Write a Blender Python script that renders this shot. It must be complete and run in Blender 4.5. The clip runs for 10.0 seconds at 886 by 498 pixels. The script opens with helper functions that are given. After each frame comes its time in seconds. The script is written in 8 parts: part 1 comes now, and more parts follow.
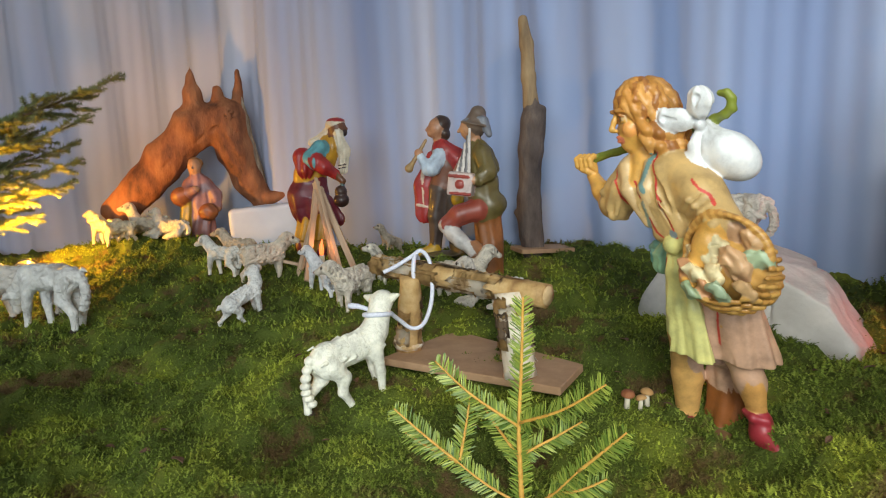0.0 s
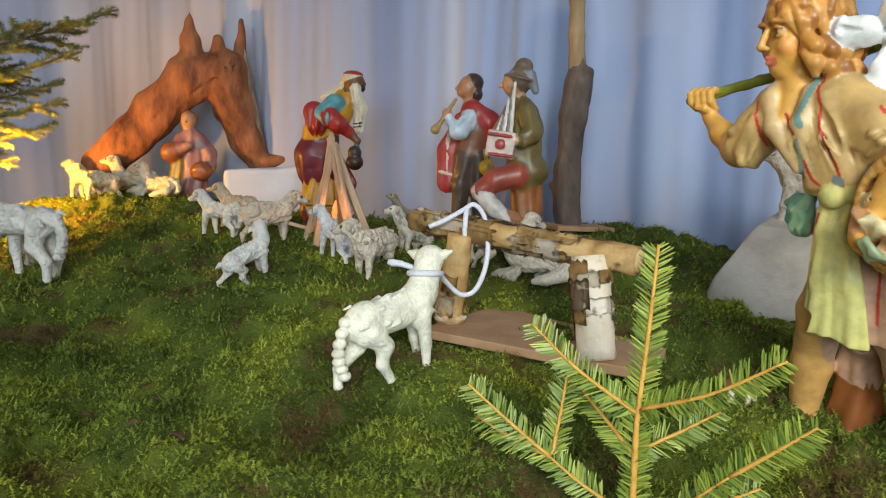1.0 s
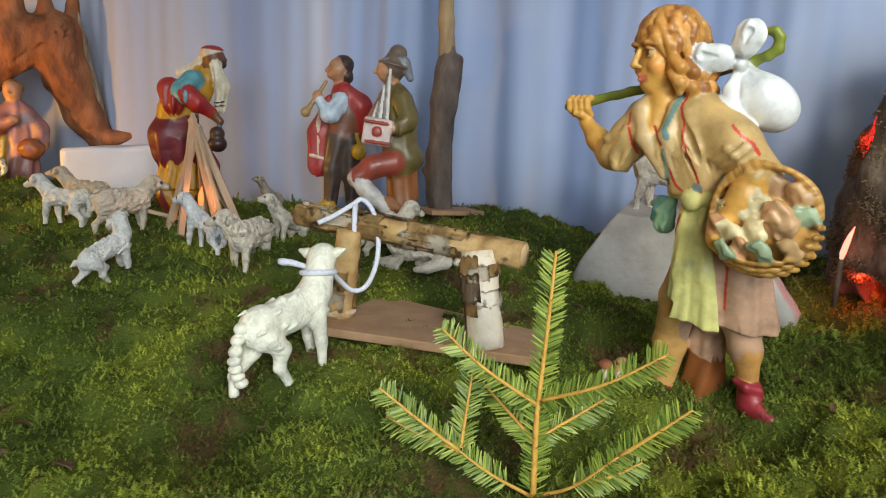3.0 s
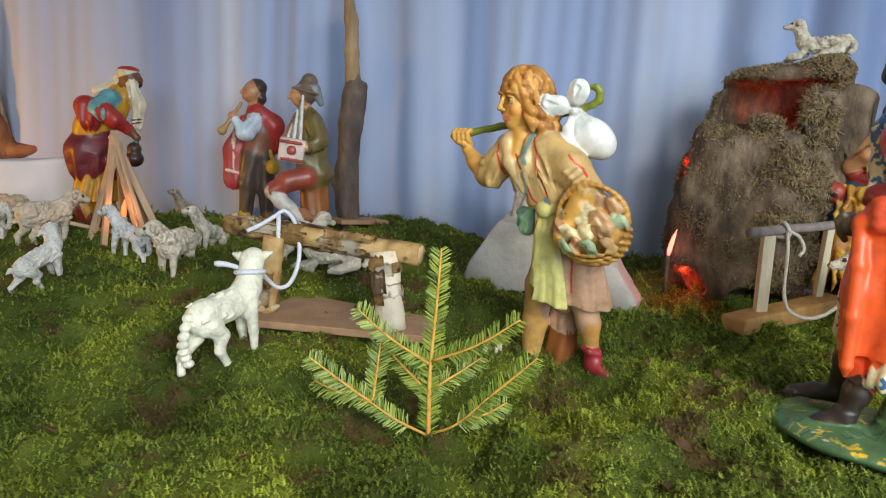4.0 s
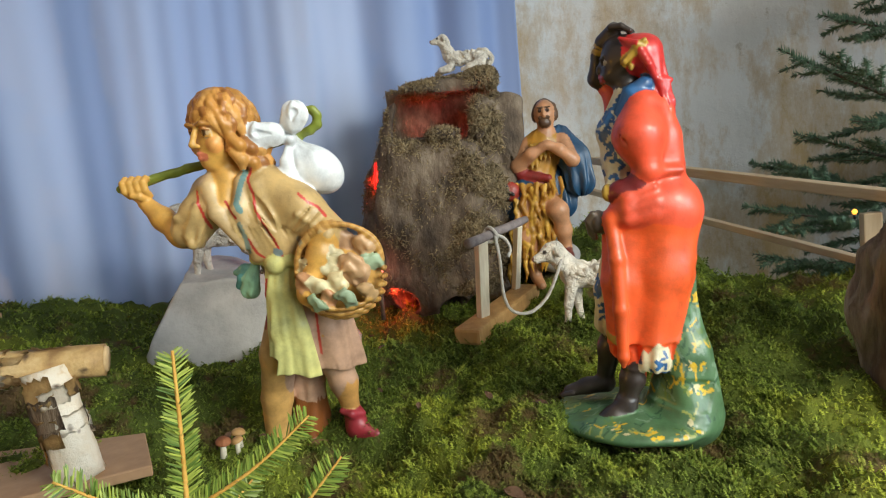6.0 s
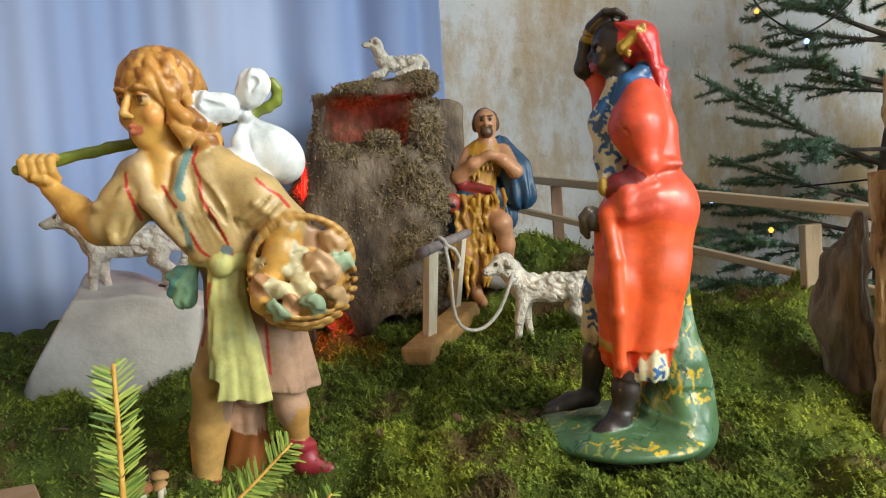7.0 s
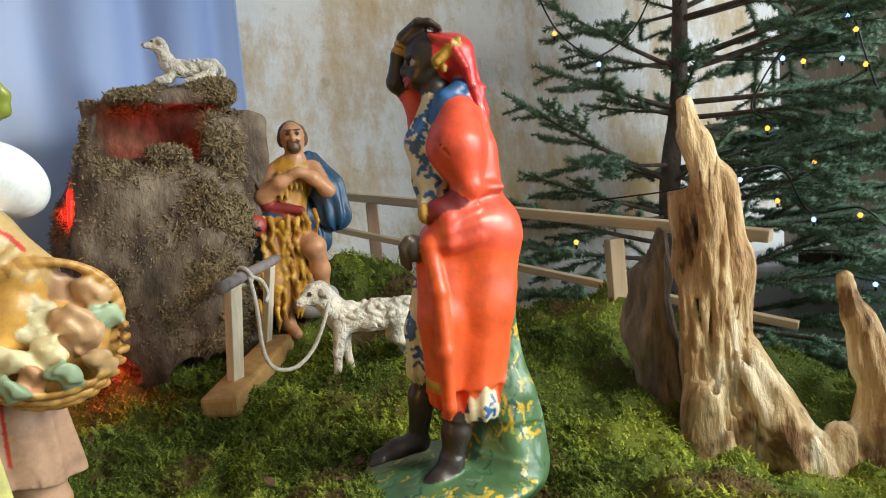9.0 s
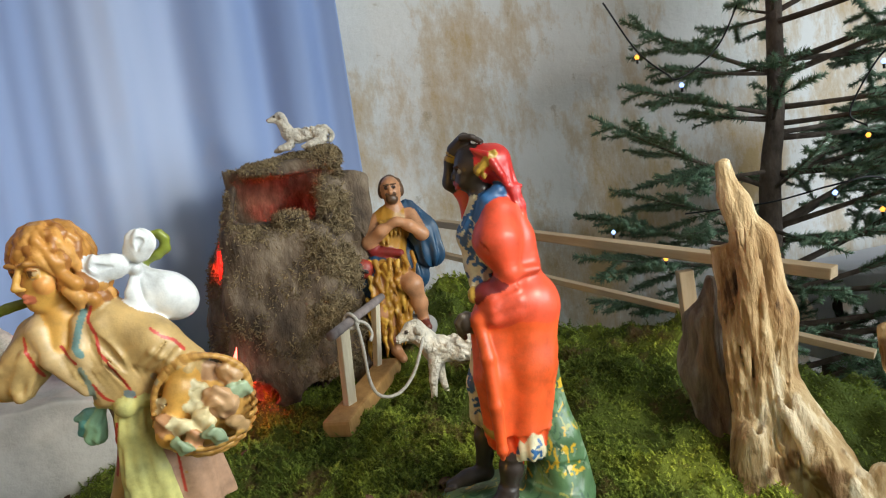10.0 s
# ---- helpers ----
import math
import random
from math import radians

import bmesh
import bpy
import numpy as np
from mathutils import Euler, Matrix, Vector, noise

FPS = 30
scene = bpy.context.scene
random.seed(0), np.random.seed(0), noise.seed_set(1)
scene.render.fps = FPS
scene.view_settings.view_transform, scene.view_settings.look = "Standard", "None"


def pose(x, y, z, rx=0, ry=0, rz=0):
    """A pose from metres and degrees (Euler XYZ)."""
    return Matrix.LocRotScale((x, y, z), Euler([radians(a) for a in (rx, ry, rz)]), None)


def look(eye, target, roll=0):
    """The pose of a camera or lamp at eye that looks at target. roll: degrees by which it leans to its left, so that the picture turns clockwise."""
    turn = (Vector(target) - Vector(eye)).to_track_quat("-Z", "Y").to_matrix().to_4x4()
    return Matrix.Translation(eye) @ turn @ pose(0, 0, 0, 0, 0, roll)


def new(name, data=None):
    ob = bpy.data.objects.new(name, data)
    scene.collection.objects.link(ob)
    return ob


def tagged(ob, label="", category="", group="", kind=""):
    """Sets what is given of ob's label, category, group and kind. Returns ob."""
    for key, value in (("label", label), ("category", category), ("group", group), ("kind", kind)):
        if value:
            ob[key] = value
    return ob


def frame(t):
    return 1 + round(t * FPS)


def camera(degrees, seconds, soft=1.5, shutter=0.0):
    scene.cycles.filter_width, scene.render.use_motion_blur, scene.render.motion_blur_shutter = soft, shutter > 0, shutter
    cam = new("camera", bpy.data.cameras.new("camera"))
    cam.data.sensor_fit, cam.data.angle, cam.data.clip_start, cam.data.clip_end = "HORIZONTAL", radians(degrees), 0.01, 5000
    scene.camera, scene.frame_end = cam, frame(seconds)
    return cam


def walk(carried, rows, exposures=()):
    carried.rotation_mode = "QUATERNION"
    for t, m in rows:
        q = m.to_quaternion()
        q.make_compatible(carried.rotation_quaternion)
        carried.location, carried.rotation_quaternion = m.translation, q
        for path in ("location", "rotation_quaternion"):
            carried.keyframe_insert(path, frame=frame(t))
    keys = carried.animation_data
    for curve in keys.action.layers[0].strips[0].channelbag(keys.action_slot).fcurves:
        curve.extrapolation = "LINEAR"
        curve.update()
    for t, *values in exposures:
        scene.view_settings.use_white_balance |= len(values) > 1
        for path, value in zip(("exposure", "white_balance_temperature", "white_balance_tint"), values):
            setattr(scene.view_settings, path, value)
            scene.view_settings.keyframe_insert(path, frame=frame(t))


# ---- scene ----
cam = camera(70.4, 10.0, soft=1.1)
PATH = [
    (0, (0.004, -0.061, 0.478), (0.002, 1.922, 0.22), -2.6),
    (0.5, (-0.064, 0.01, 0.438), (-0.067, 1.993, 0.182), -1.1),
    (1, (-0.112, 0.107, 0.393), (-0.045, 2.087, 0.124), 1.2),
    (1.5, (-0.138, 0.196, 0.376), (-0.026, 2.163, 0.031), 1.2),
    (2, (-0.15, 0.21, 0.39), (0.047, 2.162, 0.003), 0.5),
    (2.5, (-0.146, 0.178, 0.399), (0.186, 2.111, 0.01), 2.1),
    (3, (-0.164, 0.106, 0.429), (0.357, 2.005, 0.079), 2.0),
    (3.2, (-0.185, 0.059, 0.435), (0.407, 1.94, 0.1), 2.6),
    (4.3, (-0.275, -0.095, 0.468), (0.609, 1.673, 0.161), 1.8),
    (4.5, (-0.31, -0.044, 0.485), (0.64, 1.689, 0.177), 1.2),
    (5, (-0.273, 0.08, 0.462), (0.953, 1.632, 0.163), -2.0),
    (5.5, (-0.249, 0.102, 0.478), (1.205, 1.445, 0.189), -3.6),
    (5.7, (-0.239, 0.109, 0.473), (1.319, 1.33, 0.189), -4.1),
    (6.8, (-0.218, 0.259, 0.447), (1.6, 1.072, 0.265), -5.0),
    (7, (-0.207, 0.278, 0.427), (1.645, 1.011, 0.247), -3.7),
    (7.5, (-0.166, 0.303, 0.404), (1.781, 0.721, 0.217), -3.4),
    (8, (-0.152, 0.319, 0.409), (1.819, 0.62, 0.255), -3.1),
    (8.5, (-0.138, 0.316, 0.418), (1.845, 0.518, 0.257), -3.7),
    (9, (-0.125, 0.294, 0.443), (1.859, 0.466, 0.254), -4.5),
    (9.5, (-0.151, 0.245, 0.507), (1.819, 0.508, 0.282), -6.5),
    (10, (-0.231, 0.17, 0.561), (1.666, 0.764, 0.341), -8.3),
]
walk(cam, [(t, look(eye, target, roll)) for t, eye, target, roll in PATH],
     exposures=[(0, -0.10), (1, -0.06), (2, 0.03), (3, -0.12), (4.5, -0.02), (6.8, 0.02), (7.5, 0.12), (9, 0.14), (10, -0.02)])

# ---- world, light, exposure ----
world = bpy.data.worlds.new("room_air")
scene.world = world
world.use_nodes = True
world.node_tree.nodes["Background"].inputs[0].default_value = (0.55, 0.62, 0.78, 1)
world.node_tree.nodes["Background"].inputs[1].default_value = 0.05
scene.view_settings.exposure = 0.0


def lamp(name, kind, at, energy, colour, size=0.1, target=None, spread=60, blend=0.5, shape=None):
    data = bpy.data.lights.new(name, kind)
    data.energy, data.color = energy, colour
    ob = new(name, data)
    if kind == "AREA":
        data.size = size
        if shape:
            data.shape, data.size, data.size_y = "RECTANGLE", shape[0], shape[1]
    else:
        data.shadow_soft_size = size
    if kind == "SPOT":
        data.spot_size, data.spot_blend = radians(spread), blend
    ob.matrix_basis = look(at, target) if target else Matrix.Translation(at)
    return ob


# daylight in the two tall windows behind, and the show's own small lamps
lamp("window_light", "AREA", (0.4, -3.92, 1.15), 126, (0.79, 0.92, 1.0), target=(0.7, 0.6, 0.5), shape=(1.6, 2.0))
lamp("window_light", "AREA", (-1.8, -3.92, 1.35), 86, (0.86, 0.95, 1.0), target=(-0.3, 1.0, 0.4), shape=(1.6, 2.0))
lamp("front_spot", "SPOT", (0.05, -0.70, 0.95), 58, (1.0, 0.97, 0.80), 0.16, (0.42, 0.80, 0.16), 76, 0.9)
lamp("yellow_spot", "POINT", (-1.268, 1.905, 0.345), 20, (1.0, 0.46, 0.035), 0.015)
lamp("fire_glow", "POINT", (0.835, 0.925, 0.455), 1.1, (1.0, 0.05, 0.03), 0.02)
lamp("ember_glow", "POINT", (0.775, 0.905, 0.225), 0.4, (1.0, 0.07, 0.03), 0.012)
lamp("side_glow", "POINT", (0.812, 0.962, 0.45), 0.15, (1.0, 0.05, 0.03), 0.012)
lamp("camp_fire_glow", "POINT", (-0.318, 1.600, 0.285), 0.16, (1.0, 0.42, 0.14), 0.01)


# ---- materials ----
def mat(name, rough=0.6, metal=0.0):
    m = bpy.data.materials.new(name)
    m.use_nodes = True
    b = m.node_tree.nodes["Principled BSDF"]
    b.inputs["Roughness"].default_value = rough
    b.inputs["Metallic"].default_value = metal
    return m, m.node_tree, b


def node(nt, kind, **values):
    n = nt.nodes.new(kind)
    for key, v in values.items():
        n.inputs[key].default_value = v
    return n


def noise_tex(nt, scale, detail=4.0, coord=None, rough=0.55):
    n = node(nt, "ShaderNodeTexNoise", Scale=scale, Detail=detail, Roughness=rough)
    nt.links.new(coord if coord else nt.nodes.new("ShaderNodeTexCoord").outputs["Object"], n.inputs["Vector"])
    return n


def ramp(nt, source, stops):
    r = nt.nodes.new("ShaderNodeValToRGB")
    e = r.color_ramp.elements
    while len(e) < len(stops):
        e.new(0.5)
    for el, (p, c) in zip(e, stops):
        el.position, el.color = p, (*c, 1)
    nt.links.new(source, r.inputs[0])
    return r


def mixc(nt, fac, a, b, kind="MIX"):
    m = nt.nodes.new("ShaderNodeMix")
    m.data_type, m.blend_type = "RGBA", kind
    for sock, v in ((m.inputs["Factor"], fac), (m.inputs["A"], a), (m.inputs["B"], b)):
        if isinstance(v, (int, float)):
            sock.default_value = v
        elif isinstance(v, tuple):
            sock.default_value = (*v, 1)
        else:
            nt.links.new(v, sock)
    return m.outputs["Result"]


def bump(nt, b, height, strength, distance):
    n = node(nt, "ShaderNodeBump", Strength=strength, Distance=distance)
    nt.links.new(height, n.inputs["Height"])
    nt.links.new(n.outputs[0], b.inputs["Normal"])


def grained(name, stops, scale, rough=0.7, bump_scale=None, strength=0.4, distance=0.004, stretch=(1, 1, 1), detail=6.0, spots=None):
    """Noise-coloured surface; stretch lays the grain along an axis; spots: (scale, threshold, colour)."""
    m, nt, b = mat(name, rough)
    tc = nt.nodes.new("ShaderNodeTexCoord")
    mp = node(nt, "ShaderNodeMapping", Scale=stretch)
    nt.links.new(tc.outputs["Object"], mp.inputs["Vector"])
    n = noise_tex(nt, scale, detail, mp.outputs[0], 0.62)
    colour = ramp(nt, n.outputs["Fac"], stops).outputs["Color"]
    if spots:
        s = noise_tex(nt, spots[0], 3.0, tc.outputs["Object"])
        f = ramp(nt, s.outputs["Fac"], [(spots[1], (0, 0, 0)), (min(1.0, spots[1] + 0.08), (1, 1, 1))])
        colour = mixc(nt, f.outputs["Color"], colour, spots[2])
    nt.links.new(colour, b.inputs["Base Color"])
    n2 = noise_tex(nt, bump_scale or scale * 3, 5.0, mp.outputs[0], 0.6)
    bump(nt, b, n2.outputs["Fac"], strength, distance)
    return m


def painted(name, rough, coat=0.0, grain=300.0, strength=0.12, dirt_shade=0.25, dirt_shade_scale=40.0, dirt_shade_colour=(0.12, 0.08, 0.05), carved=False):
    """Hand-painted plaster: the colours are laid on by area, with dirt and brush relief over them. carved: puts shade
    in as brown in the lows.
    """
    m, nt, b = mat(name, rough)
    at = nt.nodes.new("ShaderNodeAttribute")
    at.attribute_name = "paint"
    n = noise_tex(nt, dirt_shade_scale, 6.0)
    f = ramp(nt, n.outputs["Fac"], [(0.48, (0, 0, 0)), (0.80, (dirt_shade, dirt_shade, dirt_shade))])
    c = mixc(nt, f.outputs["Color"], at.outputs["Color"], dirt_shade_colour)
    n3 = noise_tex(nt, 26.0, 6.0, None, 0.65)
    f3 = ramp(nt, n3.outputs["Fac"], [(0.3, (0.62, 0.60, 0.58)), (0.5, (0.96, 0.95, 0.93)), (0.7, (1.18, 1.13, 1.06))])
    c = mixc(nt, 1.0, c, f3.outputs["Color"], "MULTIPLY")
    nt.links.new(c, b.inputs["Base Color"])
    b.inputs["Coat Weight"].default_value = coat
    b.inputs["Coat Roughness"].default_value = 0.2
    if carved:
        # brown wash and shade, both put into the colour in the curls' lows
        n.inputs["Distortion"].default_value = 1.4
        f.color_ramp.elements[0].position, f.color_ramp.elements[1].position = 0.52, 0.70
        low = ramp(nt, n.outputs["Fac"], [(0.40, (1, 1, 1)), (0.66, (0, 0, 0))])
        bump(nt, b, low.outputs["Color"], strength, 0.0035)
        return m
    n2 = noise_tex(nt, grain, 4.0)
    bump(nt, b, n2.outputs["Fac"], strength, 0.002)
    return m


def glow(name, colour, strength):
    m, nt, b = mat(name, 0.3)
    b.inputs["Base Color"].default_value = (*colour, 1)
    b.inputs["Emission Color"].default_value = (*colour, 1)
    b.inputs["Emission Strength"].default_value = strength
    return m


M_STATUE = painted("painted_plaster", 0.46, 0.16, 120.0, 0.3)
M_GLOSS = painted("glossy_painted_plaster", 0.46, 0.26, 140.0, 0.22, dirt_shade=0.16)
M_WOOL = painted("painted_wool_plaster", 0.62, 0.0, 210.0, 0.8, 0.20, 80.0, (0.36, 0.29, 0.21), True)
M_WHITE = painted("bright_white_plaster", 0.5, 0.05, 210.0, 0.4, 0.30, 90.0, (0.45, 0.42, 0.25), True)


def moss_material(name, dark, mid, light):
    m, nt, b = mat(name, 0.85)
    b.inputs["Specular IOR Level"].default_value = 0.2
    geo = nt.nodes.new("ShaderNodeNewGeometry")
    tc = nt.nodes.new("ShaderNodeTexCoord")
    big = noise_tex(nt, 5.5, 4.0, tc.outputs["Object"])
    isl = ramp(nt, geo.outputs["Random Per Island"], [(0.0, dark), (0.45, mid), (1.0, light)])
    patch = ramp(nt, big.outputs["Fac"], [(0.36, (0.58, 0.62, 0.56)), (0.5, (0.95, 1.0, 0.88)), (0.64, (1.75, 1.60, 1.1))])
    c = mixc(nt, 1.0, isl.outputs["Color"], patch.outputs["Color"], "MULTIPLY")
    brown = noise_tex(nt, 7.0, 6.0, tc.outputs["Object"], 0.7)
    f = ramp(nt, brown.outputs["Fac"], [(0.54, (0, 0, 0)), (0.62, (0.8, 0.8, 0.8))])
    c = mixc(nt, f.outputs["Color"], c, (0.13, 0.07, 0.035))
    nt.links.new(c, b.inputs["Base Color"])
    n2 = noise_tex(nt, 260.0, 4.0, tc.outputs["Object"])
    bump(nt, b, n2.outputs["Fac"], 0.8, 0.006)
    return m


M_MOSS = moss_material("moss", (0.085, 0.118, 0.018), (0.185, 0.240, 0.036), (0.32, 0.38, 0.075))
M_MOSS_BED = moss_material("moss_bed", (0.065, 0.085, 0.015), (0.085, 0.11, 0.02), (0.11, 0.135, 0.028))
M_DRY = grained("dry_moss", [(0.3, (0.095, 0.066, 0.036)), (0.7, (0.36, 0.27, 0.145))], 60, 0.9)
M_BARK = grained("dark_bark", [(0.36, (0.055, 0.038, 0.026)), (0.52, (0.15, 0.108, 0.074)), (0.68, (0.27, 0.21, 0.15))], 26, 0.9, 90, 0.9, 0.008, (1, 1, 0.5))
M_ROOT = grained("red_brown_root", [(0.34, (0.09, 0.028, 0.010)), (0.48, (0.25, 0.082, 0.029)), (0.64, (0.38, 0.145, 0.058))], 11, 0.75, 46, 0.7, 0.007, (1.3, 1.3, 0.5))
M_DRIFT = grained("weathered_driftwood", [(0.35, (0.10, 0.055, 0.028)), (0.40, (0.36, 0.21, 0.09)), (0.47, (0.52, 0.35, 0.18)), (0.56, (0.66, 0.50, 0.29)), (0.60, (0.84, 0.72, 0.52))], 12, 0.85, 40, 1.0, 0.010, (1.7, 1.7, 0.42), 9.0, (15, 0.575, (0.21, 0.115, 0.05)))
M_DRIFT_DARK = grained("grey_brown_bark_flank", [(0.38, (0.13, 0.085, 0.055)), (0.52, (0.31, 0.225, 0.15)), (0.66, (0.48, 0.38, 0.27))], 14, 0.9, 80, 0.9, 0.006, (2.2, 2.2, 0.35))
M_POLE = grained("barked_pole", [(0.3, (0.055, 0.04, 0.036)), (0.55, (0.125, 0.093, 0.078)), (0.75, (0.22, 0.17, 0.13))], 18, 0.85, 70, 0.8, 0.006, (1.6, 1.6, 0.5))
M_POLE_BARE = grained("bare_pole_wood", [(0.3, (0.20, 0.13, 0.07)), (0.7, (0.42, 0.29, 0.15))], 18, 0.75, 70, 0.5, 0.004, (2, 2, 0.4))
M_BIRCH = grained("peeling_birch_bark", [(0.34, (0.30, 0.17, 0.07)), (0.41, (0.58, 0.40, 0.20)), (0.47, (0.76, 0.66, 0.52)), (0.7, (0.82, 0.78, 0.70))], 16, 0.65, 90, 0.6, 0.004, (1, 1, 1), 6.0, (30, 0.64, (0.10, 0.06, 0.035)))
M_BIRCH_TAN = grained("tan_birch_bark", [(0.3, (0.26, 0.14, 0.05)), (0.5, (0.52, 0.33, 0.13)), (0.72, (0.70, 0.52, 0.28))], 24, 0.65, 90, 0.6, 0.004, (1, 1, 1), 6.0, (26, 0.62, (0.12, 0.07, 0.035)))
M_END = grained("cut_wood", [(0.3, (0.45, 0.30, 0.14)), (0.7, (0.68, 0.50, 0.28))], 40, 0.7)
M_BOARD = grained("brown_board", [(0.3, (0.36, 0.21, 0.115)), (0.7, (0.48, 0.30, 0.17))], 30, 0.75, 200, 0.15, 0.002, (1, 1, 1), 5.0, (70, 0.70, (0.52, 0.37, 0.25)))
M_PINE = grained("pale_pine", [(0.3, (0.44, 0.30, 0.17)), (0.7, (0.62, 0.47, 0.30))], 10, 0.6, 60, 0.25, 0.002, (4, 4, 0.6))
M_PINE_RED = grained("reddish_pine", [(0.3, (0.36, 0.20, 0.12)), (0.7, (0.50, 0.31, 0.20))], 10, 0.6, 60, 0.25, 0.002, (4, 4, 0.6))
M_CREAM = grained("cream_painted_wood", [(0.3, (0.58, 0.50, 0.36)), (0.7, (0.76, 0.69, 0.54))], 30, 0.6, 80, 0.3, 0.002, (3, 3, 0.5), 6.0, (60, 0.72, (0.25, 0.2, 0.14)))
M_OCHRE = grained("ochre_wood_block", [(0.3, (0.38, 0.20, 0.065)), (0.7, (0.56, 0.33, 0.13))], 14, 0.6, 60, 0.25, 0.002, (1, 4, 4))
M_TWIG = grained("grey_twig", [(0.3, (0.16, 0.13, 0.13)), (0.7, (0.32, 0.27, 0.26))], 40, 0.8)
M_STICK = grained("split_pine_stick", [(0.3, (0.34, 0.20, 0.12)), (0.7, (0.58, 0.42, 0.28))], 16, 0.7, 60, 0.4, 0.003, (3, 3, 0.4))
M_ROPE = grained("white_rope", [(0.3, (0.60, 0.62, 0.74)), (0.7, (0.80, 0.82, 0.92))], 200, 0.8, 400, 0.5, 0.002)
M_ROPE_GREY = grained("grey_yarn", [(0.3, (0.40, 0.37, 0.33)), (0.7, (0.62, 0.58, 0.52))], 200, 0.9, 400, 0.6, 0.002)
M_ROCK = grained("pale_rock", [(0.3, (0.36, 0.34, 0.32)), (0.5, (0.52, 0.49, 0.46)), (0.75, (0.64, 0.61, 0.58))], 9, 0.85, 45, 0.6, 0.006)
M_STONE = grained("grey_stone", [(0.3, (0.22, 0.21, 0.21)), (0.7, (0.45, 0.43, 0.42))], 18, 0.8, 60, 0.5, 0.004)
M_CLOTH = grained("white_cloth", [(0.3, (0.60, 0.61, 0.68)), (0.7, (0.74, 0.75, 0.82))], 4, 0.85, 300, 0.2, 0.002)


def needle_material(name, dark, light):
    m, nt, b = mat(name, 0.45)
    geo = nt.nodes.new("ShaderNodeNewGeometry")
    r = ramp(nt, geo.outputs["Random Per Island"], [(0.0, dark), (1.0, light)])
    nt.links.new(r.outputs["Color"], b.inputs["Base Color"])
    b.inputs["Subsurface Weight"].default_value = 0.0
    return m


M_NEEDLE_NEAR = needle_material("fresh_needles", (0.085, 0.165, 0.022), (0.40, 0.46, 0.075))
M_NEEDLE = needle_material("fir_needles", (0.065, 0.135, 0.075), (0.21, 0.33, 0.19))
# yellower copy of the fir needles, golden lamp light put into the colour
M_NEEDLE_GOLD_LIT = needle_material("fir_needles_gold_lit", (0.09, 0.12, 0.035), (0.26, 0.29, 0.09))
M_SPRIG_WOOD = grained("young_fir_stem", [(0.3, (0.55, 0.27, 0.04)), (0.7, (0.80, 0.46, 0.10))], 60, 0.6)
M_FIR_WOOD = grained("fir_bark", [(0.3, (0.06, 0.045, 0.035)), (0.6, (0.16, 0.12, 0.095)), (0.8, (0.26, 0.21, 0.17))], 30, 0.9, 120, 0.9, 0.005, (1, 1, 0.6))
M_CABLE = mat("black_cable", 0.4)[0]
M_CABLE.node_tree.nodes["Principled BSDF"].inputs["Base Color"].default_value = (0.012, 0.012, 0.014, 1)
M_DARK = grained("brown_cabinet_wood", [(0.3, (0.055, 0.038, 0.022)), (0.7, (0.12, 0.085, 0.05))], 6, 0.7, 40, 0.2, 0.002, (4, 4, 0.5))
M_LEAD = mat("silver_reflector", 0.22, 0.9)[0]
M_LEAD.node_tree.nodes["Principled BSDF"].inputs["Base Color"].default_value = (0.62, 0.66, 0.74, 1)
G_BLUE = glow("cold_white_bulb", (0.30, 0.45, 1.0), 2.6)
G_WARM = glow("warm_bulb", (1.0, 0.40, 0.05), 2.2)
G_RED = glow("red_ember_bulb", (1.0, 0.12, 0.08), 6)
# emission standing in for the light inside the cave's crack
G_CRACK = glow("red_crack_light", (1.0, 0.03, 0.02), 0.8)
G_FLAME = glow("flame_bulb", (1.0, 0.13, 0.03), 3)


def plaster_wall():
    m, nt, b = mat("stained_plaster", 0.85)
    tc = nt.nodes.new("ShaderNodeTexCoord")
    n = noise_tex(nt, 2.2, 7.0, tc.outputs["Object"], 0.6)
    c = ramp(nt, n.outputs["Fac"], [(0.3, (0.68, 0.64, 0.60)), (0.48, (0.79, 0.765, 0.73)), (0.7, (0.85, 0.83, 0.81))]).outputs["Color"]
    mp = node(nt, "ShaderNodeMapping", Scale=(1.6, 1.6, 0.8))
    nt.links.new(tc.outputs["Object"], mp.inputs["Vector"])
    s = noise_tex(nt, 1.7, 9.0, mp.outputs[0], 0.74)
    f = ramp(nt, s.outputs["Fac"], [(0.47, (0, 0, 0)), (0.53, (0.5, 0.5, 0.5)), (0.62, (0.95, 0.95, 0.95))])
    c = mixc(nt, f.outputs["Color"], c, (0.55, 0.37, 0.17))
    s2 = noise_tex(nt, 17.0, 6.0, tc.outputs["Object"], 0.7)
    f2 = ramp(nt, s2.outputs["Fac"], [(0.60, (0, 0, 0)), (0.68, (0.5, 0.5, 0.5))])
    c = mixc(nt, f2.outputs["Color"], c, (0.34, 0.25, 0.14))
    nt.links.new(c, b.inputs["Base Color"])
    n2 = noise_tex(nt, 30.0, 8.0, tc.outputs["Object"], 0.65)
    bump(nt, b, n2.outputs["Fac"], 0.5, 0.008)
    return m


M_PLASTER = plaster_wall()
M_ROOM = grained("pale_room_plaster", [(0.3, (0.55, 0.52, 0.47)), (0.7, (0.66, 0.63, 0.58))], 2, 0.9)
M_FLOOR = grained("stone_floor", [(0.3, (0.20, 0.18, 0.16)), (0.7, (0.32, 0.29, 0.26))], 3, 0.6)


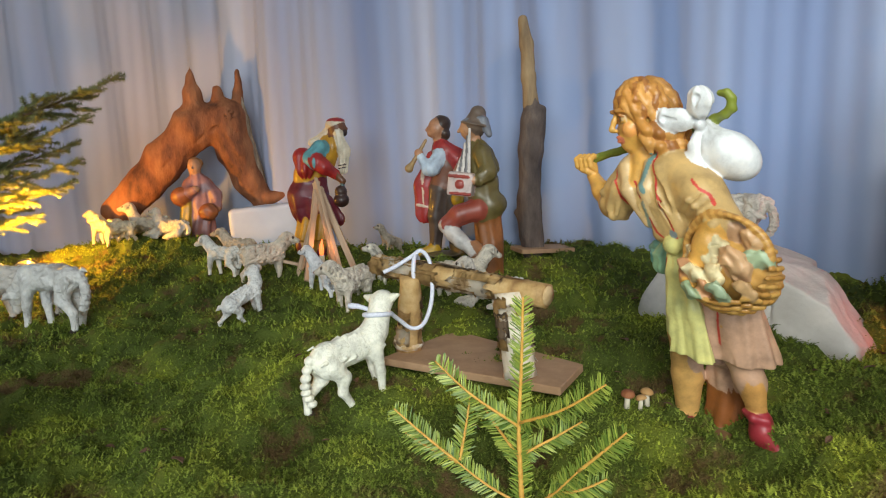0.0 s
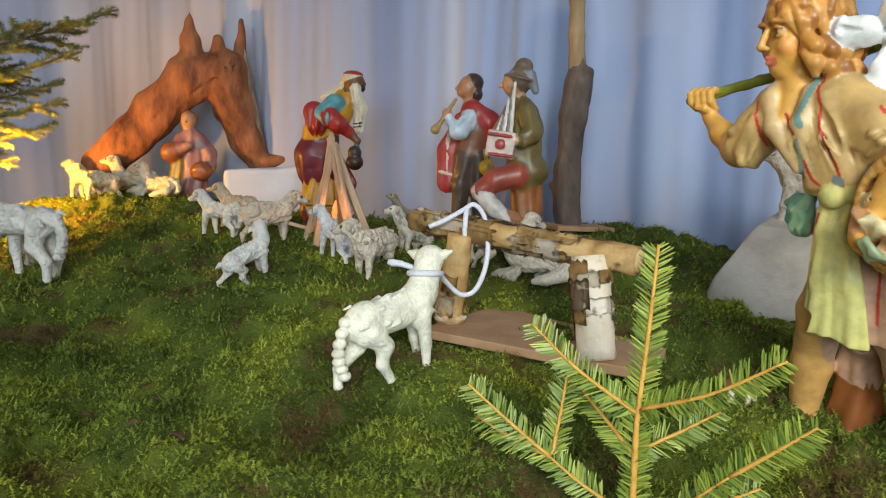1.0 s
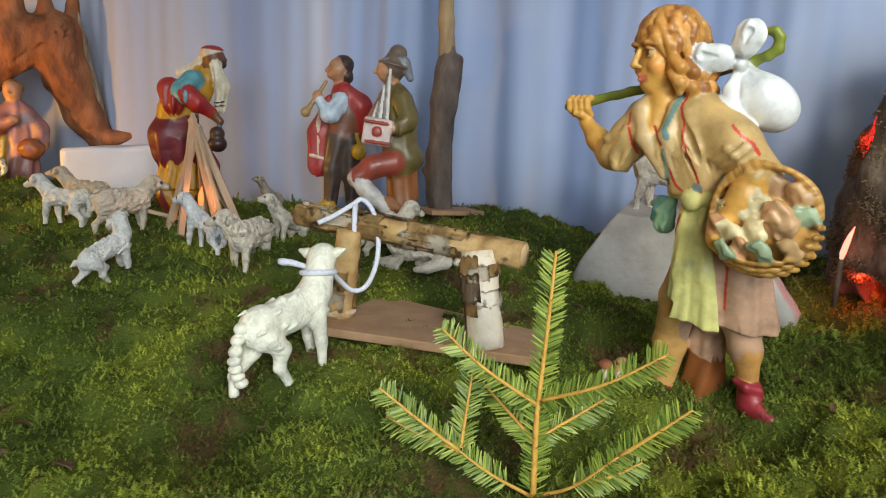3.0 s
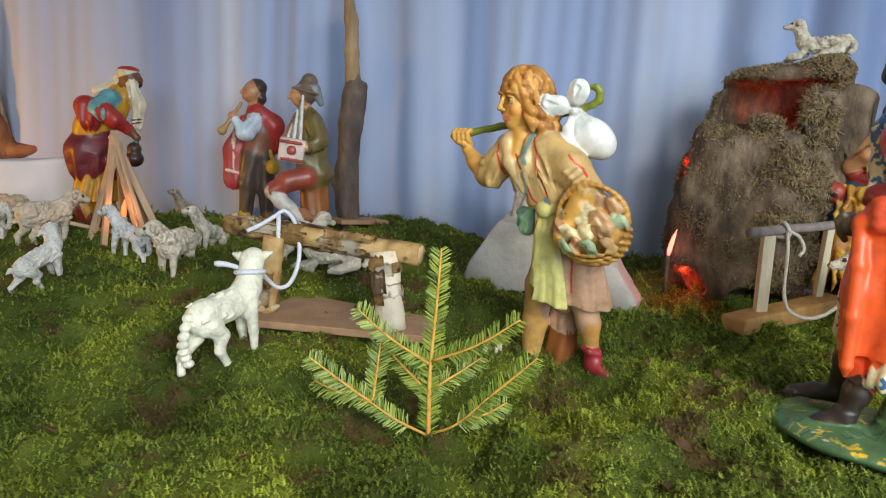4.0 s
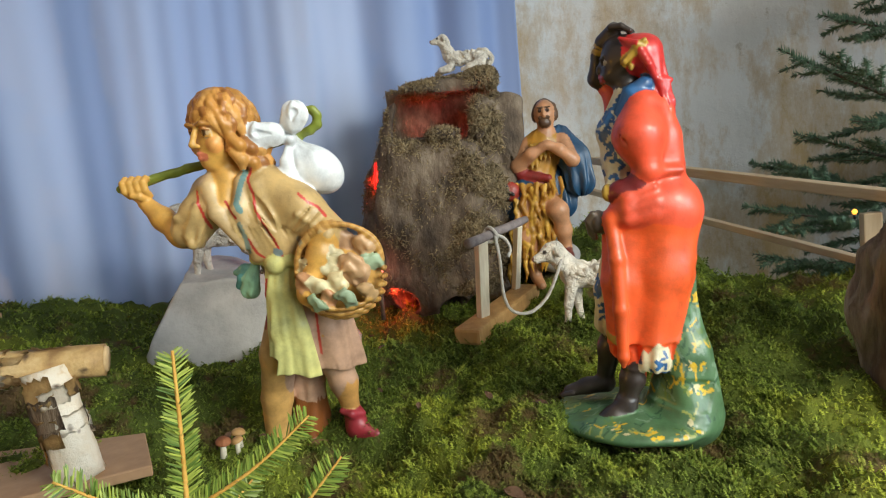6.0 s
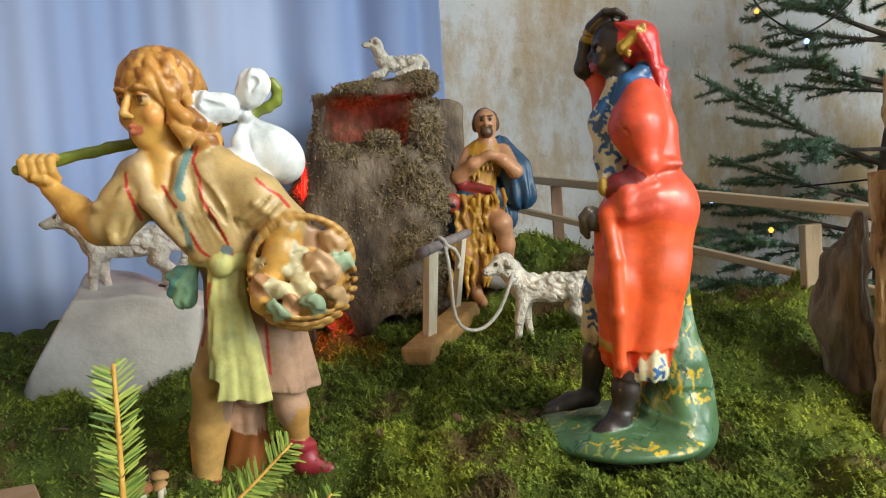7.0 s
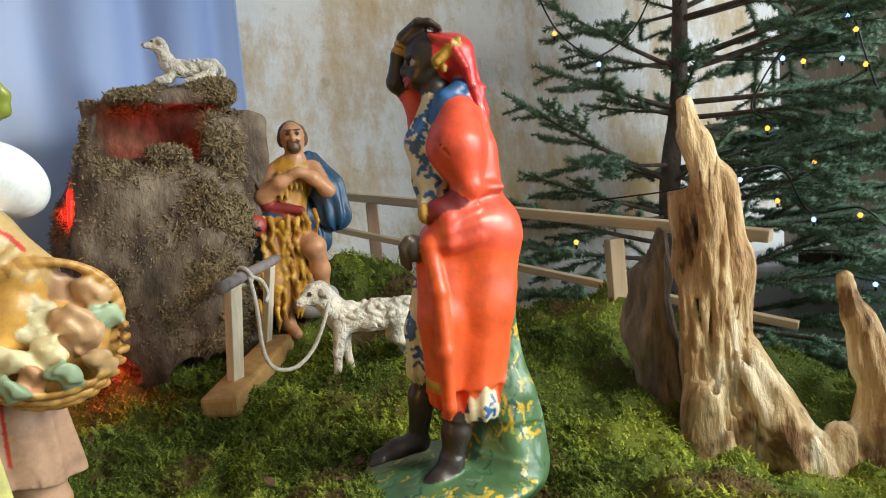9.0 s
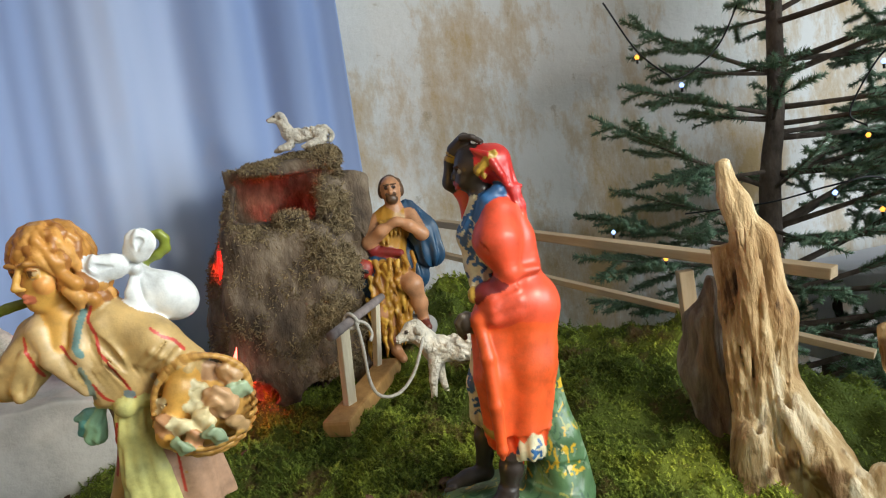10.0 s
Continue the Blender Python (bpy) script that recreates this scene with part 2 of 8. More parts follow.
def curtain_material():
    m, nt, b = mat("painted_sky_cloth", 0.60)
    b.inputs["Sheen Weight"].default_value = 0.15
    uv = nt.nodes.new("ShaderNodeUVMap")
    uv.uv_map = "cloth"
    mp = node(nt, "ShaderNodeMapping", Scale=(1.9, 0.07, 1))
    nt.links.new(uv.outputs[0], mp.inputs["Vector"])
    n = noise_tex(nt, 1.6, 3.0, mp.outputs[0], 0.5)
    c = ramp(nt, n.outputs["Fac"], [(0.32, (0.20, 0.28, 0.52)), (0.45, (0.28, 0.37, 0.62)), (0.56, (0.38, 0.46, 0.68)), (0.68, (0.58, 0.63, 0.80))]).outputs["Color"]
    # pinkish patches at the far left, with the lamp's warm light painted in
    mp2 = node(nt, "ShaderNodeMapping", Scale=(0.9, 0.22, 1), Location=(0.35, 0.2, 0))
    nt.links.new(uv.outputs[0], mp2.inputs["Vector"])
    p = noise_tex(nt, 1.5, 4.0, mp2.outputs[0], 0.5)
    sep = nt.nodes.new("ShaderNodeSeparateXYZ")
    nt.links.new(uv.outputs[0], sep.inputs[0])
    left = nt.nodes.new("ShaderNodeMapRange")
    for key, v in (("From Min", 2.1), ("From Max", 3.0), ("To Min", 0.0), ("To Max", 1.0)):
        left.inputs[key].default_value = v
    nt.links.new(sep.outputs[0], left.inputs["Value"])
    warm_tint = ramp(nt, p.outputs["Fac"], [(0.34, (0, 0, 0)), (0.56, (0.8, 0.8, 0.8))])
    f = mixc(nt, 1.0, warm_tint.outputs["Color"], left.outputs[0], "MULTIPLY")
    c = mixc(nt, f, c, (0.60, 0.53, 0.55))
    nt.links.new(c, b.inputs["Base Color"])
    n2 = noise_tex(nt, 900.0, 2.0)
    bump(nt, b, n2.outputs["Fac"], 0.15, 0.001)
    return m


M_CURTAIN = curtain_material()


# ---- mesh tools ----
def mesh_of(name, verts, faces, material, smooth=True):
    me = bpy.data.meshes.new(name)
    verts = np.asarray(verts, dtype=np.float32)
    faces = np.asarray(faces, dtype=np.int32)
    k = faces.shape[1]
    me.vertices.add(len(verts))
    me.vertices.foreach_set("co", verts.ravel())
    me.loops.add(faces.size)
    me.loops.foreach_set("vertex_index", faces.ravel())
    me.polygons.add(len(faces))
    me.polygons.foreach_set("loop_start", np.arange(0, faces.size, k, dtype=np.int32))
    me.polygons.foreach_set("use_smooth", np.full(len(faces), smooth))
    me.update(calc_edges=True)
    me.validate()
    for m in material if isinstance(material, (list, tuple)) else [material]:
        me.materials.append(m)
    return me


def thing(name, at=(0, 0, 0), turn=0.0, label="", category="", group="", kind=""):
    ob = new(name)
    ob.empty_display_size = 0.02
    ob.matrix_basis = pose(*at, 0, 0, turn)
    return tagged(ob, label, category, group, kind)


def part(name, data, parent=None, label="", m=None):
    """One mesh object under a thing or a part; data is a mesh, or (bmesh, material)."""
    if isinstance(data, tuple):
        bm, material = data
        me = bpy.data.meshes.new(name)
        bm.to_mesh(me)
        bm.free()
        me.materials.append(material)
        data = me
    ob = new(name, data)
    if parent:
        ob.parent = parent
    if m is not None:
        ob.matrix_basis = m
    return tagged(ob, label)


def block(sx, sy, sz, bevel=0.002, wob=0.0, taper=0.0):
    """A bevelled bar centred on its own middle, a little uneven."""
    bm = bmesh.new()
    bmesh.ops.create_cube(bm, size=1.0)
    for v in bm.verts:
        f = 1 - taper * (v.co.z + 0.5)
        v.co = Vector((v.co.x * sx * f, v.co.y * sy * f, v.co.z * sz))
        v.co += Vector((random.uniform(-wob, wob), random.uniform(-wob, wob), random.uniform(-wob, wob)))
    bmesh.ops.bevel(bm, geom=bm.edges[:], offset=bevel, segments=2, profile=0.6, affect="EDGES")
    return bm


def between(a, b, up=(0, 0, 1)):
    """The pose that lays a part's z axis from a to b, its middle halfway."""
    a, b = Vector(a), Vector(b)
    q = (b - a).to_track_quat("Z", "Y")
    return Matrix.LocRotScale((a + b) / 2, q, None)


def bar(name, a, b, w, d, material, parent, label="", bevel=0.002, wob=0.0, roll=0.0):
    L = (Vector(b) - Vector(a)).length
    return part(name, (block(w, d, L, bevel, wob), material), parent, label, between(a, b) @ pose(0, 0, 0, 0, 0, roll))


def tube_arrays(points, radii, sides=10, rough=0.0, squash=1.0, seed=0, cap=True):
    rng = np.random.default_rng(seed)
    P = np.array([tuple(p) for p in points], dtype=float)
    R = np.array(radii, dtype=float)
    T = np.gradient(P, axis=0)
    T /= np.linalg.norm(T, axis=1)[:, None] + 1e-9
    ref = np.array([0.0, 0.0, 1.0]) if abs(T[0][2]) < 0.8 else np.array([1.0, 0.0, 0.0])
    verts, n = [], len(P)
    ang = np.linspace(0, 2 * np.pi, sides, endpoint=False)
    prev = None
    for i in range(n):
        a = np.cross(T[i], ref) if prev is None else prev - T[i] * np.dot(prev, T[i])
        a /= np.linalg.norm(a) + 1e-9
        prev = a
        b = np.cross(T[i], a)
        r = R[i] * (1 + rough * rng.uniform(-1, 1, sides))
        verts.append(P[i] + np.outer(np.cos(ang) * r, a) + np.outer(np.sin(ang) * r * squash, b))
    V = np.concatenate(verts)
    F = []
    for i in range(n - 1):
        for j in range(sides):
            k = (j + 1) % sides
            F.append((i * sides + j, i * sides + k, (i + 1) * sides + k, (i + 1) * sides + j))
    if cap:
        c0, c1 = len(V), len(V) + 1
        V = np.vstack([V, P[0], P[-1]])
        for j in range(sides):
            k = (j + 1) % sides
            F.append((c0, k, j, j))
            F.append((c1, (n - 1) * sides + j, (n - 1) * sides + k, (n - 1) * sides + k))
    return V, F


def tube_mesh(name, points, radii, material, sides=10, rough=0.0, squash=1.0, seed=0):
    V, F = tube_arrays(points, radii, sides, rough, squash, seed)
    bm = bmesh.new()
    vs = [bm.verts.new(v) for v in V]
    for f in F:
        ids = list(dict.fromkeys(f))
        bm.faces.new([vs[i] for i in ids]).smooth = True
    me = bpy.data.meshes.new(name)
    bm.to_mesh(me)
    bm.free()
    me.materials.append(material)
    return me


def spline(points, n):
    """A smooth line through the points."""
    P = np.array([tuple(p) for p in points], dtype=float)
    Q = np.vstack([2 * P[0] - P[1], P, 2 * P[-1] - P[-2]])
    out = []
    for t in np.linspace(0, len(P) - 1 - 1e-6, n):
        i = int(t)
        u = t - i
        a, b, c, d = Q[i:i + 4]
        out.append(0.5 * (2 * b + (c - a) * u + (2 * a - 5 * b + 4 * c - d) * u * u + (3 * b - a - 3 * c + d) * u ** 3))
    return np.array(out)


def wave_noise(X, Y, Z, s):
    return (np.sin(X * s + 1.7 * np.sin(Y * s * 0.63 + 1.1)) * np.sin(Y * s * 1.13 + 1.3 * np.sin(Z * s * 0.71 + 0.4)) + np.sin(Z * s * 0.91 + 1.9 * np.sin(X * s * 0.57 + 2.3))) * 0.5


class Sculpt:
    """A solid modelled from soft-joined limbs and lumps, turned into one mesh; each lump brings its own paint."""

    def __init__(self, soft=0.008):
        self.items, self.soft, self.marks, self.lift, self.squat = [], soft, [], 0.0, 0.0

    def mark(self, line, r, paint, only=None, above=False):
        """A brush stroke on the side that faces -y, along points (x, z), or on what faces up, along (x, y)."""
        self.marks.append((np.array(line, float), r, paint, only, above))

    def _add(self, fn, lo, hi, paint, k, cut, over):
        self.items.append((fn, np.array(lo, float), np.array(hi, float), paint, self.soft if k is None else k, cut, over))

    def limb(self, a, b, ra, rb, paint, k=None, flat=1.0, fold=None, rough=None, cut=False, over=0.0):
        a, b = np.array(a, float), np.array(b, float)
        if fold is None and rough is None:
            margin = 0
        else:
            margin = (fold[0] if fold else 0) + (rough[0] if rough else 0)
        r = max(ra, rb) + margin
        ax, ay, az = a[0], a[1] / flat, a[2]
        dx, dy, dz = b[0] - ax, b[1] / flat - ay, b[2] - az
        L2 = dx * dx + dy * dy + dz * dz + 1e-12

        def fn(X, Y, Z):
            Ys = Y / flat
            t = np.clip(((X - ax) * dx + (Ys - ay) * dy + (Z - az) * dz) / L2, 0, 1)
            qx, qy, qz = X - ax - t * dx, Ys - ay - t * dy, Z - az - t * dz
            d = np.sqrt(qx * qx + qy * qy + qz * qz) - (ra + (rb - ra) * t)
            if fold:
                d = d - fold[0] * np.cos(fold[1] * np.arctan2(qy, qx) + (fold[2] if len(fold) > 2 else 0) + 2.5 * t) * (0.3 + 0.7 * t)
            if rough:
                d = d - rough[0] * wave_noise(X, Y, Z * (rough[2] if len(rough) > 2 else 1.0), rough[1])
                if len(rough) > 2:
                    d = d - 0.45 * rough[0] * wave_noise(X, Y, Z * rough[2], rough[1] * 2.7)
            return d * min(1.0, flat)
        m = np.array([r, r * max(1.0, flat), r])
        self._add(fn, np.minimum(a, b) - m, np.maximum(a, b) + m, paint, k, cut, over)

    def path(self, points, radii, paint, k=None, flat=1.0, fold=None, rough=None, over=0.0, cut=False):
        for i in range(len(points) - 1):
            self.limb(points[i], points[i + 1], radii[i], radii[i + 1], paint, k, flat, fold, rough, cut, over)

    def ball(self, c, r, paint, k=None, turn=(0, 0, 0), rough=None, cut=False, over=0.0, box=False, edge=0.3):
        c = np.array(c, float)
        r = np.array(r if isinstance(r, (tuple, list)) else (r, r, r), float)
        M = np.array(Euler([radians(v) for v in turn]).to_matrix()).T
        big = float(np.linalg.norm(r)) if box or any(turn) else r.max()
        pad = rough[0] if rough else 0.0

        def fn(X, Y, Z):
            x, y, z = X - c[0], Y - c[1], Z - c[2]
            u = M[0][0] * x + M[0][1] * y + M[0][2] * z
            v = M[1][0] * x + M[1][1] * y + M[1][2] * z
            w = M[2][0] * x + M[2][1] * y + M[2][2] * z
            if box:
                e = edge * r.min()
                qu, qv, qw = np.abs(u) - r[0] + e, np.abs(v) - r[1] + e, np.abs(w) - r[2] + e
                d = np.sqrt(np.maximum(qu, 0) ** 2 + np.maximum(qv, 0) ** 2 + np.maximum(qw, 0) ** 2) + np.minimum(np.maximum(np.maximum(qu, qv), qw), 0) - e
            else:
                k0 = np.sqrt((u / r[0]) ** 2 + (v / r[1]) ** 2 + (w / r[2]) ** 2)
                k1 = np.sqrt((u / r[0] ** 2) ** 2 + (v / r[1] ** 2) ** 2 + (w / r[2] ** 2) ** 2) + 1e-9
                d = k0 * (k0 - 1) / k1
            if rough:
                d = d - rough[0] * wave_noise(X, Y, Z, rough[1])
            return d
        self._add(fn, c - big - pad if big else c, c + big + pad, paint, k, cut, over)

    def swing(self, start, about, degrees):
        """Turn the items added since start about an upright axis."""
        c, sn = math.cos(radians(degrees)), math.sin(radians(degrees))
        ox, oy = about
        for i in range(start, len(self.items)):
            fn, a, b, paint, k, cut, over = self.items[i]

            def turned(X, Y, Z, fn=fn):
                return fn(ox + (X - ox) * c + (Y - oy) * sn, oy - (X - ox) * sn + (Y - oy) * c, Z)
            cx = [ox + (x - ox) * c - (y - oy) * sn for x in (a[0], b[0]) for y in (a[1], b[1])]
            cy = [oy + (x - ox) * sn + (y - oy) * c for x in (a[0], b[0]) for y in (a[1], b[1])]
            self.items[i] = (turned, np.array([min(cx), min(cy), a[2]]), np.array([max(cx), max(cy), b[2]]), paint, k, cut, over)

    def mesh(self, name, h, material):
        solid = [i for i in self.items if not i[5]]
        lo = np.min([i[1] for i in solid], axis=0) - 0.012 - 2 * h
        hi = np.max([i[2] for i in solid], axis=0) + 0.012 + 2 * h
        n = np.ceil((hi - lo) / h).astype(int) + 1
        D = np.full(n, 0.05, dtype=np.float32)
        ax = [(lo[i] + h * np.arange(n[i])).astype(np.float32) for i in range(3)]
        for fn, a, b, paint, k, cut, over in self.items:
            m = k + 3 * h
            i0 = np.clip(np.floor((a - m - lo) / h).astype(int), 0, n)
            i1 = np.clip(np.ceil((b + m - lo) / h).astype(int) + 1, 0, n)
            if np.any(i1 <= i0):
                continue
            X = ax[0][i0[0]:i1[0], None, None]
            Y = ax[1][None, i0[1]:i1[1], None]
            Z = ax[2][None, None, i0[2]:i1[2]]
            d = fn(X, Y, Z)
            S = D[i0[0]:i1[0], i0[1]:i1[1], i0[2]:i1[2]]
            if cut:
                S[...] = np.maximum(S, -d)
            else:
                q = np.clip(0.5 + 0.5 * (S - d) / k, 0, 1)
                S[...] = S * (1 - q) + d * q - k * q * (1 - q)
        V, F = surface(D, lo, h)
        me = mesh_of(name, V, F, material)
        best, pick = np.full(len(V), 9.0), np.zeros((len(V), 4), dtype=np.float32)
        pick[:, 3] = 1
        for fn, a, b, paint, k, cut, over in self.items:
            if cut and paint is None:
                continue
            sel = np.nonzero(np.all((V >= a - 0.03) & (V <= b + 0.03), axis=1))[0]
            if not len(sel):
                continue
            d = fn(V[sel, 0], V[sel, 1], V[sel, 2])
            d = (np.abs(d) if cut else d) - over
            win = d < best[sel]
            best[sel[win]] = d[win]
            pick[sel[win], :3] = paint
        if self.marks:
            no = np.empty(len(V) * 3, dtype=np.float32)
            me.vertices.foreach_get("normal", no)
            no = no.reshape(-1, 3)
            for line, r, paint, only, above in self.marks:
                W = V[:, 1] if above else V[:, 2]
                best = np.full(len(V), 9.0)
                for p, q in zip(line[:-1], line[1:]):
                    e = q - p
                    t = np.clip(((V[:, 0] - p[0]) * e[0] + (W - p[1]) * e[1]) / (e @ e + 1e-12), 0, 1)
                    best = np.minimum(best, np.hypot(V[:, 0] - p[0] - t * e[0], W - p[1] - t * e[1]))
                hit = (best < r) & ((no[:, 2] > 0.3) if above else (no[:, 1] < 0.1))
                if only is not None:
                    hit &= np.abs(pick[:, :3] - np.array(only)).sum(axis=1) < 0.02
                pick[hit, :3] = paint
        col = me.color_attributes.new("paint", "FLOAT_COLOR", "POINT")
        col.data.foreach_set("color", pick.ravel())
        return me


def surface(D, lo, h):
    """The zero surface of a field on a grid, as quads."""
    n = np.array(D.shape)
    inside = D < 0
    c = [inside[i:n[0] - 1 + i, j:n[1] - 1 + j, k:n[2] - 1 + k] for i in (0, 1) for j in (0, 1) for k in (0, 1)]
    total = sum(x.astype(np.int8) for x in c)
    cells = np.argwhere((total > 0) & (total < 8))
    index = np.full(n - 1, -1, dtype=np.int32)
    index[tuple(cells.T)] = np.arange(len(cells))
    corner = np.array([(i, j, k) for i in (0, 1) for j in (0, 1) for k in (0, 1)])
    vals = np.stack([D[tuple((cells + o).T)] for o in corner], axis=1)
    acc, cnt = np.zeros((len(cells), 3)), np.zeros(len(cells))
    for p in range(8):
        for q in range(p + 1, 8):
            if np.abs(corner[p] - corner[q]).sum() != 1:
                continue
            a, b = vals[:, p], vals[:, q]
            x = (a < 0) != (b < 0)
            t = np.where(x, a / np.where(x, a - b, 1), 0)
            acc += np.where(x[:, None], corner[p] + t[:, None] * (corner[q] - corner[p]), 0)
            cnt += x
    V = (cells + acc / cnt[:, None]) * h + lo
    faces = []
    for axis in range(3):
        u, v = (axis + 1) % 3, (axis + 2) % 3
        s0, s1 = [slice(None)] * 3, [slice(None)] * 3
        s0[axis], s1[axis] = slice(0, n[axis] - 1), slice(1, n[axis])
        A, B = inside[tuple(s0)], inside[tuple(s1)]
        e = np.argwhere(A != B)
        e = e[(e[:, u] > 0) & (e[:, v] > 0) & (e[:, u] < n[u] - 1) & (e[:, v] < n[v] - 1)]
        du, dv = np.zeros(3, int), np.zeros(3, int)
        du[u], dv[v] = 1, 1
        quad = np.stack([index[tuple((e - du - dv).T)], index[tuple((e - dv).T)], index[tuple(e.T)], index[tuple((e - du).T)]], axis=1)
        flip = ~A[tuple(e.T)]
        quad[flip] = quad[flip][:, ::-1]
        faces.append(quad)
    F = np.concatenate(faces)
    return V, F[np.all(F >= 0, axis=1)]


def statue(name, sc, h, at, turn, material, label, category, group="", lean=(0, 0), taper=None):
    """lean: shift along y and its growth with height. taper: a centre, and the scale at the foot and its loss with height."""
    me = sc.mesh(name, h, material)
    if sc.lift or sc.squat or lean[0] or lean[1]:
        co = np.empty(len(me.vertices) * 3, dtype=np.float32)
        me.vertices.foreach_get("co", co)
        co = co.reshape(-1, 3)
        if taper:
            k = taper[1] - taper[2] * co[:, 2:3]
            co = np.array(taper[0], dtype=np.float32) + (co - np.array(taper[0], dtype=np.float32)) * k.astype(np.float32)
        co[:, 1] += lean[0] + lean[1] * co[:, 2]
        co[:, 2] += (sc.lift * co[:, 0] - sc.squat) * np.clip(co[:, 2] / 0.07, 0, 1)
        me.vertices.foreach_set("co", co.ravel())
        me.update()
    ob = new(name, me)
    ob.matrix_basis = pose(*at, 0, 0, turn)
    return tagged(ob, label, category, group)


def needle_arrays(line, radius, per_metre, length, width, rng, flatness=0.0, forward=0.9, up=None, blade=False):
    """Needles round a twig: thin three-sided spikes."""
    P = np.array(line)
    seg = np.linalg.norm(np.diff(P, axis=0), axis=1)
    cum = np.concatenate([[0], np.cumsum(seg)])
    n = max(3, int(cum[-1] * per_metre))
    s = np.sort(rng.uniform(0, cum[-1], n))
    i = np.clip(np.searchsorted(cum, s) - 1, 0, len(P) - 2)
    f = (s - cum[i]) / np.maximum(seg[i], 1e-9)
    base = P[i] + (P[i + 1] - P[i]) * f[:, None]
    T = (P[i + 1] - P[i]) / np.maximum(seg[i], 1e-9)[:, None]
    ref = np.array([0, 0, 1.0]) if up is None else np.array(up, float)
    side = np.cross(T, ref)
    side /= np.linalg.norm(side, axis=1)[:, None] + 1e-9
    nor = np.cross(side, T)
    a = rng.uniform(0, 2 * np.pi, n)
    ca, sa = np.cos(a), np.sin(a) * (1 - flatness)
    out = side * ca[:, None] + nor * sa[:, None]
    out /= np.linalg.norm(out, axis=1)[:, None] + 1e-9
    d = out + T * (forward * rng.uniform(0.7, 1.25, n))[:, None]
    d /= np.linalg.norm(d, axis=1)[:, None]
    L = length * rng.uniform(0.75, 1.15, n) * np.clip((cum[-1] - s) / 0.02 + 0.45, 0.45, 1.0)
    x = np.cross(d, T)
    x /= np.linalg.norm(x, axis=1)[:, None] + 1e-9
    y = np.cross(d, x)
    b0 = base + out * radius
    if blade:
        w = y * width
        V = np.stack([b0 - w * 0.6, b0 + w * 0.6, b0 + d * (L * 0.3)[:, None] + w, b0 + d * (L * 0.3)[:, None] - w, b0 + d * (L * 0.86)[:, None] + w * 0.8, b0 + d * (L * 0.86)[:, None] - w * 0.8, b0 + d * L[:, None]], axis=1).reshape(-1, 3)
        k = np.arange(n)[:, None] * 7
        return V, np.concatenate([k + t for t in ([0, 1, 2], [0, 2, 3], [3, 2, 4], [3, 4, 5], [5, 4, 6])])
    V = np.stack([b0 + x * width, b0 - x * width * 0.5 + y * width * 0.8, b0 - x * width * 0.5 - y * width * 0.8, b0 + d * L[:, None]], axis=1).reshape(-1, 3)
    k = np.arange(n)[:, None] * 4
    F = np.concatenate([k + [0, 1, 3], k + [1, 2, 3], k + [2, 0, 3]])
    return V, F


def gather(list_of_vf):
    off, Vs, Fs = 0, [], []
    for V, F in list_of_vf:
        Vs.append(V)
        Fs.append(np.asarray(F) + off)
        off += len(V)
    return np.concatenate(Vs), np.concatenate(Fs)


# ---- the setting ----
HILLS = [(0.95, 0.12, 0.22, 0.079), (0.45, 0.75, 0.22, -0.0425), (-0.6, 1.75, 0.45, 0.063), (0.25, 1.6, 0.4, 0.0553), (0.12, 0.62, 0.18, -0.0668),
         (-1.15, 2.3, 0.45, 0.1239), (-0.3, 0.98, 0.22, 0.0173), (1.25, 0.62, 0.25, 0.1219), (0.62, -0.05, 0.15, -0.0551), (-0.55, 0.8, 0.3, -0.0496), (0.05, 0.985, 0.15, -0.022), (-0.23, 0.82, 0.12, -0.022)]


def smooth01(t):
    t = np.clip(t, 0, 1)
    return t * t * (3 - 2 * t)


def ground(x, y):
    """Height of the moss bed: a gentle slope with mounds, falling off behind the fence and at the front edge."""
    x, y = np.asarray(x, float), np.asarray(y, float)
    z = 0.1103 + 0.0367 * np.clip(x, -1.4, 1.5) + 0.0338 * np.clip(y, -0.3, 2.6)
    for cx, cy, r, a in HILLS:
        z = z + a * np.exp(-((x - cx) ** 2 + (y - cy) ** 2) / r ** 2)
    behind = (x - 0.824) * 0.826 - (y + 0.098) * 0.563
    z = z - 0.45 * smooth01((behind - 0.05) / 0.22) * (1 - smooth01((y - 0.5) / 0.3))
    z = z - 0.35 * smooth01((-0.16 - y) / 0.30)
    return z


TABLE = np.random.default_rng(77).random((256, 256))


def patch_noise(x, y):
    """Smooth random heights between 0 and 1 over the plane."""
    x, y = np.asarray(x, float), np.asarray(y, float)
    i, j = np.floor(x).astype(int), np.floor(y).astype(int)
    u, v = x - i, y - j
    u, v = u * u * (3 - 2 * u), v * v * (3 - 2 * v)
    i0, j0, i1, j1 = i % 256, j % 256, (i + 1) % 256, (j + 1) % 256
    return (TABLE[i0, j0] * (1 - u) + TABLE[i1, j0] * u) * (1 - v) + (TABLE[i0, j1] * (1 - u) + TABLE[i1, j1] * u) * v


def lumps(x, y):
    """The cushions of the moss itself."""
    a = patch_noise(x * 11, y * 11)
    b = patch_noise(x * 29 + 7, y * 29)
    c = patch_noise(x * 75, y * 75 + 3)
    d = patch_noise(x * 160, y * 160 + 9)
    return 0.042 * (a - 0.5) + 0.034 * (b - 0.5) + 0.015 * (c - 0.5) + 0.006 * (d - 0.5)


def gz(x, y):
    return float(ground(x, y))


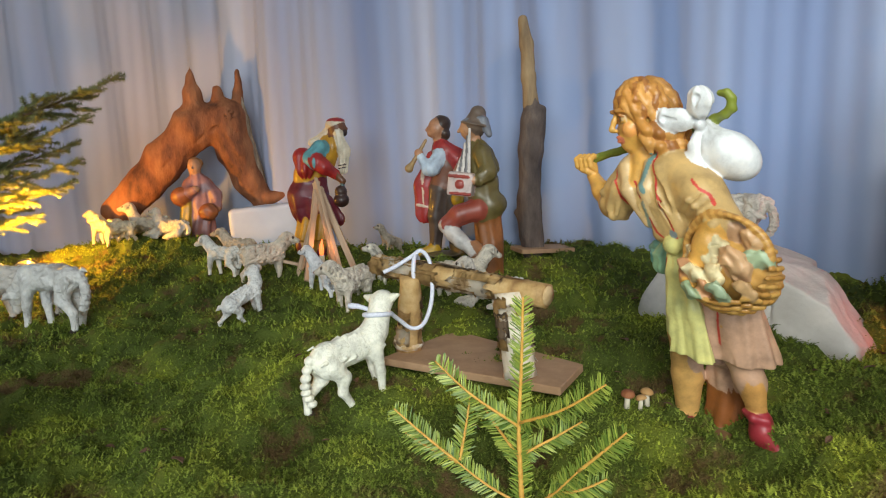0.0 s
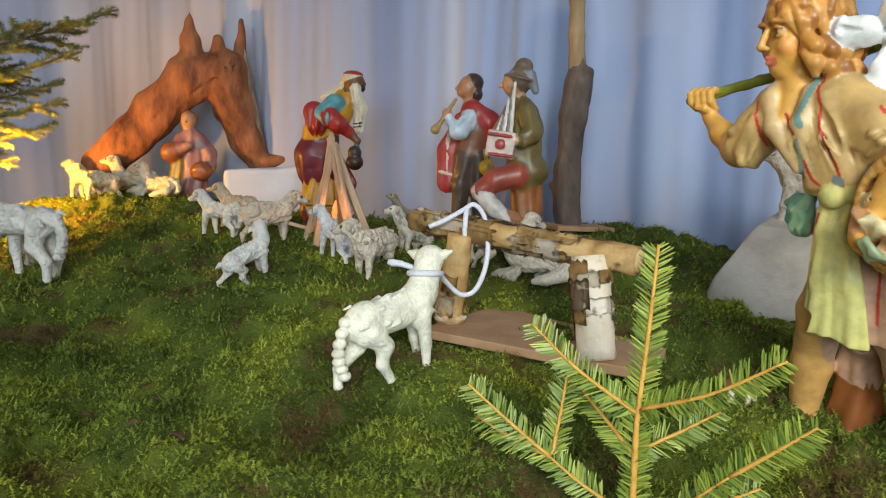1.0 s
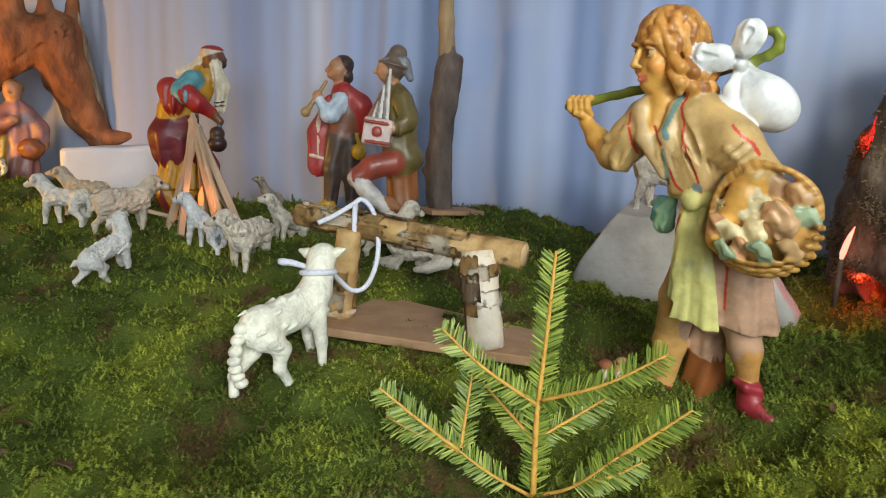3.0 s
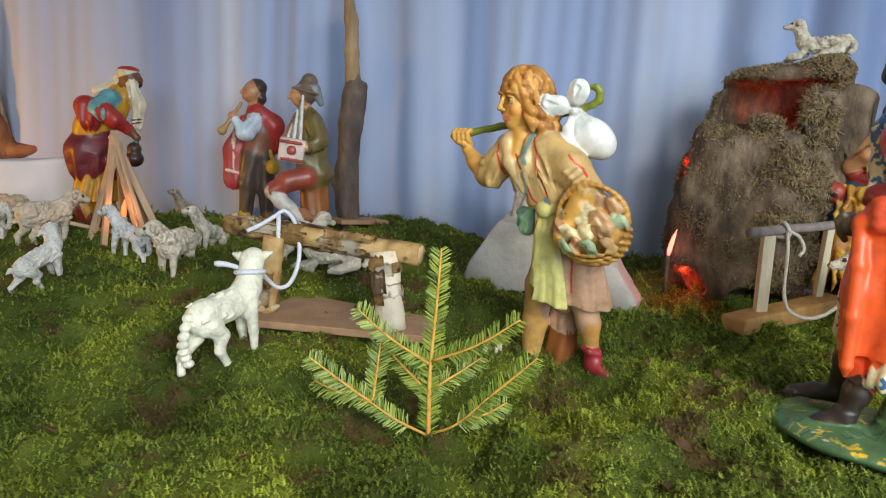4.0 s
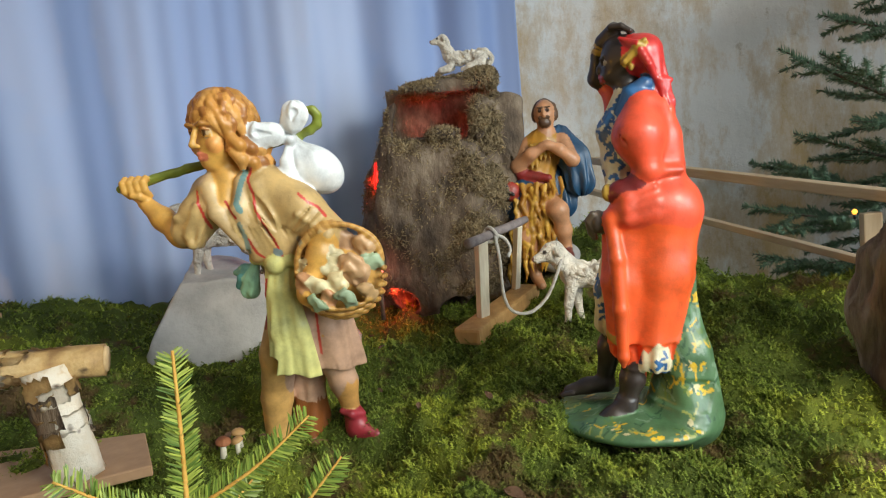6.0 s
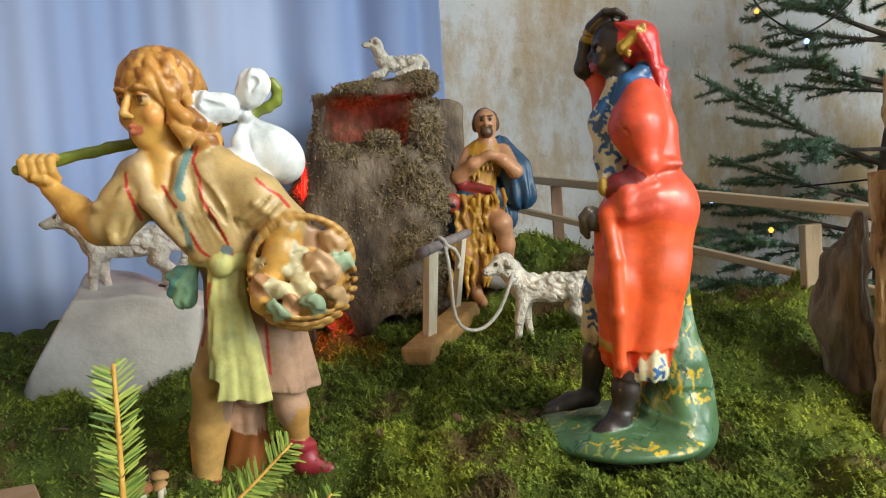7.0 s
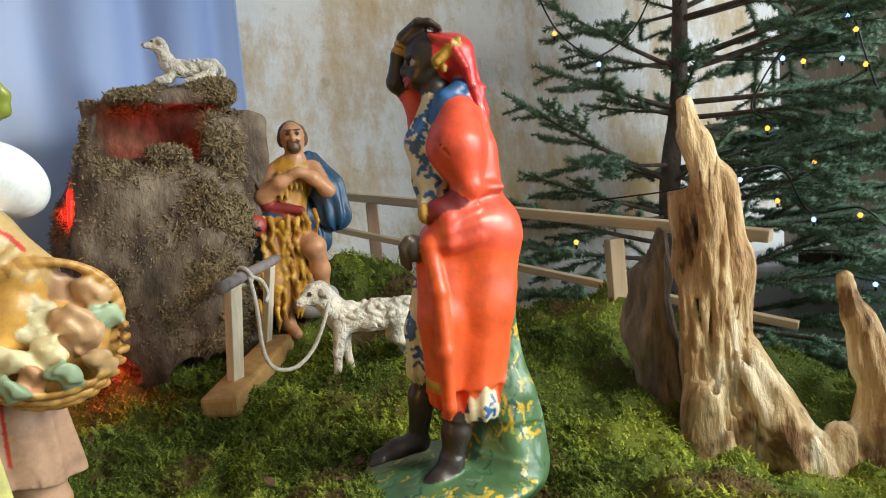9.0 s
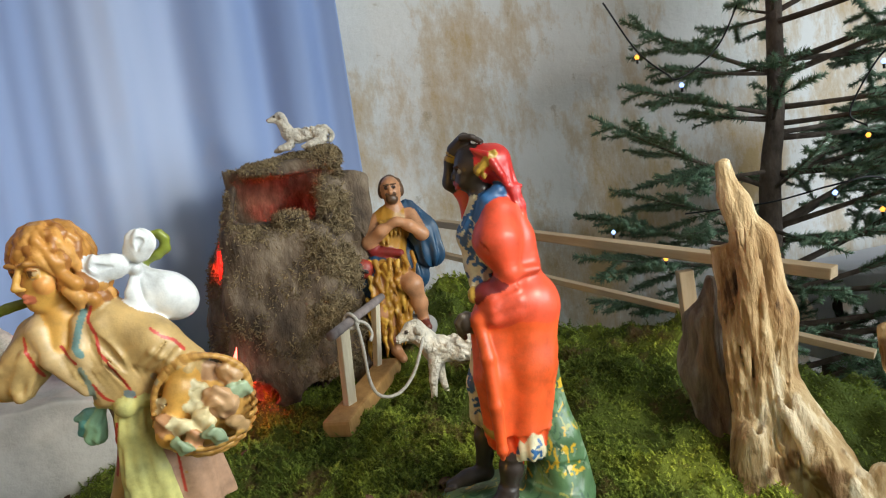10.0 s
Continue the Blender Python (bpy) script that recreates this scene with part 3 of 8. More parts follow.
X0, X1, Y0, Y1, STEP = -2.3, 1.75, -0.55, 3.1, 0.009
gx, gy = np.arange(X0, X1, STEP), np.arange(Y0, Y1, STEP)
GX, GY = np.meshgrid(gx, gy, indexing="ij")
GZ = ground(GX, GY) + lumps(GX, GY) - 0.004
idx = np.arange(GX.size).reshape(GX.shape)
quads = np.stack([idx[:-1, :-1], idx[1:, :-1], idx[1:, 1:], idx[:-1, 1:]], axis=-1).reshape(-1, 4)
ground_bed = part("ground", mesh_of("ground", np.stack([GX, GY, GZ], axis=-1).reshape(-1, 3), quads, M_MOSS_BED))
tagged(ground_bed, "uneven dark green bed of woodland moss with brown patches", "moss", kind="structure")

# moss fronds: many short bent blades, thickest where the camera passes nearest
rng = np.random.default_rng(5)


def fronds(n, xr, yr, length, width):
    x, y = rng.uniform(*xr, n), rng.uniform(*yr, n)
    z = ground(x, y) + lumps(x, y) - 0.005
    a, lean = rng.uniform(0, 2 * np.pi, n), rng.uniform(0.15, 1.55, n)
    L = length * rng.uniform(0.45, 1.2, n) * (0.55 + 0.9 * patch_noise(x * 19 + 40, y * 19))
    d = np.stack([np.cos(a) * np.sin(lean), np.sin(a) * np.sin(lean), np.cos(lean)], axis=1)
    s = np.stack([-np.sin(a), np.cos(a), np.zeros(n)], axis=1) * (width * rng.uniform(0.6, 1.2, n))[:, None]
    b = np.stack([x, y, z], axis=1)
    m = b + d * (L * 0.6)[:, None]
    tip = b + d * L[:, None] + np.array([0, 0, 1.0]) * (L * rng.uniform(-0.35, 0.25, n))[:, None]
    V = np.stack([b - s * 0.6, b + s * 0.6, m + s, m - s, tip], axis=1).reshape(-1, 3)
    k = np.arange(n)[:, None] * 5
    return V, np.concatenate([k + [0, 1, 2], k + [0, 2, 3], k + [3, 2, 4]])


def feathers(n, xr, yr, length, leaf):
    """Feathery moss shoots: a bent axis with leaflets to both sides, each shoot one small fan."""
    x, y = rng.uniform(*xr, n), rng.uniform(*yr, n)
    z = ground(x, y) + lumps(x, y) - 0.003
    a, lean = rng.uniform(0, 2 * np.pi, n), rng.uniform(0.5, 1.45, n)
    L = length * rng.uniform(0.5, 1.2, n) * (0.5 + patch_noise(x * 19 + 40, y * 19))
    h = np.stack([np.cos(a), np.sin(a), np.zeros(n)], axis=1)
    s = np.stack([-np.sin(a), np.cos(a), np.zeros(n)], axis=1)
    up = np.array([0, 0, 1.0])
    b = np.stack([x, y, z], axis=1)
    k, V = 6, []
    for i in range(k):
        t = i / (k - 1)
        V.append(b + h * (L * np.sin(lean) * t)[:, None] + up * (L * (np.cos(lean) * t + 0.35 * t * (1 - t)))[:, None])
    for i in range(k - 1):
        w = leaf * (1.05 - 0.75 * i / (k - 1)) * rng.uniform(0.6, 1.3, n)
        for sgn in (-1, 1):
            V.append(V[i] + s * (sgn * w)[:, None] + h * (w * 0.7)[:, None] + up * (w * rng.uniform(-0.2, 0.6, n))[:, None])
    V = np.stack(V, axis=1)
    m = V.shape[1]
    tris = [(i, i + 1, k + 2 * i + q) for i in range(k - 1) for q in (0, 1)]
    base = np.arange(n)[:, None] * m
    return V.reshape(-1, 3), np.concatenate([base + np.array(t) for t in tris])


sets = [feathers(80000, (-0.75, 0.95), (0.20, 1.15), 0.0085, 0.0027), feathers(22000, (0.4, 1.15), (-0.25, 0.75), 0.0085, 0.0027), feathers(26000, (-1.4, 0.6), (1.1, 2.2), 0.013, 0.0040),
        feathers(7000, (0.5, 1.45), (0.3, 1.3), 0.018, 0.0050), feathers(7000, (-2.0, 0.3), (1.9, 2.7), 0.022, 0.0060),
        fronds(60000, (-0.75, 0.95), (0.20, 1.15), 0.0065, 0.0012), fronds(15000, (0.4, 1.15), (-0.25, 0.75), 0.0065, 0.0012), fronds(25000, (-1.4, 0.6), (1.1, 2.2), 0.010, 0.0018)]
V, F = gather(sets)
tagged(part("moss", mesh_of("moss", V, F, M_MOSS, False)), "soft green tufts of moss covering the whole ground", "moss", kind="stuff")

# the plastered wall behind, and a plain room that closes the place
WALL_AT, WALL_TURN = (1.50, 0.79), math.degrees(math.atan2(-0.851, 0.525))


def slab(name, lo, hi, material, label, m=None, cuts=0):
    bm = bmesh.new()
    bmesh.ops.create_cube(bm, size=1.0)
    for v in bm.verts:
        v.co = Vector([(lo[i] + hi[i]) / 2 + v.co[i] * (hi[i] - lo[i]) for i in range(3)])
    ob = part(name, (bm, material), None, label, m)
    return tagged(ob, kind="structure", category=name.split("_")[0])


slab("wall_plaster", (-3.2, 0.0, -0.8), (1.95, 0.18, 3.2), M_PLASTER, "old beige plaster wall with flaking ochre stains", pose(*WALL_AT, 0, 0, 0, WALL_TURN))
slab("wall_return", (1.951, 0.0, -0.8), (2.10, 0.8, 3.2), M_DARK, "brown wooden reveal at the end of the wall", pose(*WALL_AT, 0, 0, 0, WALL_TURN))
slab("floor", (-4.2, -4.2, -0.9), (5.2, 5.2, -0.8), M_FLOOR, "worn grey stone floor of the room")
slab("ceiling", (-4.2, -4.2, 3.2), (5.2, 5.2, 3.3), M_ROOM, "plain pale ceiling")
slab("wall_west", (-4.2, -4.0, -0.8), (-4.0, 5.0, 3.2), M_ROOM, "plain pale plaster wall")
slab("wall_north", (-4.0, 5.0, -0.8), (5.0, 5.2, 3.2), M_ROOM, "plain pale plaster wall")
slab("wall_east", (5.0, -4.0, -0.8), (5.2, 5.0, 3.2), M_ROOM, "plain pale plaster wall")
# south wall, with two window openings through it
for i, (x0, x1) in enumerate([(-4.2, -2.6), (-1.0, -0.4), (1.2, 5.2)]):
    slab("wall_south_%d" % (i + 1), (x0, -4.2, -0.8), (x1, -4.0, 3.2), M_ROOM, "plain pale plaster wall between the windows")
for i, (x0, x1) in enumerate([(-2.599, -1.001), (-0.399, 1.199)]):
    slab("wall_below_window_%d" % (i + 1), (x0, -4.2, -0.8), (x1, -4.0, 0.35), M_ROOM, "plain pale plaster wall below a window")
    slab("wall_above_window_%d" % (i + 1), (x0, -4.2, 2.35), (x1, -4.0, 3.2), M_ROOM, "plain pale plaster wall above a window")

# the painted cloth that hangs behind everything
line = spline([(1.36, 0.86), (1.02, 1.22), (0.70, 1.52), (0.30, 1.87), (-0.2, 2.22), (-0.8, 2.60), (-1.5, 2.95), (-2.6, 3.25)], 700)
seg = np.linalg.norm(np.diff(line[:, :2], axis=0), axis=1)
S = np.concatenate([[0], np.cumsum(seg)])
T = np.gradient(line[:, :2], axis=0)
T /= np.linalg.norm(T, axis=1)[:, None]
NRM = np.stack([T[:, 1], -T[:, 0]], axis=1)
rows = 46
zz = np.linspace(0.02, 2.3, rows)
CV = []
for z in zz:
    ph = 0.05 * z
    amp = 0.011 + 0.006 * np.sin(S * 2.1 + 0.6) + 0.005 * np.sin(S * 5.3)
    off = amp * np.sin(2 * np.pi * (S + ph * np.sin(S * 3.0)) / 0.24 + 1.9 * np.sin(S * 4.1)) + 0.0022 * np.sin(2 * np.pi * S / 0.075 + 3.0 * np.sin(S * 7 + z * 0.9)) + 0.014 * np.sin(S * 4.1 + 0.8 * z)
    CV.append(np.stack([line[:, 0] + NRM[:, 0] * off, line[:, 1] + NRM[:, 1] * off, np.full(len(S), z)], axis=1))
CV = np.concatenate(CV)
ci = np.arange(rows * len(S)).reshape(rows, len(S))
CF = np.stack([ci[:-1, :-1], ci[1:, :-1], ci[1:, 1:], ci[:-1, 1:]], axis=-1).reshape(-1, 4)
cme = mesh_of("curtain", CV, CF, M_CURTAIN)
uvl = cme.uv_layers.new(name="cloth")
li = np.empty(len(cme.loops), dtype=np.int32)
cme.loops.foreach_get("vertex_index", li)
uvl.data.foreach_set("uv", np.stack([np.tile(S, rows)[li], np.repeat(zz, len(S))[li]], axis=1).astype(np.float32).ravel())
curtain = part("curtain", cme)
sol = curtain.modifiers.new("thickness", "SOLIDIFY")
sol.thickness = 0.002
tagged(curtain, "pale blue and lilac sky-painted cloth hanging in soft vertical folds", "curtain", kind="structure")

# the platform under the moss
slab("platform", (-2.3, -0.5, -0.8), (0.9, 3.0, -0.30), M_DARK, "dark wooden staging under the moss")


# ---- painted figures ----
def rgb(r, g, b):
    return tuple(((v / 255) / 12.92 if v < 10 else ((v / 255 + 0.055) / 1.055) ** 2.4) for v in (r, g, b))


SKIN, TAN, HAIR = rgb(220, 168, 84), rgb(196, 164, 108), rgb(196, 138, 66)
WHITE, SASH, TURQ, SHOE, STRIPE, BROWN = rgb(228, 232, 236), rgb(210, 206, 132), rgb(140, 184, 152), rgb(158, 48, 58), rgb(196, 62, 50), rgb(136, 80, 38)
GREEN_STICK = rgb(128, 140, 52)


def wanderer():
    """Walking youth with a bundle on a stick and a basket."""
    s = Sculpt(0.009)
    MAUVE = rgb(190, 152, 126)
    # tunic skirt and the knotted sash, cut off at the hem
    s.limb((0.002, 0.0, 0.268), (0.020, 0.0, 0.118), 0.034, 0.058, MAUVE, flat=0.72, fold=(0.0050, 9, 0.6))
    s.limb((0.040, -0.006, 0.230), (0.052, -0.006, 0.112), 0.024, 0.031, MAUVE, flat=0.9, fold=(0.0034, 7))
    for x, dx, r, zb in ((-0.014, -0.004, 0.0125, 0.118), (0.002, 0.010, 0.0125, 0.110)):
        s.path([(x, -0.038, 0.270), (x - 0.002, -0.046, 0.230), (x + dx * 0.4, -0.053, 0.180), (x + dx, -0.056, zb)], [r * 0.75, r * 0.9, r * 1.15, r * 1.4], SASH, k=0.003, flat=0.6, fold=(0.0022, 6, x * 100), over=0.004)
    s.ball((0.03, 0.0, 0.060), (0.15, 0.12, 0.058), None, cut=True, box=True, edge=0.1, turn=(0, 5, 0), rough=(0.003, 110))
    s.ball((-0.066, -0.04, 0.110), (0.036, 0.09, 0.044), None, cut=True, box=True, edge=0.1, turn=(0, 10, 0), rough=(0.002, 150))
    for x, z0, z1, y in ((0.040, 0.205, 0.112, -0.040), (0.064, 0.190, 0.112, -0.036), (0.026, 0.200, 0.120, -0.048), (-0.034, 0.20, 0.14, -0.036), (-0.007, 0.250, 0.124, -0.064)):
        s.path([(x, y, z0), (x + 0.005, y - 0.003, z1)], [0.0012, 0.0045], None, cut=True)
    # base and tree stump
    s.ball((0.030, -0.004, -0.006), (0.092, 0.056, 0.012), rgb(134, 98, 72), turn=(0, 4, -6), rough=(0.002, 60))
    s.path([(0.002, 0.024, 0.128), (-0.003, 0.022, 0.070), (-0.008, 0.018, 0.010)], [0.023, 0.023, 0.030], BROWN, k=0.003, fold=(0.003, 6), rough=(0.0025, 90))
    s.ball((0.006, 0.002, 0.106), (0.017, 0.012, 0.012), rgb(150, 92, 46), k=0.004)
    s.ball((0.007, -0.009, 0.106), (0.007, 0.006, 0.005), rgb(110, 62, 28), k=0.003, cut=True)
    # legs
    s.path([(-0.008, -0.008, 0.190), (-0.031, -0.014, 0.140), (-0.037, -0.012, 0.105), (-0.043, -0.008, 0.075), (-0.052, -0.008, 0.015)], [0.031, 0.0245, 0.0210, 0.0215, 0.0150], rgb(214, 166, 98), k=0.004)
    s.limb((-0.052, -0.012, 0.008), (-0.072, -0.026, 0.000), 0.016, 0.011, SHOE)
    s.path([(0.036, -0.006, 0.160), (0.043, -0.012, 0.120), (0.050, -0.014, 0.090), (0.056, -0.016, 0.046)], [0.027, 0.0205, 0.0185, 0.0112], rgb(202, 150, 84))
    s.path([(0.058, -0.016, 0.040), (0.062, -0.020, 0.020), (0.086, -0.034, 0.010)], [0.0145, 0.0175, 0.0130], SHOE, k=0.003, over=0.001)
    s.path([(0.044, -0.024, 0.049), (0.056, -0.030, 0.045), (0.070, -0.022, 0.042)], [0.005, 0.006, 0.005], SHOE, k=0.003)
    # torso leaning forward
    s.limb((-0.004, 0.0, 0.274), (-0.042, 0.0, 0.340), 0.032, 0.041, TAN, flat=0.88)
    s.limb((-0.078, 0.004, 0.360), (-0.016, 0.0, 0.368), 0.027, 0.028, TAN, flat=0.95)
    # neck and bare chest in the open collar
    s.path([(-0.052, 0.004, 0.405), (-0.056, -0.010, 0.378), (-0.060, -0.030, 0.350)], [0.0165, 0.0180, 0.0120], SKIN, over=0.003)
    # collar flaps and shirt fronts
    s.path([(-0.030, -0.006, 0.392), (-0.036, -0.030, 0.372), (-0.042, -0.044, 0.340), (-0.028, -0.048, 0.296)], [0.006, 0.010, 0.0105, 0.006], rgb(208, 178, 130), k=0.003, flat=0.8)
    s.path([(-0.074, -0.004, 0.392), (-0.078, -0.028, 0.370), (-0.070, -0.042, 0.338), (-0.044, -0.046, 0.296)], [0.005, 0.009, 0.010, 0.006], rgb(208, 178, 130), k=0.003, flat=0.8)
    s.path([(-0.022, -0.034, 0.366), (-0.010, -0.046, 0.325), (0.002, -0.044, 0.285)], [0.010, 0.013, 0.012], TAN, k=0.006)
    s.limb((-0.030, -0.040, 0.282), (0.022, -0.040, 0.278), 0.011, 0.011, TAN, k=0.008)
    for i in range(10):
        kf = random.Random(i + 31)
        x0, x1 = -0.062 + 0.0085 * i, -0.030 + 0.0058 * i
        y0, y1 = -0.040 - 0.004 * math.sin(i * 0.35), -0.047 - 0.003 * math.sin(i * 0.35)
        s.path([(x0, y0, 0.350 - 0.004 * (i % 3)), ((x0 + x1) / 2 + kf.uniform(-0.003, 0.003), (y0 + y1) / 2 - 0.003, 0.318), (x1, y1, 0.284)], [0.0018, 0.0048, 0.0036], TAN, k=0.0032)
    for p, q, r in (((-0.020, -0.054, 0.350), (-0.004, -0.056, 0.292), 0.0034), ((-0.050, -0.052, 0.335), (-0.034, -0.056, 0.290), 0.0034), ((0.008, -0.052, 0.330), (0.014, -0.054, 0.294), 0.0028), ((-0.034, -0.054, 0.320), (-0.020, -0.058, 0.288), 0.0026)):
        s.path([p, ((p[0] + q[0]) / 2 - 0.004, p[1] - 0.001, (p[2] + q[2]) / 2), q], [0.001, r, 0.001], None, cut=True)
    # head and face, turned outward
    mark = len(s.items)
    s.ball((-0.055, 0.0, 0.442), (0.036, 0.031, 0.037), SKIN)
    s.ball((-0.071, 0.0, 0.416), (0.023, 0.022, 0.023), SKIN, k=0.010)
    s.ball((-0.083, 0.0, 0.4005), (0.0085, 0.0095, 0.0075), SKIN, k=0.008)
    s.ball((-0.080, 0.0, 0.451), (0.012, 0.022, 0.013), SKIN, k=0.010)
    for q in (-1, 1):
        s.ball((-0.0965, 0.0125 * q, 0.4365), (0.0080, 0.0082, 0.0058), rgb(176, 124, 60), k=0.003, cut=True)
        s.ball((-0.0885, 0.0125 * q, 0.4362), (0.0050, 0.0062, 0.0046), rgb(206, 176, 132), k=0.0012, over=0.0004)
        s.ball((-0.0930, 0.0128 * q, 0.4362), (0.0013, 0.0024, 0.0026), rgb(84, 54, 32), k=0.0008, over=0.0016)
        s.path([(-0.0925, 0.0065 * q, 0.4392), (-0.0940, 0.0125 * q, 0.4410), (-0.0895, 0.0190 * q, 0.4385)], [0.0012, 0.0015, 0.0012], rgb(168, 112, 56), k=0.001)
        s.path([(-0.0920, 0.0070 * q, 0.4332), (-0.0930, 0.0125 * q, 0.4318), (-0.0885, 0.0185 * q, 0.4335)], [0.0010, 0.0012, 0.0010], SKIN, k=0.001)
        s.path([(-0.0965, 0.0055 * q, 0.4460), (-0.0960, 0.0130 * q, 0.4475), (-0.0885, 0.0215 * q, 0.4450)], [0.0024, 0.0026, 0.0016], rgb(184, 128, 60), k=0.0025)
        s.ball((-0.083, 0.0165 * q, 0.4210), (0.009, 0.008, 0.009), rgb(226, 160, 88), k=0.007)
        s.ball((-0.0985, 0.0040 * q, 0.4205), (0.0038, 0.0030, 0.0028), SKIN, k=0.002)
        s.ball((-0.1000, 0.0030 * q, 0.4182), (0.0012, 0.0011, 0.0010), rgb(120, 70, 36), k=0.001, cut=True)
    s.path([(-0.0930, 0.0, 0.4450), (-0.0985, 0.0, 0.4330), (-0.1030, 0.0, 0.4225)], [0.0030, 0.0032, 0.0042], SKIN, k=0.003)
    s.path([(-0.0905, -0.0085, 0.4098), (-0.0958, 0.0, 0.4118), (-0.0905, 0.0085, 0.4098)], [0.0012, 0.0024, 0.0012], rgb(206, 116, 84), k=0.0012, over=0.0008)
    s.path([(-0.0900, -0.0070, 0.4070), (-0.0948, 0.0, 0.4066), (-0.0900, 0.0070, 0.4070)], [0.0012, 0.0027, 0.0012], rgb(206, 116, 84), k=0.0012, over=0.0008)
    s.path([(-0.0930, -0.0090, 0.4088), (-0.0980, 0.0, 0.4090), (-0.0930, 0.0090, 0.4088)], [0.0007, 0.0009, 0.0007], rgb(140, 70, 50), k=0.0008, cut=True)
    # wavy locks laid over the skull from the crown
    kk = random.Random(12)
    HAIR2, HAIR3 = rgb(166, 108, 50), rgb(212, 156, 84)
    for layer, n in ((0, 34), (1, 26), (2, 14)):
        for i in range(n):
            a = 2 * math.pi * (i + 0.5 * layer) / n + kk.uniform(-0.10, 0.10)
            front = max(0.0, -math.cos(a)) ** 2
            end = (2.45 - 1.12 * front + kk.uniform(-0.2, 0.2), 1.62 - 0.46 * front + kk.uniform(-0.15, 0.15), 1.05 - 0.1 * front)[layer]
            start = (0.95, 0.45, 0.08)[layer]
            pts, rad = [], []
            for j in range(5):
                f = j / 4
                b = start + (end - start) * f
                aa = a + 0.16 * math.sin(5.0 * f + i * 1.9) * (0.4 + f)
                g = (1.03, 1.09, 1.12)[layer] + 0.07 * math.sin(3.1 * f) + 0.10 * f * max(0.0, math.cos(a))
                drop = max(0.0, b - 1.55)
                pts.append((-0.053 + 0.036 * g * math.sin(min(b, 1.75)) * math.cos(aa), 0.033 * g * math.sin(min(b, 1.75)) * math.sin(aa), 0.443 + 0.0385 * g * math.cos(min(b, 1.75)) - 0.042 * drop))
                rad.append((0.0052, 0.0058, 0.0056, 0.0046, 0.0016)[j])
            s.path(pts, rad, (HAIR, HAIR2, HAIR, HAIR3)[(i * 7 + layer) % 4], k=0.0014)
    s.swing(mark, (-0.056, 0.0), 50)
    # curls at the nape
    for i in range(16):
        kq = random.Random(i + 70)
        a = -1.2 + 2.4 * (i % 8) / 7
        x, y, z = -0.050 + 0.040 * math.cos(a), 0.036 * math.sin(a), (0.414 if i < 8 else 0.398) + kq.uniform(-0.004, 0.004)
        s.path([(x - 0.004, y, z + 0.010), (x + 0.004, y * 1.06, z), (x + 0.003, y, z - 0.010)], [0.0070, 0.0082, 0.0042], (HAIR, HAIR2, HAIR3)[i % 3], k=0.0016)
    # arm that holds the stick, wide sleeve rolled at the elbow
    s.path([(-0.080, -0.006, 0.360), (-0.098, -0.014, 0.336), (-0.110, -0.016, 0.320)], [0.026, 0.024, 0.0215], TAN, fold=(0.0014, 6))
    s.path([(-0.122, -0.030, 0.336), (-0.124, -0.012, 0.334), (-0.108, -0.034, 0.302), (-0.104, -0.010, 0.298)], [0.0045, 0.005, 0.005, 0.004], TAN, k=0.006)
    for p, q in (((-0.094, -0.036, 0.350), (-0.112, -0.036, 0.312)), ((-0.084, -0.036, 0.345), (-0.100, -0.036, 0.305))):
        s.limb(p, q, 0.0040, 0.0032, TAN, k=0.004)
    s.path([(-0.108, -0.016, 0.318), (-0.124, -0.010, 0.315), (-0.148, 0.004, 0.335), (-0.170, 0.016, 0.357)], [0.0165, 0.0170, 0.0142, 0.0100], SKIN)
    s.ball((-0.177, 0.020, 0.372), (0.0125, 0.0095, 0.0135), SKIN, k=0.006)
    for i in range(4):
        x = -0.1905 + 0.0083 * i
        s.path([(x + 0.001, 0.016, 0.3895), (x, 0.0075, 0.3840), (x + 0.001, 0.0065, 0.3740), (x + 0.004, 0.0130, 0.3670)], [0.0043, 0.0047, 0.0044, 0.0036], SKIN, k=0.0014)
    s.path([(-0.166, 0.012, 0.362), (-0.172, 0.005, 0.366), (-0.181, 0.004, 0.368)], [0.0048, 0.0046, 0.0036], SKIN, k=0.0018)
    # the stick over the shoulder, with its crook
    s.path([(-0.199, 0.020, 0.378), (-0.115, 0.028, 0.397), (-0.040, 0.042, 0.412), (0.015, 0.024, 0.424), (0.035, 0.014, 0.428), (0.050, 0.010, 0.432), (0.060, 0.009, 0.439), (0.062, 0.009, 0.450), (0.056, 0.009, 0.458), (0.048, 0.009, 0.459)],
           [0.0056, 0.0060, 0.0060, 0.0058, 0.0058, 0.0060, 0.0058, 0.0054, 0.0050, 0.0046], GREEN_STICK, k=0.003, rough=(0.0008, 200))
    # white bundle with its bow
    s.ball((0.052, 0.008, 0.380), (0.037, 0.032, 0.030), WHITE, turn=(0, 38, 0), rough=(0.0012, 60))
    s.limb((0.026, 0.004, 0.420), (0.040, 0.006, 0.390), 0.007, 0.026, WHITE, fold=(0.0026, 8))
    s.ball((0.026, -0.008, 0.421), (0.0075, 0.009, 0.0075), WHITE, k=0.002)
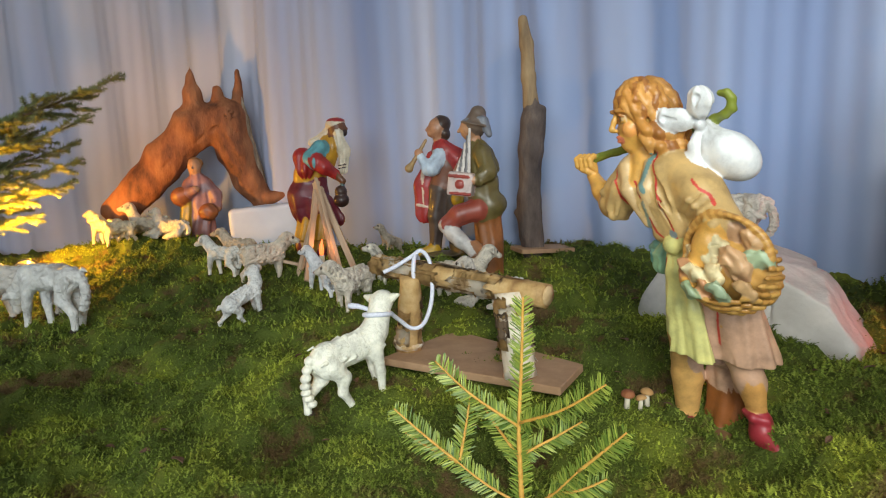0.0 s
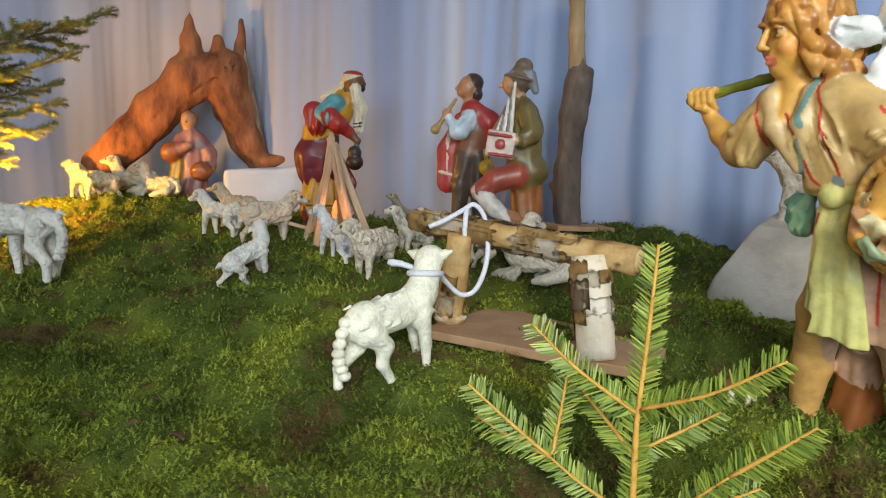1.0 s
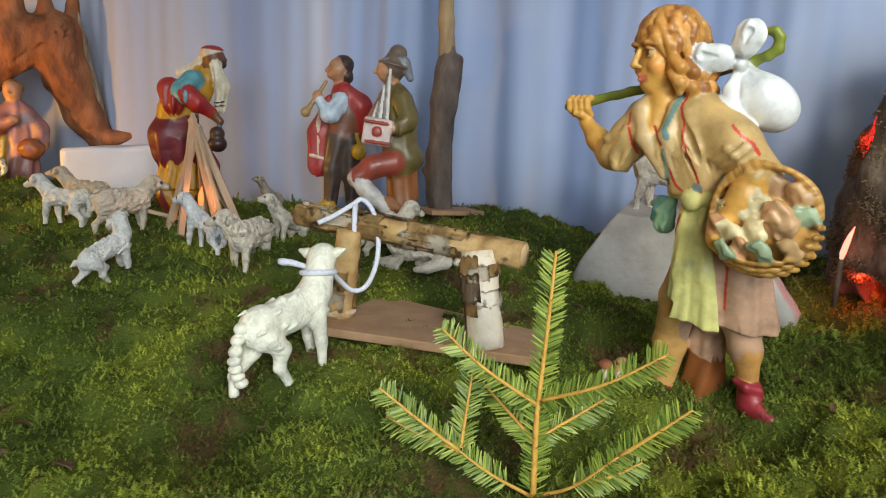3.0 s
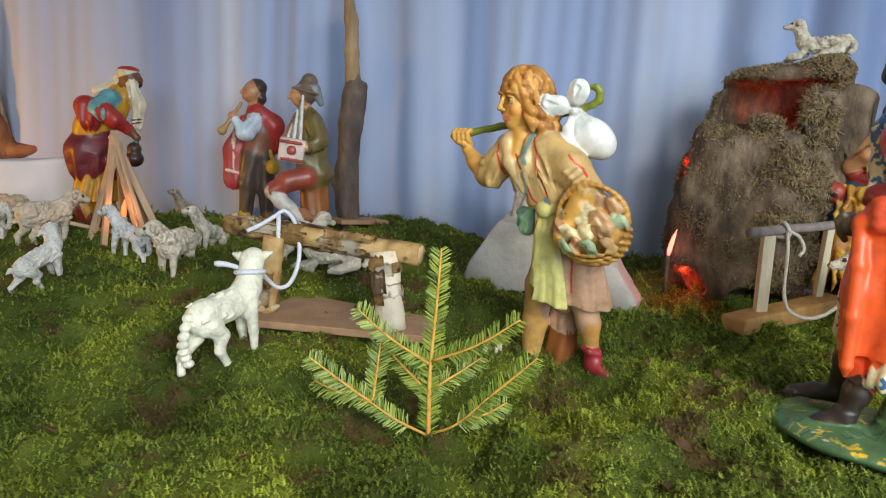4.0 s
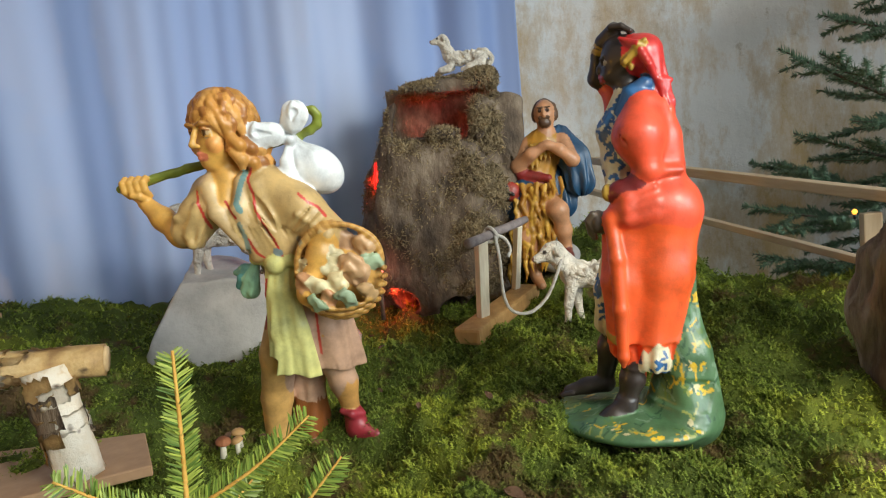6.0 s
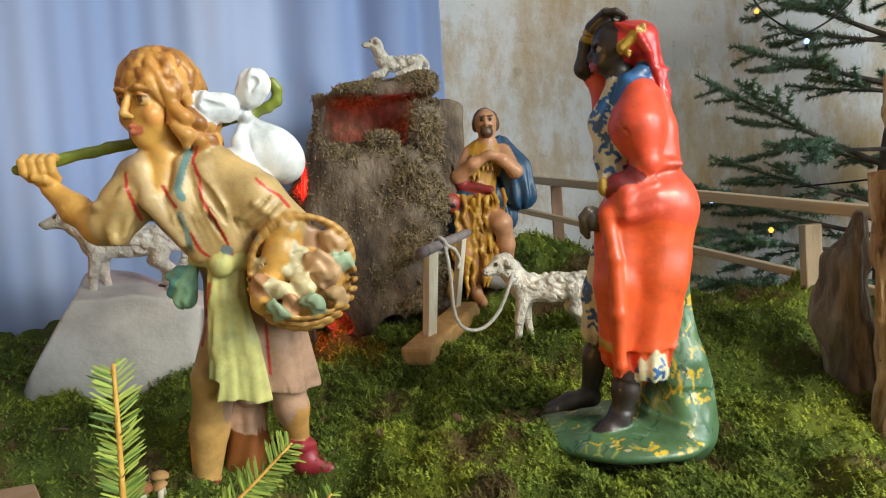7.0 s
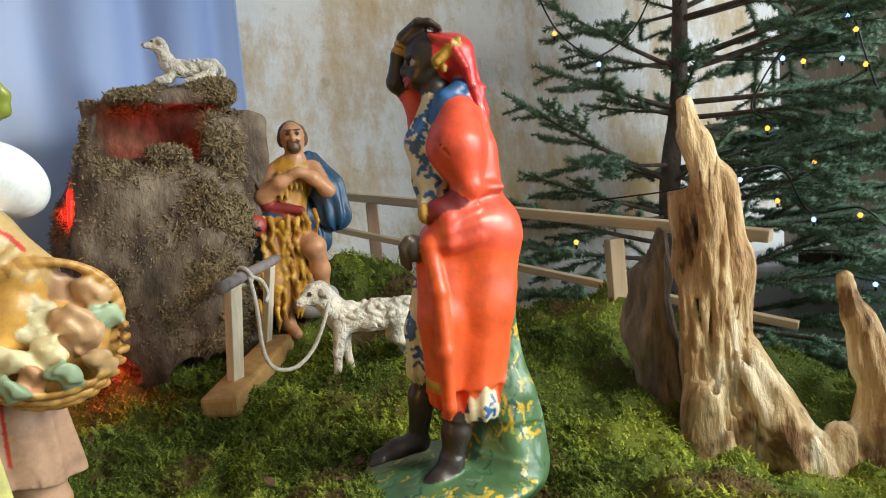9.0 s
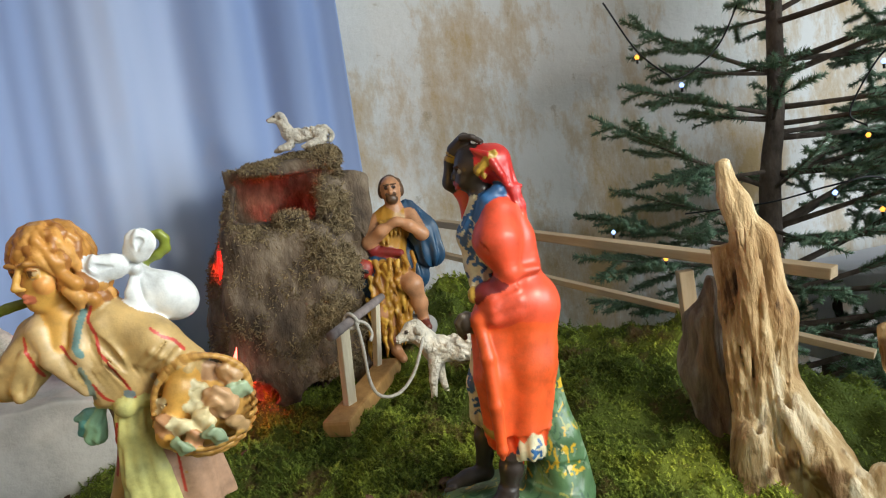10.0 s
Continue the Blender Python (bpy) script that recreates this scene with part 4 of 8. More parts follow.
    for (x0, z0, x1, z1, r) in ((0.022, 0.422, -0.010, 0.429, 0.0170), (0.028, 0.428, 0.038, 0.451, 0.0165)):
        s.path([(x0, -0.006, z0), ((x0 + x1) / 2, -0.018, (z0 + z1) / 2 + 0.003), (x1, -0.020, z1)], [0.004, r * 0.85, r], WHITE, k=0.0025, flat=0.6, fold=(0.0014, 5))
        s.path([((x0 + x1) / 2, -0.028, (z0 + z1) / 2 + 0.003), (x1, -0.030, z1 + 0.002)], [0.0015, 0.0050], None, cut=True)
    s.path([(0.024, -0.006, 0.418), (0.018, -0.016, 0.394), (0.022, -0.024, 0.370)], [0.004, 0.0075, 0.0100], WHITE, k=0.002, flat=0.5)
    s.path([(0.020, -0.026, 0.395), (0.022, -0.034, 0.372)], [0.001, 0.0035], None, cut=True)
    # arm that carries the basket, full sleeve with creases at the elbow
    s.path([(-0.012, -0.012, 0.362), (0.028, -0.030, 0.332), (0.060, -0.046, 0.302)], [0.030, 0.030, 0.0235], TAN)
    for i in range(5):
        x, z = 0.026 + 0.008 * i, 0.330 - 0.007 * i
        s.path([(x - 0.012, -0.056 - 0.001 * i, z - 0.014), (x + 0.002, -0.062 - 0.002 * i, z - 0.002), (x + 0.014, -0.054 - 0.003 * i, z + 0.010)], [0.002, 0.0042, 0.002], TAN, k=0.003)
        s.path([(x - 0.008, -0.060 - 0.001 * i, z - 0.016), (x + 0.006, -0.066 - 0.002 * i, z - 0.005), (x + 0.018, -0.058 - 0.003 * i, z + 0.006)], [0.001, 0.0018, 0.001], None, cut=True)
    s.path([(-0.036, -0.044, 0.378), (-0.016, -0.054, 0.342), (0.004, -0.062, 0.304)], [0.002, 0.0066, 0.004], None, cut=True)
    s.path([(0.058, -0.052, 0.304), (0.048, -0.066, 0.274), (0.034, -0.076, 0.246)], [0.0185, 0.0165, 0.0125], SKIN)
    s.ball((0.028, -0.082, 0.232), (0.013, 0.012, 0.015), SKIN)
    # basket: woven bowl with its mouth tilted forward, twisted handle, mushrooms and fruit
    BASK, BASK2 = rgb(200, 154, 82), rgb(178, 130, 64)
    s.ball((0.070, -0.050, 0.238), (0.050, 0.034, 0.045), BASK, k=0.004, turn=(20, 0, 0), rough=(0.0010, 300))
    ax, vv, c = Vector((0.0, -0.80, 0.60)), Vector((0.0, 0.60, 0.80)), Vector((0.070, -0.070, 0.252))
    for j, (rr, off) in enumerate(((0.0525, 0.002), (0.0545, -0.008), (0.0535, -0.018), (0.0500, -0.028), (0.0430, -0.038), (0.0320, -0.046))):
        m = int(rr * 520)
        for i in range(m):
            a = 2 * math.pi * (i + 0.5 * (j % 2)) / m
            p = c + Vector((1, 0, 0)) * (rr * math.cos(a)) + vv * (rr * 0.98 * math.sin(a)) + ax * off
            s.ball(tuple(p), (0.0066, 0.0030, 0.0036), BASK if (i + j) % 2 else BASK2, k=0.0036, turn=(37, 0, math.degrees(a) + 90))
    for i in range(34):
        a = math.pi * i / 33
        p = c + Vector((-0.051 * math.cos(a), 0.004, 0.012 + 0.049 * math.sin(a)))
        s.ball(tuple(p), (0.0060, 0.0064, 0.0034), BASK if i % 2 else BASK2, k=0.0016, turn=(0, 90 - math.degrees(a) + 38, 0))
    loads = [(-0.020, 0.017, 0.015, (214, 206, 150)), (-0.004, 0.012, 0.016, (206, 190, 136)), (0.018, -0.004, 0.0195, (196, 146, 96)), (0.014, 0.036, 0.0165, (170, 122, 78)), (-0.026, -0.020, 0.0150, (218, 202, 150)),
             (-0.003, -0.021, 0.0135, (212, 192, 136)), (-0.016, -0.037, 0.0105, (184, 116, 62)), (-0.030, -0.043, 0.0110, (122, 148, 106)), (0.006, -0.041, 0.0120, (126, 150, 112)), (0.040, 0.008, 0.0130, (134, 160, 120)),
             (-0.043, -0.014, 0.0125, (176, 114, 62)), (0.031, 0.026, 0.0140, (190, 140, 86)), (0.030, -0.030, 0.0120, (186, 138, 80)), (-0.008, -0.004, 0.0110, (220, 208, 156)), (-0.022, 0.036, 0.0110, (190, 150, 96)), (-0.038, 0.006, 0.0110, (204, 182, 124))]
    for i, (u, v, r, col) in enumerate(loads):
        p = c + Vector((u, 0, 0)) + vv * (v * 1.02) + ax * (0.007 + 0.004 * (i % 3))
        s.ball(tuple(p), (r * 1.16, r * 0.56, r * 0.88), rgb(*[int(v + (226 - v) * 0.22) for v in col]), k=0.0050, rough=(0.0026, 330), turn=((i * 37) % 30 + 20, (i * 71) % 90, (i * 53) % 40 - 20), over=0.001)
        if col[0] > 200:
            q = p + ax * (r * 0.66)
            s.path([(q[0] - r * 0.7, q[1], q[2]), (q[0] + r * 0.1, q[1] - 0.001, q[2] + r * 0.25), (q[0] + r * 0.7, q[1], q[2] - r * 0.1)], [0.0006, 0.0014, 0.0006], None, cut=True)
    # belt, knot, pouch
    s.path([(-0.036, -0.030, 0.276), (-0.004, -0.046, 0.274), (0.034, -0.038, 0.266)], [0.008, 0.010, 0.009], SASH, k=0.003, over=0.002, fold=(0.001, 5))
    s.ball((-0.010, -0.050, 0.268), (0.013, 0.010, 0.012), SASH, k=0.003)
    s.path([(-0.040, -0.020, 0.266), (-0.048, -0.018, 0.248), (-0.052, -0.014, 0.234)], [0.0050, 0.0105, 0.0125], TURQ, k=0.003, fold=(0.0016, 6), over=0.001)
    s.path([(-0.040, -0.020, 0.264), (-0.054, -0.018, 0.262), (-0.066, -0.014, 0.258)], [0.0050, 0.0070, 0.0045], rgb(112, 164, 150), k=0.003, flat=0.8)
    s.path([(-0.043, -0.022, 0.258), (-0.058, -0.018, 0.250), (-0.064, -0.014, 0.240)], [0.0045, 0.0075, 0.0060], rgb(84, 152, 150), k=0.002, flat=0.8)
    for x in (-0.056, -0.048):
        s.path([(x + 0.006, -0.030, 0.252), (x, -0.029, 0.226)], [0.001, 0.0020], None, cut=True)
    for stroke in ([(-0.092, 0.367), (-0.091, 0.352), (-0.087, 0.340), (-0.083, 0.320)], [(-0.023, 0.389), (-0.028, 0.376), (-0.023, 0.359), (-0.023, 0.339), (-0.013, 0.317), (-0.005, 0.300), (0.002, 0.279)], [(-0.058, 0.352), (-0.053, 0.341), (-0.047, 0.330)], [(-0.036, 0.303), (-0.029, 0.286), (-0.021, 0.279)], [(0.031, 0.354), (0.041, 0.343), (0.052, 0.336), (0.061, 0.324)], [(0.028, 0.196), (0.028, 0.170), (0.029, 0.141)], [(-0.024, 0.250), (-0.032, 0.215), (-0.039, 0.181)]):
        s.mark(stroke, 0.0016, STRIPE)
    s.mark([(-0.031, 0.385), (-0.038, 0.368), (-0.044, 0.348), (-0.040, 0.339)], 0.0036, rgb(116, 152, 150))
    s.mark([(-0.044, 0.323), (-0.039, 0.303), (-0.038, 0.287)], 0.0028, rgb(128, 142, 128))
    s.mark([(-0.005, 0.285), (-0.001, 0.283)], 0.0042, rgb(126, 140, 144))
    s.mark([(0.024, 0.298), (0.026, 0.295)], 0.0036, rgb(150, 140, 116))
    return statue("figurine", s, 0.0016, (0.339, 0.740, 0.098), -52.0, M_STATUE, "painted plaster figurine of a walking youth with white bundle and basket", "figurine", "nativity figures", (0.065, -0.280), ((0.042, 0.0, 0.342), 1.02, 0.21))


def red_woman():
    """Standing figure in an orange-red robe, one arm raised to the head."""
    RED, DARK, CLOTH, BLUE, GOLD = rgb(228, 84, 54), rgb(52, 42, 38), rgb(222, 212, 178), rgb(44, 96, 150), rgb(184, 148, 56)
    SCARF, MOSSY, ORANGE = rgb(200, 44, 42), rgb(82, 118, 80), rgb(236, 94, 44)
    s = Sculpt(0.009)
    # long drape, cut off at the hem
    s.path([(0.020, 0.0, 0.232), (0.016, -0.002, 0.160), (0.002, -0.006, 0.062)], [0.046, 0.043, 0.035], ORANGE, flat=0.86, fold=(0.0016, 7, 0.5))
    s.path([(-0.014, -0.020, 0.226), (-0.018, -0.026, 0.150), (-0.022, -0.026, 0.062)], [0.022, 0.022, 0.017], ORANGE, k=0.012)
    s.ball((0.0, 0.0, 0.032), (0.10, 0.09, 0.043), None, cut=True, box=True, edge=0.1, turn=(0, -2, 0), rough=(0.0015, 90))
    # base and tree support
    s.ball((-0.022, 0.0, -0.030), (0.100, 0.085, 0.020), MOSSY, rough=(0.002, 60))
    s.path([(0.042, 0.010, -0.02), (0.044, 0.012, 0.060), (0.046, 0.014, 0.148)], [0.044, 0.028, 0.011], MOSSY, rough=(0.003, 70), fold=(0.003, 5))
    # legs and bare feet
    s.path([(-0.030, 0.010, 0.10), (-0.046, 0.012, 0.055), (-0.056, 0.010, 0.012)], [0.017, 0.0155, 0.010], DARK)
    s.path([(-0.054, 0.010, 0.006), (-0.078, 0.004, 0.002), (-0.100, -0.004, -0.004)], [0.012, 0.0105, 0.0075], DARK, k=0.005)
    s.path([(-0.006, -0.016, 0.060), (-0.012, -0.024, 0.032), (-0.019, -0.030, 0.0)], [0.0145, 0.0140, 0.0105], DARK)
    s.path([(-0.020, -0.032, -0.004), (-0.034, -0.042, -0.016), (-0.048, -0.052, -0.026)], [0.0120, 0.0115, 0.0095], DARK, k=0.005)
    for i in range(5):
        s.limb((-0.046 + 0.0045 * i, -0.052 - 0.0032 * i, -0.025), (-0.054 + 0.0055 * i, -0.060 - 0.0032 * i, -0.030), 0.0036, 0.0031, DARK, k=0.0014)
        s.limb((-0.094 - 0.001 * i, -0.012 + 0.0042 * i, -0.004), (-0.106 + 0.001 * i, -0.014 + 0.0042 * i, -0.007), 0.0034, 0.0029, DARK, k=0.0014)
    # patterned underskirt
    s.limb((0.010, -0.010, 0.095), (0.014, -0.022, 0.052), 0.018, 0.019, CLOTH, fold=(0.0016, 7))
    s.limb((-0.018, -0.022, 0.09), (-0.024, -0.026, 0.066), 0.012, 0.012, CLOTH, fold=(0.0022, 7))
    s.ball((0.020, -0.03, 0.018), (0.06, 0.05, 0.021), None, cut=True, box=True, edge=0.1, turn=(0, 10, 0))
    s.path([(-0.009, -0.022, 0.044), (-0.012, -0.025, 0.028), (-0.019, -0.030, 0.0)], [0.0140, 0.0140, 0.0105], DARK)
    s.path([(0.042, 0.010, -0.02), (0.044, 0.012, 0.050)], [0.044, 0.029], MOSSY, rough=(0.003, 70), fold=(0.003, 5))
    s.path([(-0.036, -0.004, 0.190), (-0.043, -0.006, 0.135), (-0.047, -0.004, 0.090)], [0.008, 0.0125, 0.0125], CLOTH, flat=0.7, fold=(0.0024, 7))
    # hips, thigh and the long folds of the drape
    s.ball((0.027, 0.002, 0.234), (0.045, 0.043, 0.042), RED)
    s.path([(0.046, 0.0, 0.225), (0.044, 0.0, 0.175), (0.034, 0.0, 0.135)], [0.024, 0.016, 0.010], ORANGE)
    s.ball((0.008, -0.022, 0.236), (0.036, 0.026, 0.026), RED, turn=(0, -18, 0))
    s.path([(-0.030, -0.028, 0.216), (-0.024, -0.044, 0.226), (-0.018, -0.050, 0.180), (-0.016, -0.050, 0.120), (-0.016, -0.048, 0.062), (-0.017, -0.046, 0.050)], [0.007, 0.008, 0.0085, 0.0085, 0.0065, 0.003], ORANGE, k=0.005)
    s.path([(-0.034, -0.026, 0.214), (-0.034, -0.034, 0.150), (-0.032, -0.034, 0.086)], [0.005, 0.006, 0.003], ORANGE, k=0.006)
    for p, m, q, r in (((-0.026, -0.048, 0.205), (-0.0265, -0.052, 0.15), (-0.026, -0.046, 0.100), 0.0030), ((-0.006, -0.052, 0.205), (-0.005, -0.056, 0.15), (-0.007, -0.050, 0.100), 0.0036)):
        s.path([p, m, q], [0.001, r, 0.001], None, cut=True)
    # cloth drawn from hip to hand
    for i in range(3):
        s.path([(-0.032, -0.034 - 0.002 * i, 0.214 + 0.007 * i), (-0.004, -0.047, 0.226 + 0.013 * i), (0.026, -0.040, 0.230 + 0.016 * i)], [0.0040, 0.0050, 0.0020], RED, k=0.010)
    s.path([(-0.002, -0.030, 0.268), (0.020, -0.040, 0.278), (0.052, -0.016, 0.278)], [0.005, 0.0055, 0.004], RED, k=0.003)
    s.limb((-0.034, -0.034, 0.086), (-0.020, -0.044, 0.078), 0.0050, 0.0050, GOLD, k=0.003, over=0.001)
    # trunk of the body
    s.path([(0.022, 0.0, 0.272), (0.018, 0.0, 0.310), (0.012, 0.0, 0.345)], [0.031, 0.030, 0.027], RED, flat=0.92)
    s.path([(0.032, -0.004, 0.352), (0.036, -0.002, 0.320), (0.044, 0.0, 0.285)], [0.010, 0.010, 0.007], RED, k=0.014)
    # near arm under the wide sleeve, elbow at the waist
    s.path([(0.012, -0.020, 0.352), (0.010, -0.034, 0.320), (0.018, -0.038, 0.284)], [0.021, 0.0265, 0.0150], RED, k=0.012)
    s.path([(-0.006, -0.056, 0.325), (0.010, -0.066, 0.296), (0.022, -0.056, 0.278)], [0.001, 0.0022, 0.001], None, cut=True)
    s.path([(0.006, -0.040, 0.268), (-0.014, -0.042, 0.260), (-0.022, -0.042, 0.256)], [0.010, 0.0085, 0.0080], rgb(120, 34, 36))
    s.ball((-0.027, -0.042, 0.258), (0.0058, 0.010, 0.0100), GOLD, k=0.002)
    s.ball((-0.040, -0.038, 0.224), (0.0095, 0.011, 0.014), rgb(72, 62, 56), k=0.004)
    for i in range(4):
        s.path([(-0.044, -0.046 + 0.004 * i, 0.234 - 0.004 * i), (-0.050, -0.044 + 0.003 * i, 0.226 - 0.005 * i), (-0.046, -0.042 + 0.003 * i, 0.216 - 0.004 * i)], [0.0042, 0.0044, 0.0036], rgb(96, 84, 74), k=0.0016)
    # blue and white front panel, dark throat
    s.path([(-0.012, -0.014, 0.362), (-0.024, -0.018, 0.328), (-0.020, -0.020, 0.290), (-0.020, -0.024, 0.270)], [0.012, 0.0155, 0.0145, 0.0120], CLOTH, flat=0.9, fold=(0.0014, 7), over=0.002)
    for i in range(80):
        k = random.Random(i + 3)
        x, z = (k.uniform(-0.045, -0.002), k.uniform(0.262, 0.372)) if i < 36 else ((k.uniform(-0.060, -0.028), k.uniform(0.082, 0.195)) if i < 56 else (k.uniform(-0.038, 0.035), k.uniform(0.030, 0.082)))
        a = k.uniform(0, 3.1)
        s.mark([(x, z), (x + 0.006 * math.cos(a), z + 0.006 * math.sin(a)), (x + 0.009 * math.cos(a + 0.9), z + 0.009 * math.sin(a + 0.9))], k.uniform(0.0014, 0.0027), BLUE, CLOTH)
    greens = [rgb(206, 170, 44), rgb(150, 158, 84), rgb(52, 88, 60), rgb(112, 140, 112), rgb(226, 186, 40), rgb(92, 122, 60), rgb(206, 196, 150)]
    for i in range(150):
        k = random.Random(i + 300)
        x, y, a, L = k.uniform(-0.115, 0.085), k.uniform(-0.085, 0.06), k.uniform(-0.7, 0.9), k.uniform(0.004, 0.014)
        s.mark([(x, y), (x + L * math.cos(a), y + L * math.sin(a)), (x + 1.5 * L * math.cos(a + 0.6), y + 1.5 * L * math.sin(a + 0.6))], k.uniform(0.0007, 0.0014), greens[(2, 3, 5, 2, 1, 3, 0)[i % 7]], MOSSY, True)
    for i in range(110):
        k = random.Random(i + 400)
        x, z, a, L = k.uniform(0.005, 0.085), k.uniform(0.004, 0.13), k.uniform(0.8, 2.2), k.uniform(0.005, 0.015)
        s.mark([(x, z), (x + L * math.cos(a), z + L * math.sin(a)), (x + 1.4 * L * math.cos(a + 0.3), z + 1.4 * L * math.sin(a + 0.3))], k.uniform(0.0008, 0.0017), greens[(2, 3, 5, 2, 0, 3, 1)[i % 7]], MOSSY)
    # painted yellow and white flowers
    for cx, cz in ((0.064, 0.016), (0.048, 0.125), (0.056, 0.045)):
        for i in range(9):
            k = random.Random(i + int(cx * 1000))
            x, z = cx + k.uniform(-0.011, 0.011), cz + k.uniform(-0.006, 0.006)
            s.mark([(x, z), (x + k.uniform(0.001, 0.004), z + k.uniform(0.001, 0.004))], k.uniform(0.0014, 0.0026), greens[(4, 4, 0, 6)[i % 4]], MOSSY)
    for cx, cy in ((0.020, -0.070), (0.050, -0.060), (-0.020, -0.074), (-0.080, 0.010), (0.062, -0.040)):
        for i in range(8):
            k = random.Random(i + int(cx * 900) + 77)
            x, y = cx + k.uniform(-0.009, 0.009), cy + k.uniform(-0.006, 0.006)
            s.mark([(x, y), (x + k.uniform(0.001, 0.004), y + k.uniform(0.001, 0.003))], k.uniform(0.0010, 0.0022), greens[(4, 0, 1, 6)[i % 4]], MOSSY, True)
    # neck, head, scarf
    s.limb((0.000, -0.002, 0.362), (-0.012, -0.004, 0.392), 0.0165, 0.0145, DARK)
    s.path([(0.016, -0.018, 0.378), (0.002, -0.024, 0.368), (-0.008, -0.026, 0.350)], [0.009, 0.0100, 0.007], BLUE, k=0.003, over=0.002)
    s.ball((-0.012, -0.004, 0.412), (0.0235, 0.0210, 0.0270), DARK)
    s.ball((-0.024, -0.005, 0.394), (0.0120, 0.0125, 0.0105), DARK, k=0.007)
    s.path([(-0.032, -0.006, 0.412), (-0.0365, -0.006, 0.4035), (-0.0370, -0.006, 0.4000)], [0.0026, 0.0036, 0.0038], DARK, k=0.003)
    s.path([(-0.032, -0.014, 0.3915), (-0.0365, -0.006, 0.3930), (-0.032, 0.002, 0.3915)], [0.0014, 0.0026, 0.0014], rgb(168, 48, 44), k=0.0015, over=0.001)
    s.path([(-0.032, -0.013, 0.3880), (-0.0350, -0.006, 0.3876), (-0.032, 0.001, 0.3880)], [0.0014, 0.0026, 0.0014], rgb(168, 48, 44), k=0.0015, over=0.001)
    s.ball((-0.030, -0.0165, 0.4085), (0.0056, 0.0050, 0.0036), rgb(40, 32, 30), k=0.002, cut=True)
    s.ball((-0.0255, -0.0170, 0.4080), (0.0046, 0.0040, 0.0028), rgb(176, 166, 146), k=0.001, over=0.001)
    s.path([(-0.0335, -0.012, 0.4140), (-0.0280, -0.0205, 0.4150)], [0.0018, 0.0014], DARK, k=0.0015)
    s.ball((0.010, -0.004, 0.414), (0.0260, 0.0250, 0.0240), SCARF, rough=(0.0012, 90))
    for i in range(5):
        s.path([(-0.008 + 0.004 * i, -0.024, 0.432 - 0.003 * i), (0.012 + 0.003 * i, -0.028, 0.422 - 0.006 * i), (0.030, -0.014, 0.406 - 0.007 * i)], [0.0022, 0.0040, 0.0030], SCARF, k=0.0025)
    s.path([(0.022, -0.004, 0.400), (0.031, -0.004, 0.374), (0.038, -0.002, 0.356), (0.041, 0.0, 0.346)], [0.0150, 0.0110, 0.0075, 0.0030], SCARF, k=0.006, fold=(0.0016, 7))
    for dx in (0.0, 0.008):
        s.path([(0.022 + dx, -0.020, 0.392), (0.030 + dx, -0.017, 0.370), (0.038 + dx * 0.5, -0.011, 0.345)], [0.0008, 0.0022, 0.0008], None, cut=True)
    s.path([(0.020, -0.016, 0.384), (0.032, -0.014, 0.381), (0.043, -0.004, 0.380)], [0.0030, 0.0042, 0.0030], SCARF, k=0.002)
    s.ball((0.004, -0.0255, 0.398), (0.0030, 0.0030, 0.0046), GOLD, k=0.001)
    for i in range(6):
        s.ball((-0.002 + 0.0042 * i, -0.0285 + 0.0004 * i, 0.405 + 0.0038 * i), (0.0036, 0.0030, 0.0046), GOLD, k=0.0012, over=0.002, turn=(0, 45, 0))
    # raised arm, hand on the head
    s.path([(-0.004, 0.020, 0.350), (-0.022, 0.024, 0.368), (-0.034, 0.022, 0.382)], [0.017, 0.014, 0.0120], RED)
    s.limb((-0.030, 0.022, 0.378), (-0.030, 0.014, 0.345), 0.010, 0.009, RED, k=0.006)
    s.path([(-0.036, 0.022, 0.386), (-0.046, 0.018, 0.396), (-0.041, 0.010, 0.422), (-0.034, 0.004, 0.434)], [0.0105, 0.0115, 0.0088, 0.0075], DARK, k=0.004)
    for z, x in ((0.424, -0.040), (0.430, -0.0375)):
        s.ball((x, 0.008, z), (0.0098, 0.0098, 0.0020), GOLD, k=0.001, turn=(0, 28, 0), over=0.001)
    s.path([(-0.033, 0.002, 0.436), (-0.018, -0.006, 0.446)], [0.0090, 0.0085], DARK, k=0.005)
    for i in range(4):
        s.path([(-0.020, -0.014 + 0.0052 * i, 0.4475 + 0.001 * i), (-0.008, -0.015 + 0.0050 * i, 0.4470), (0.002, -0.014 + 0.0046 * i, 0.4405)], [0.0040, 0.0038, 0.0030], DARK, k=0.0014)
    ob = statue("figurine", s, 0.0016, (0.512, 0.338, 0.172), -86.4, M_GLOSS, "glossy plaster figurine of a woman in orange-red robe, green base", "figurine", "nativity figures")
    ob.scale = (0.968, 0.968, 0.968)
    return ob


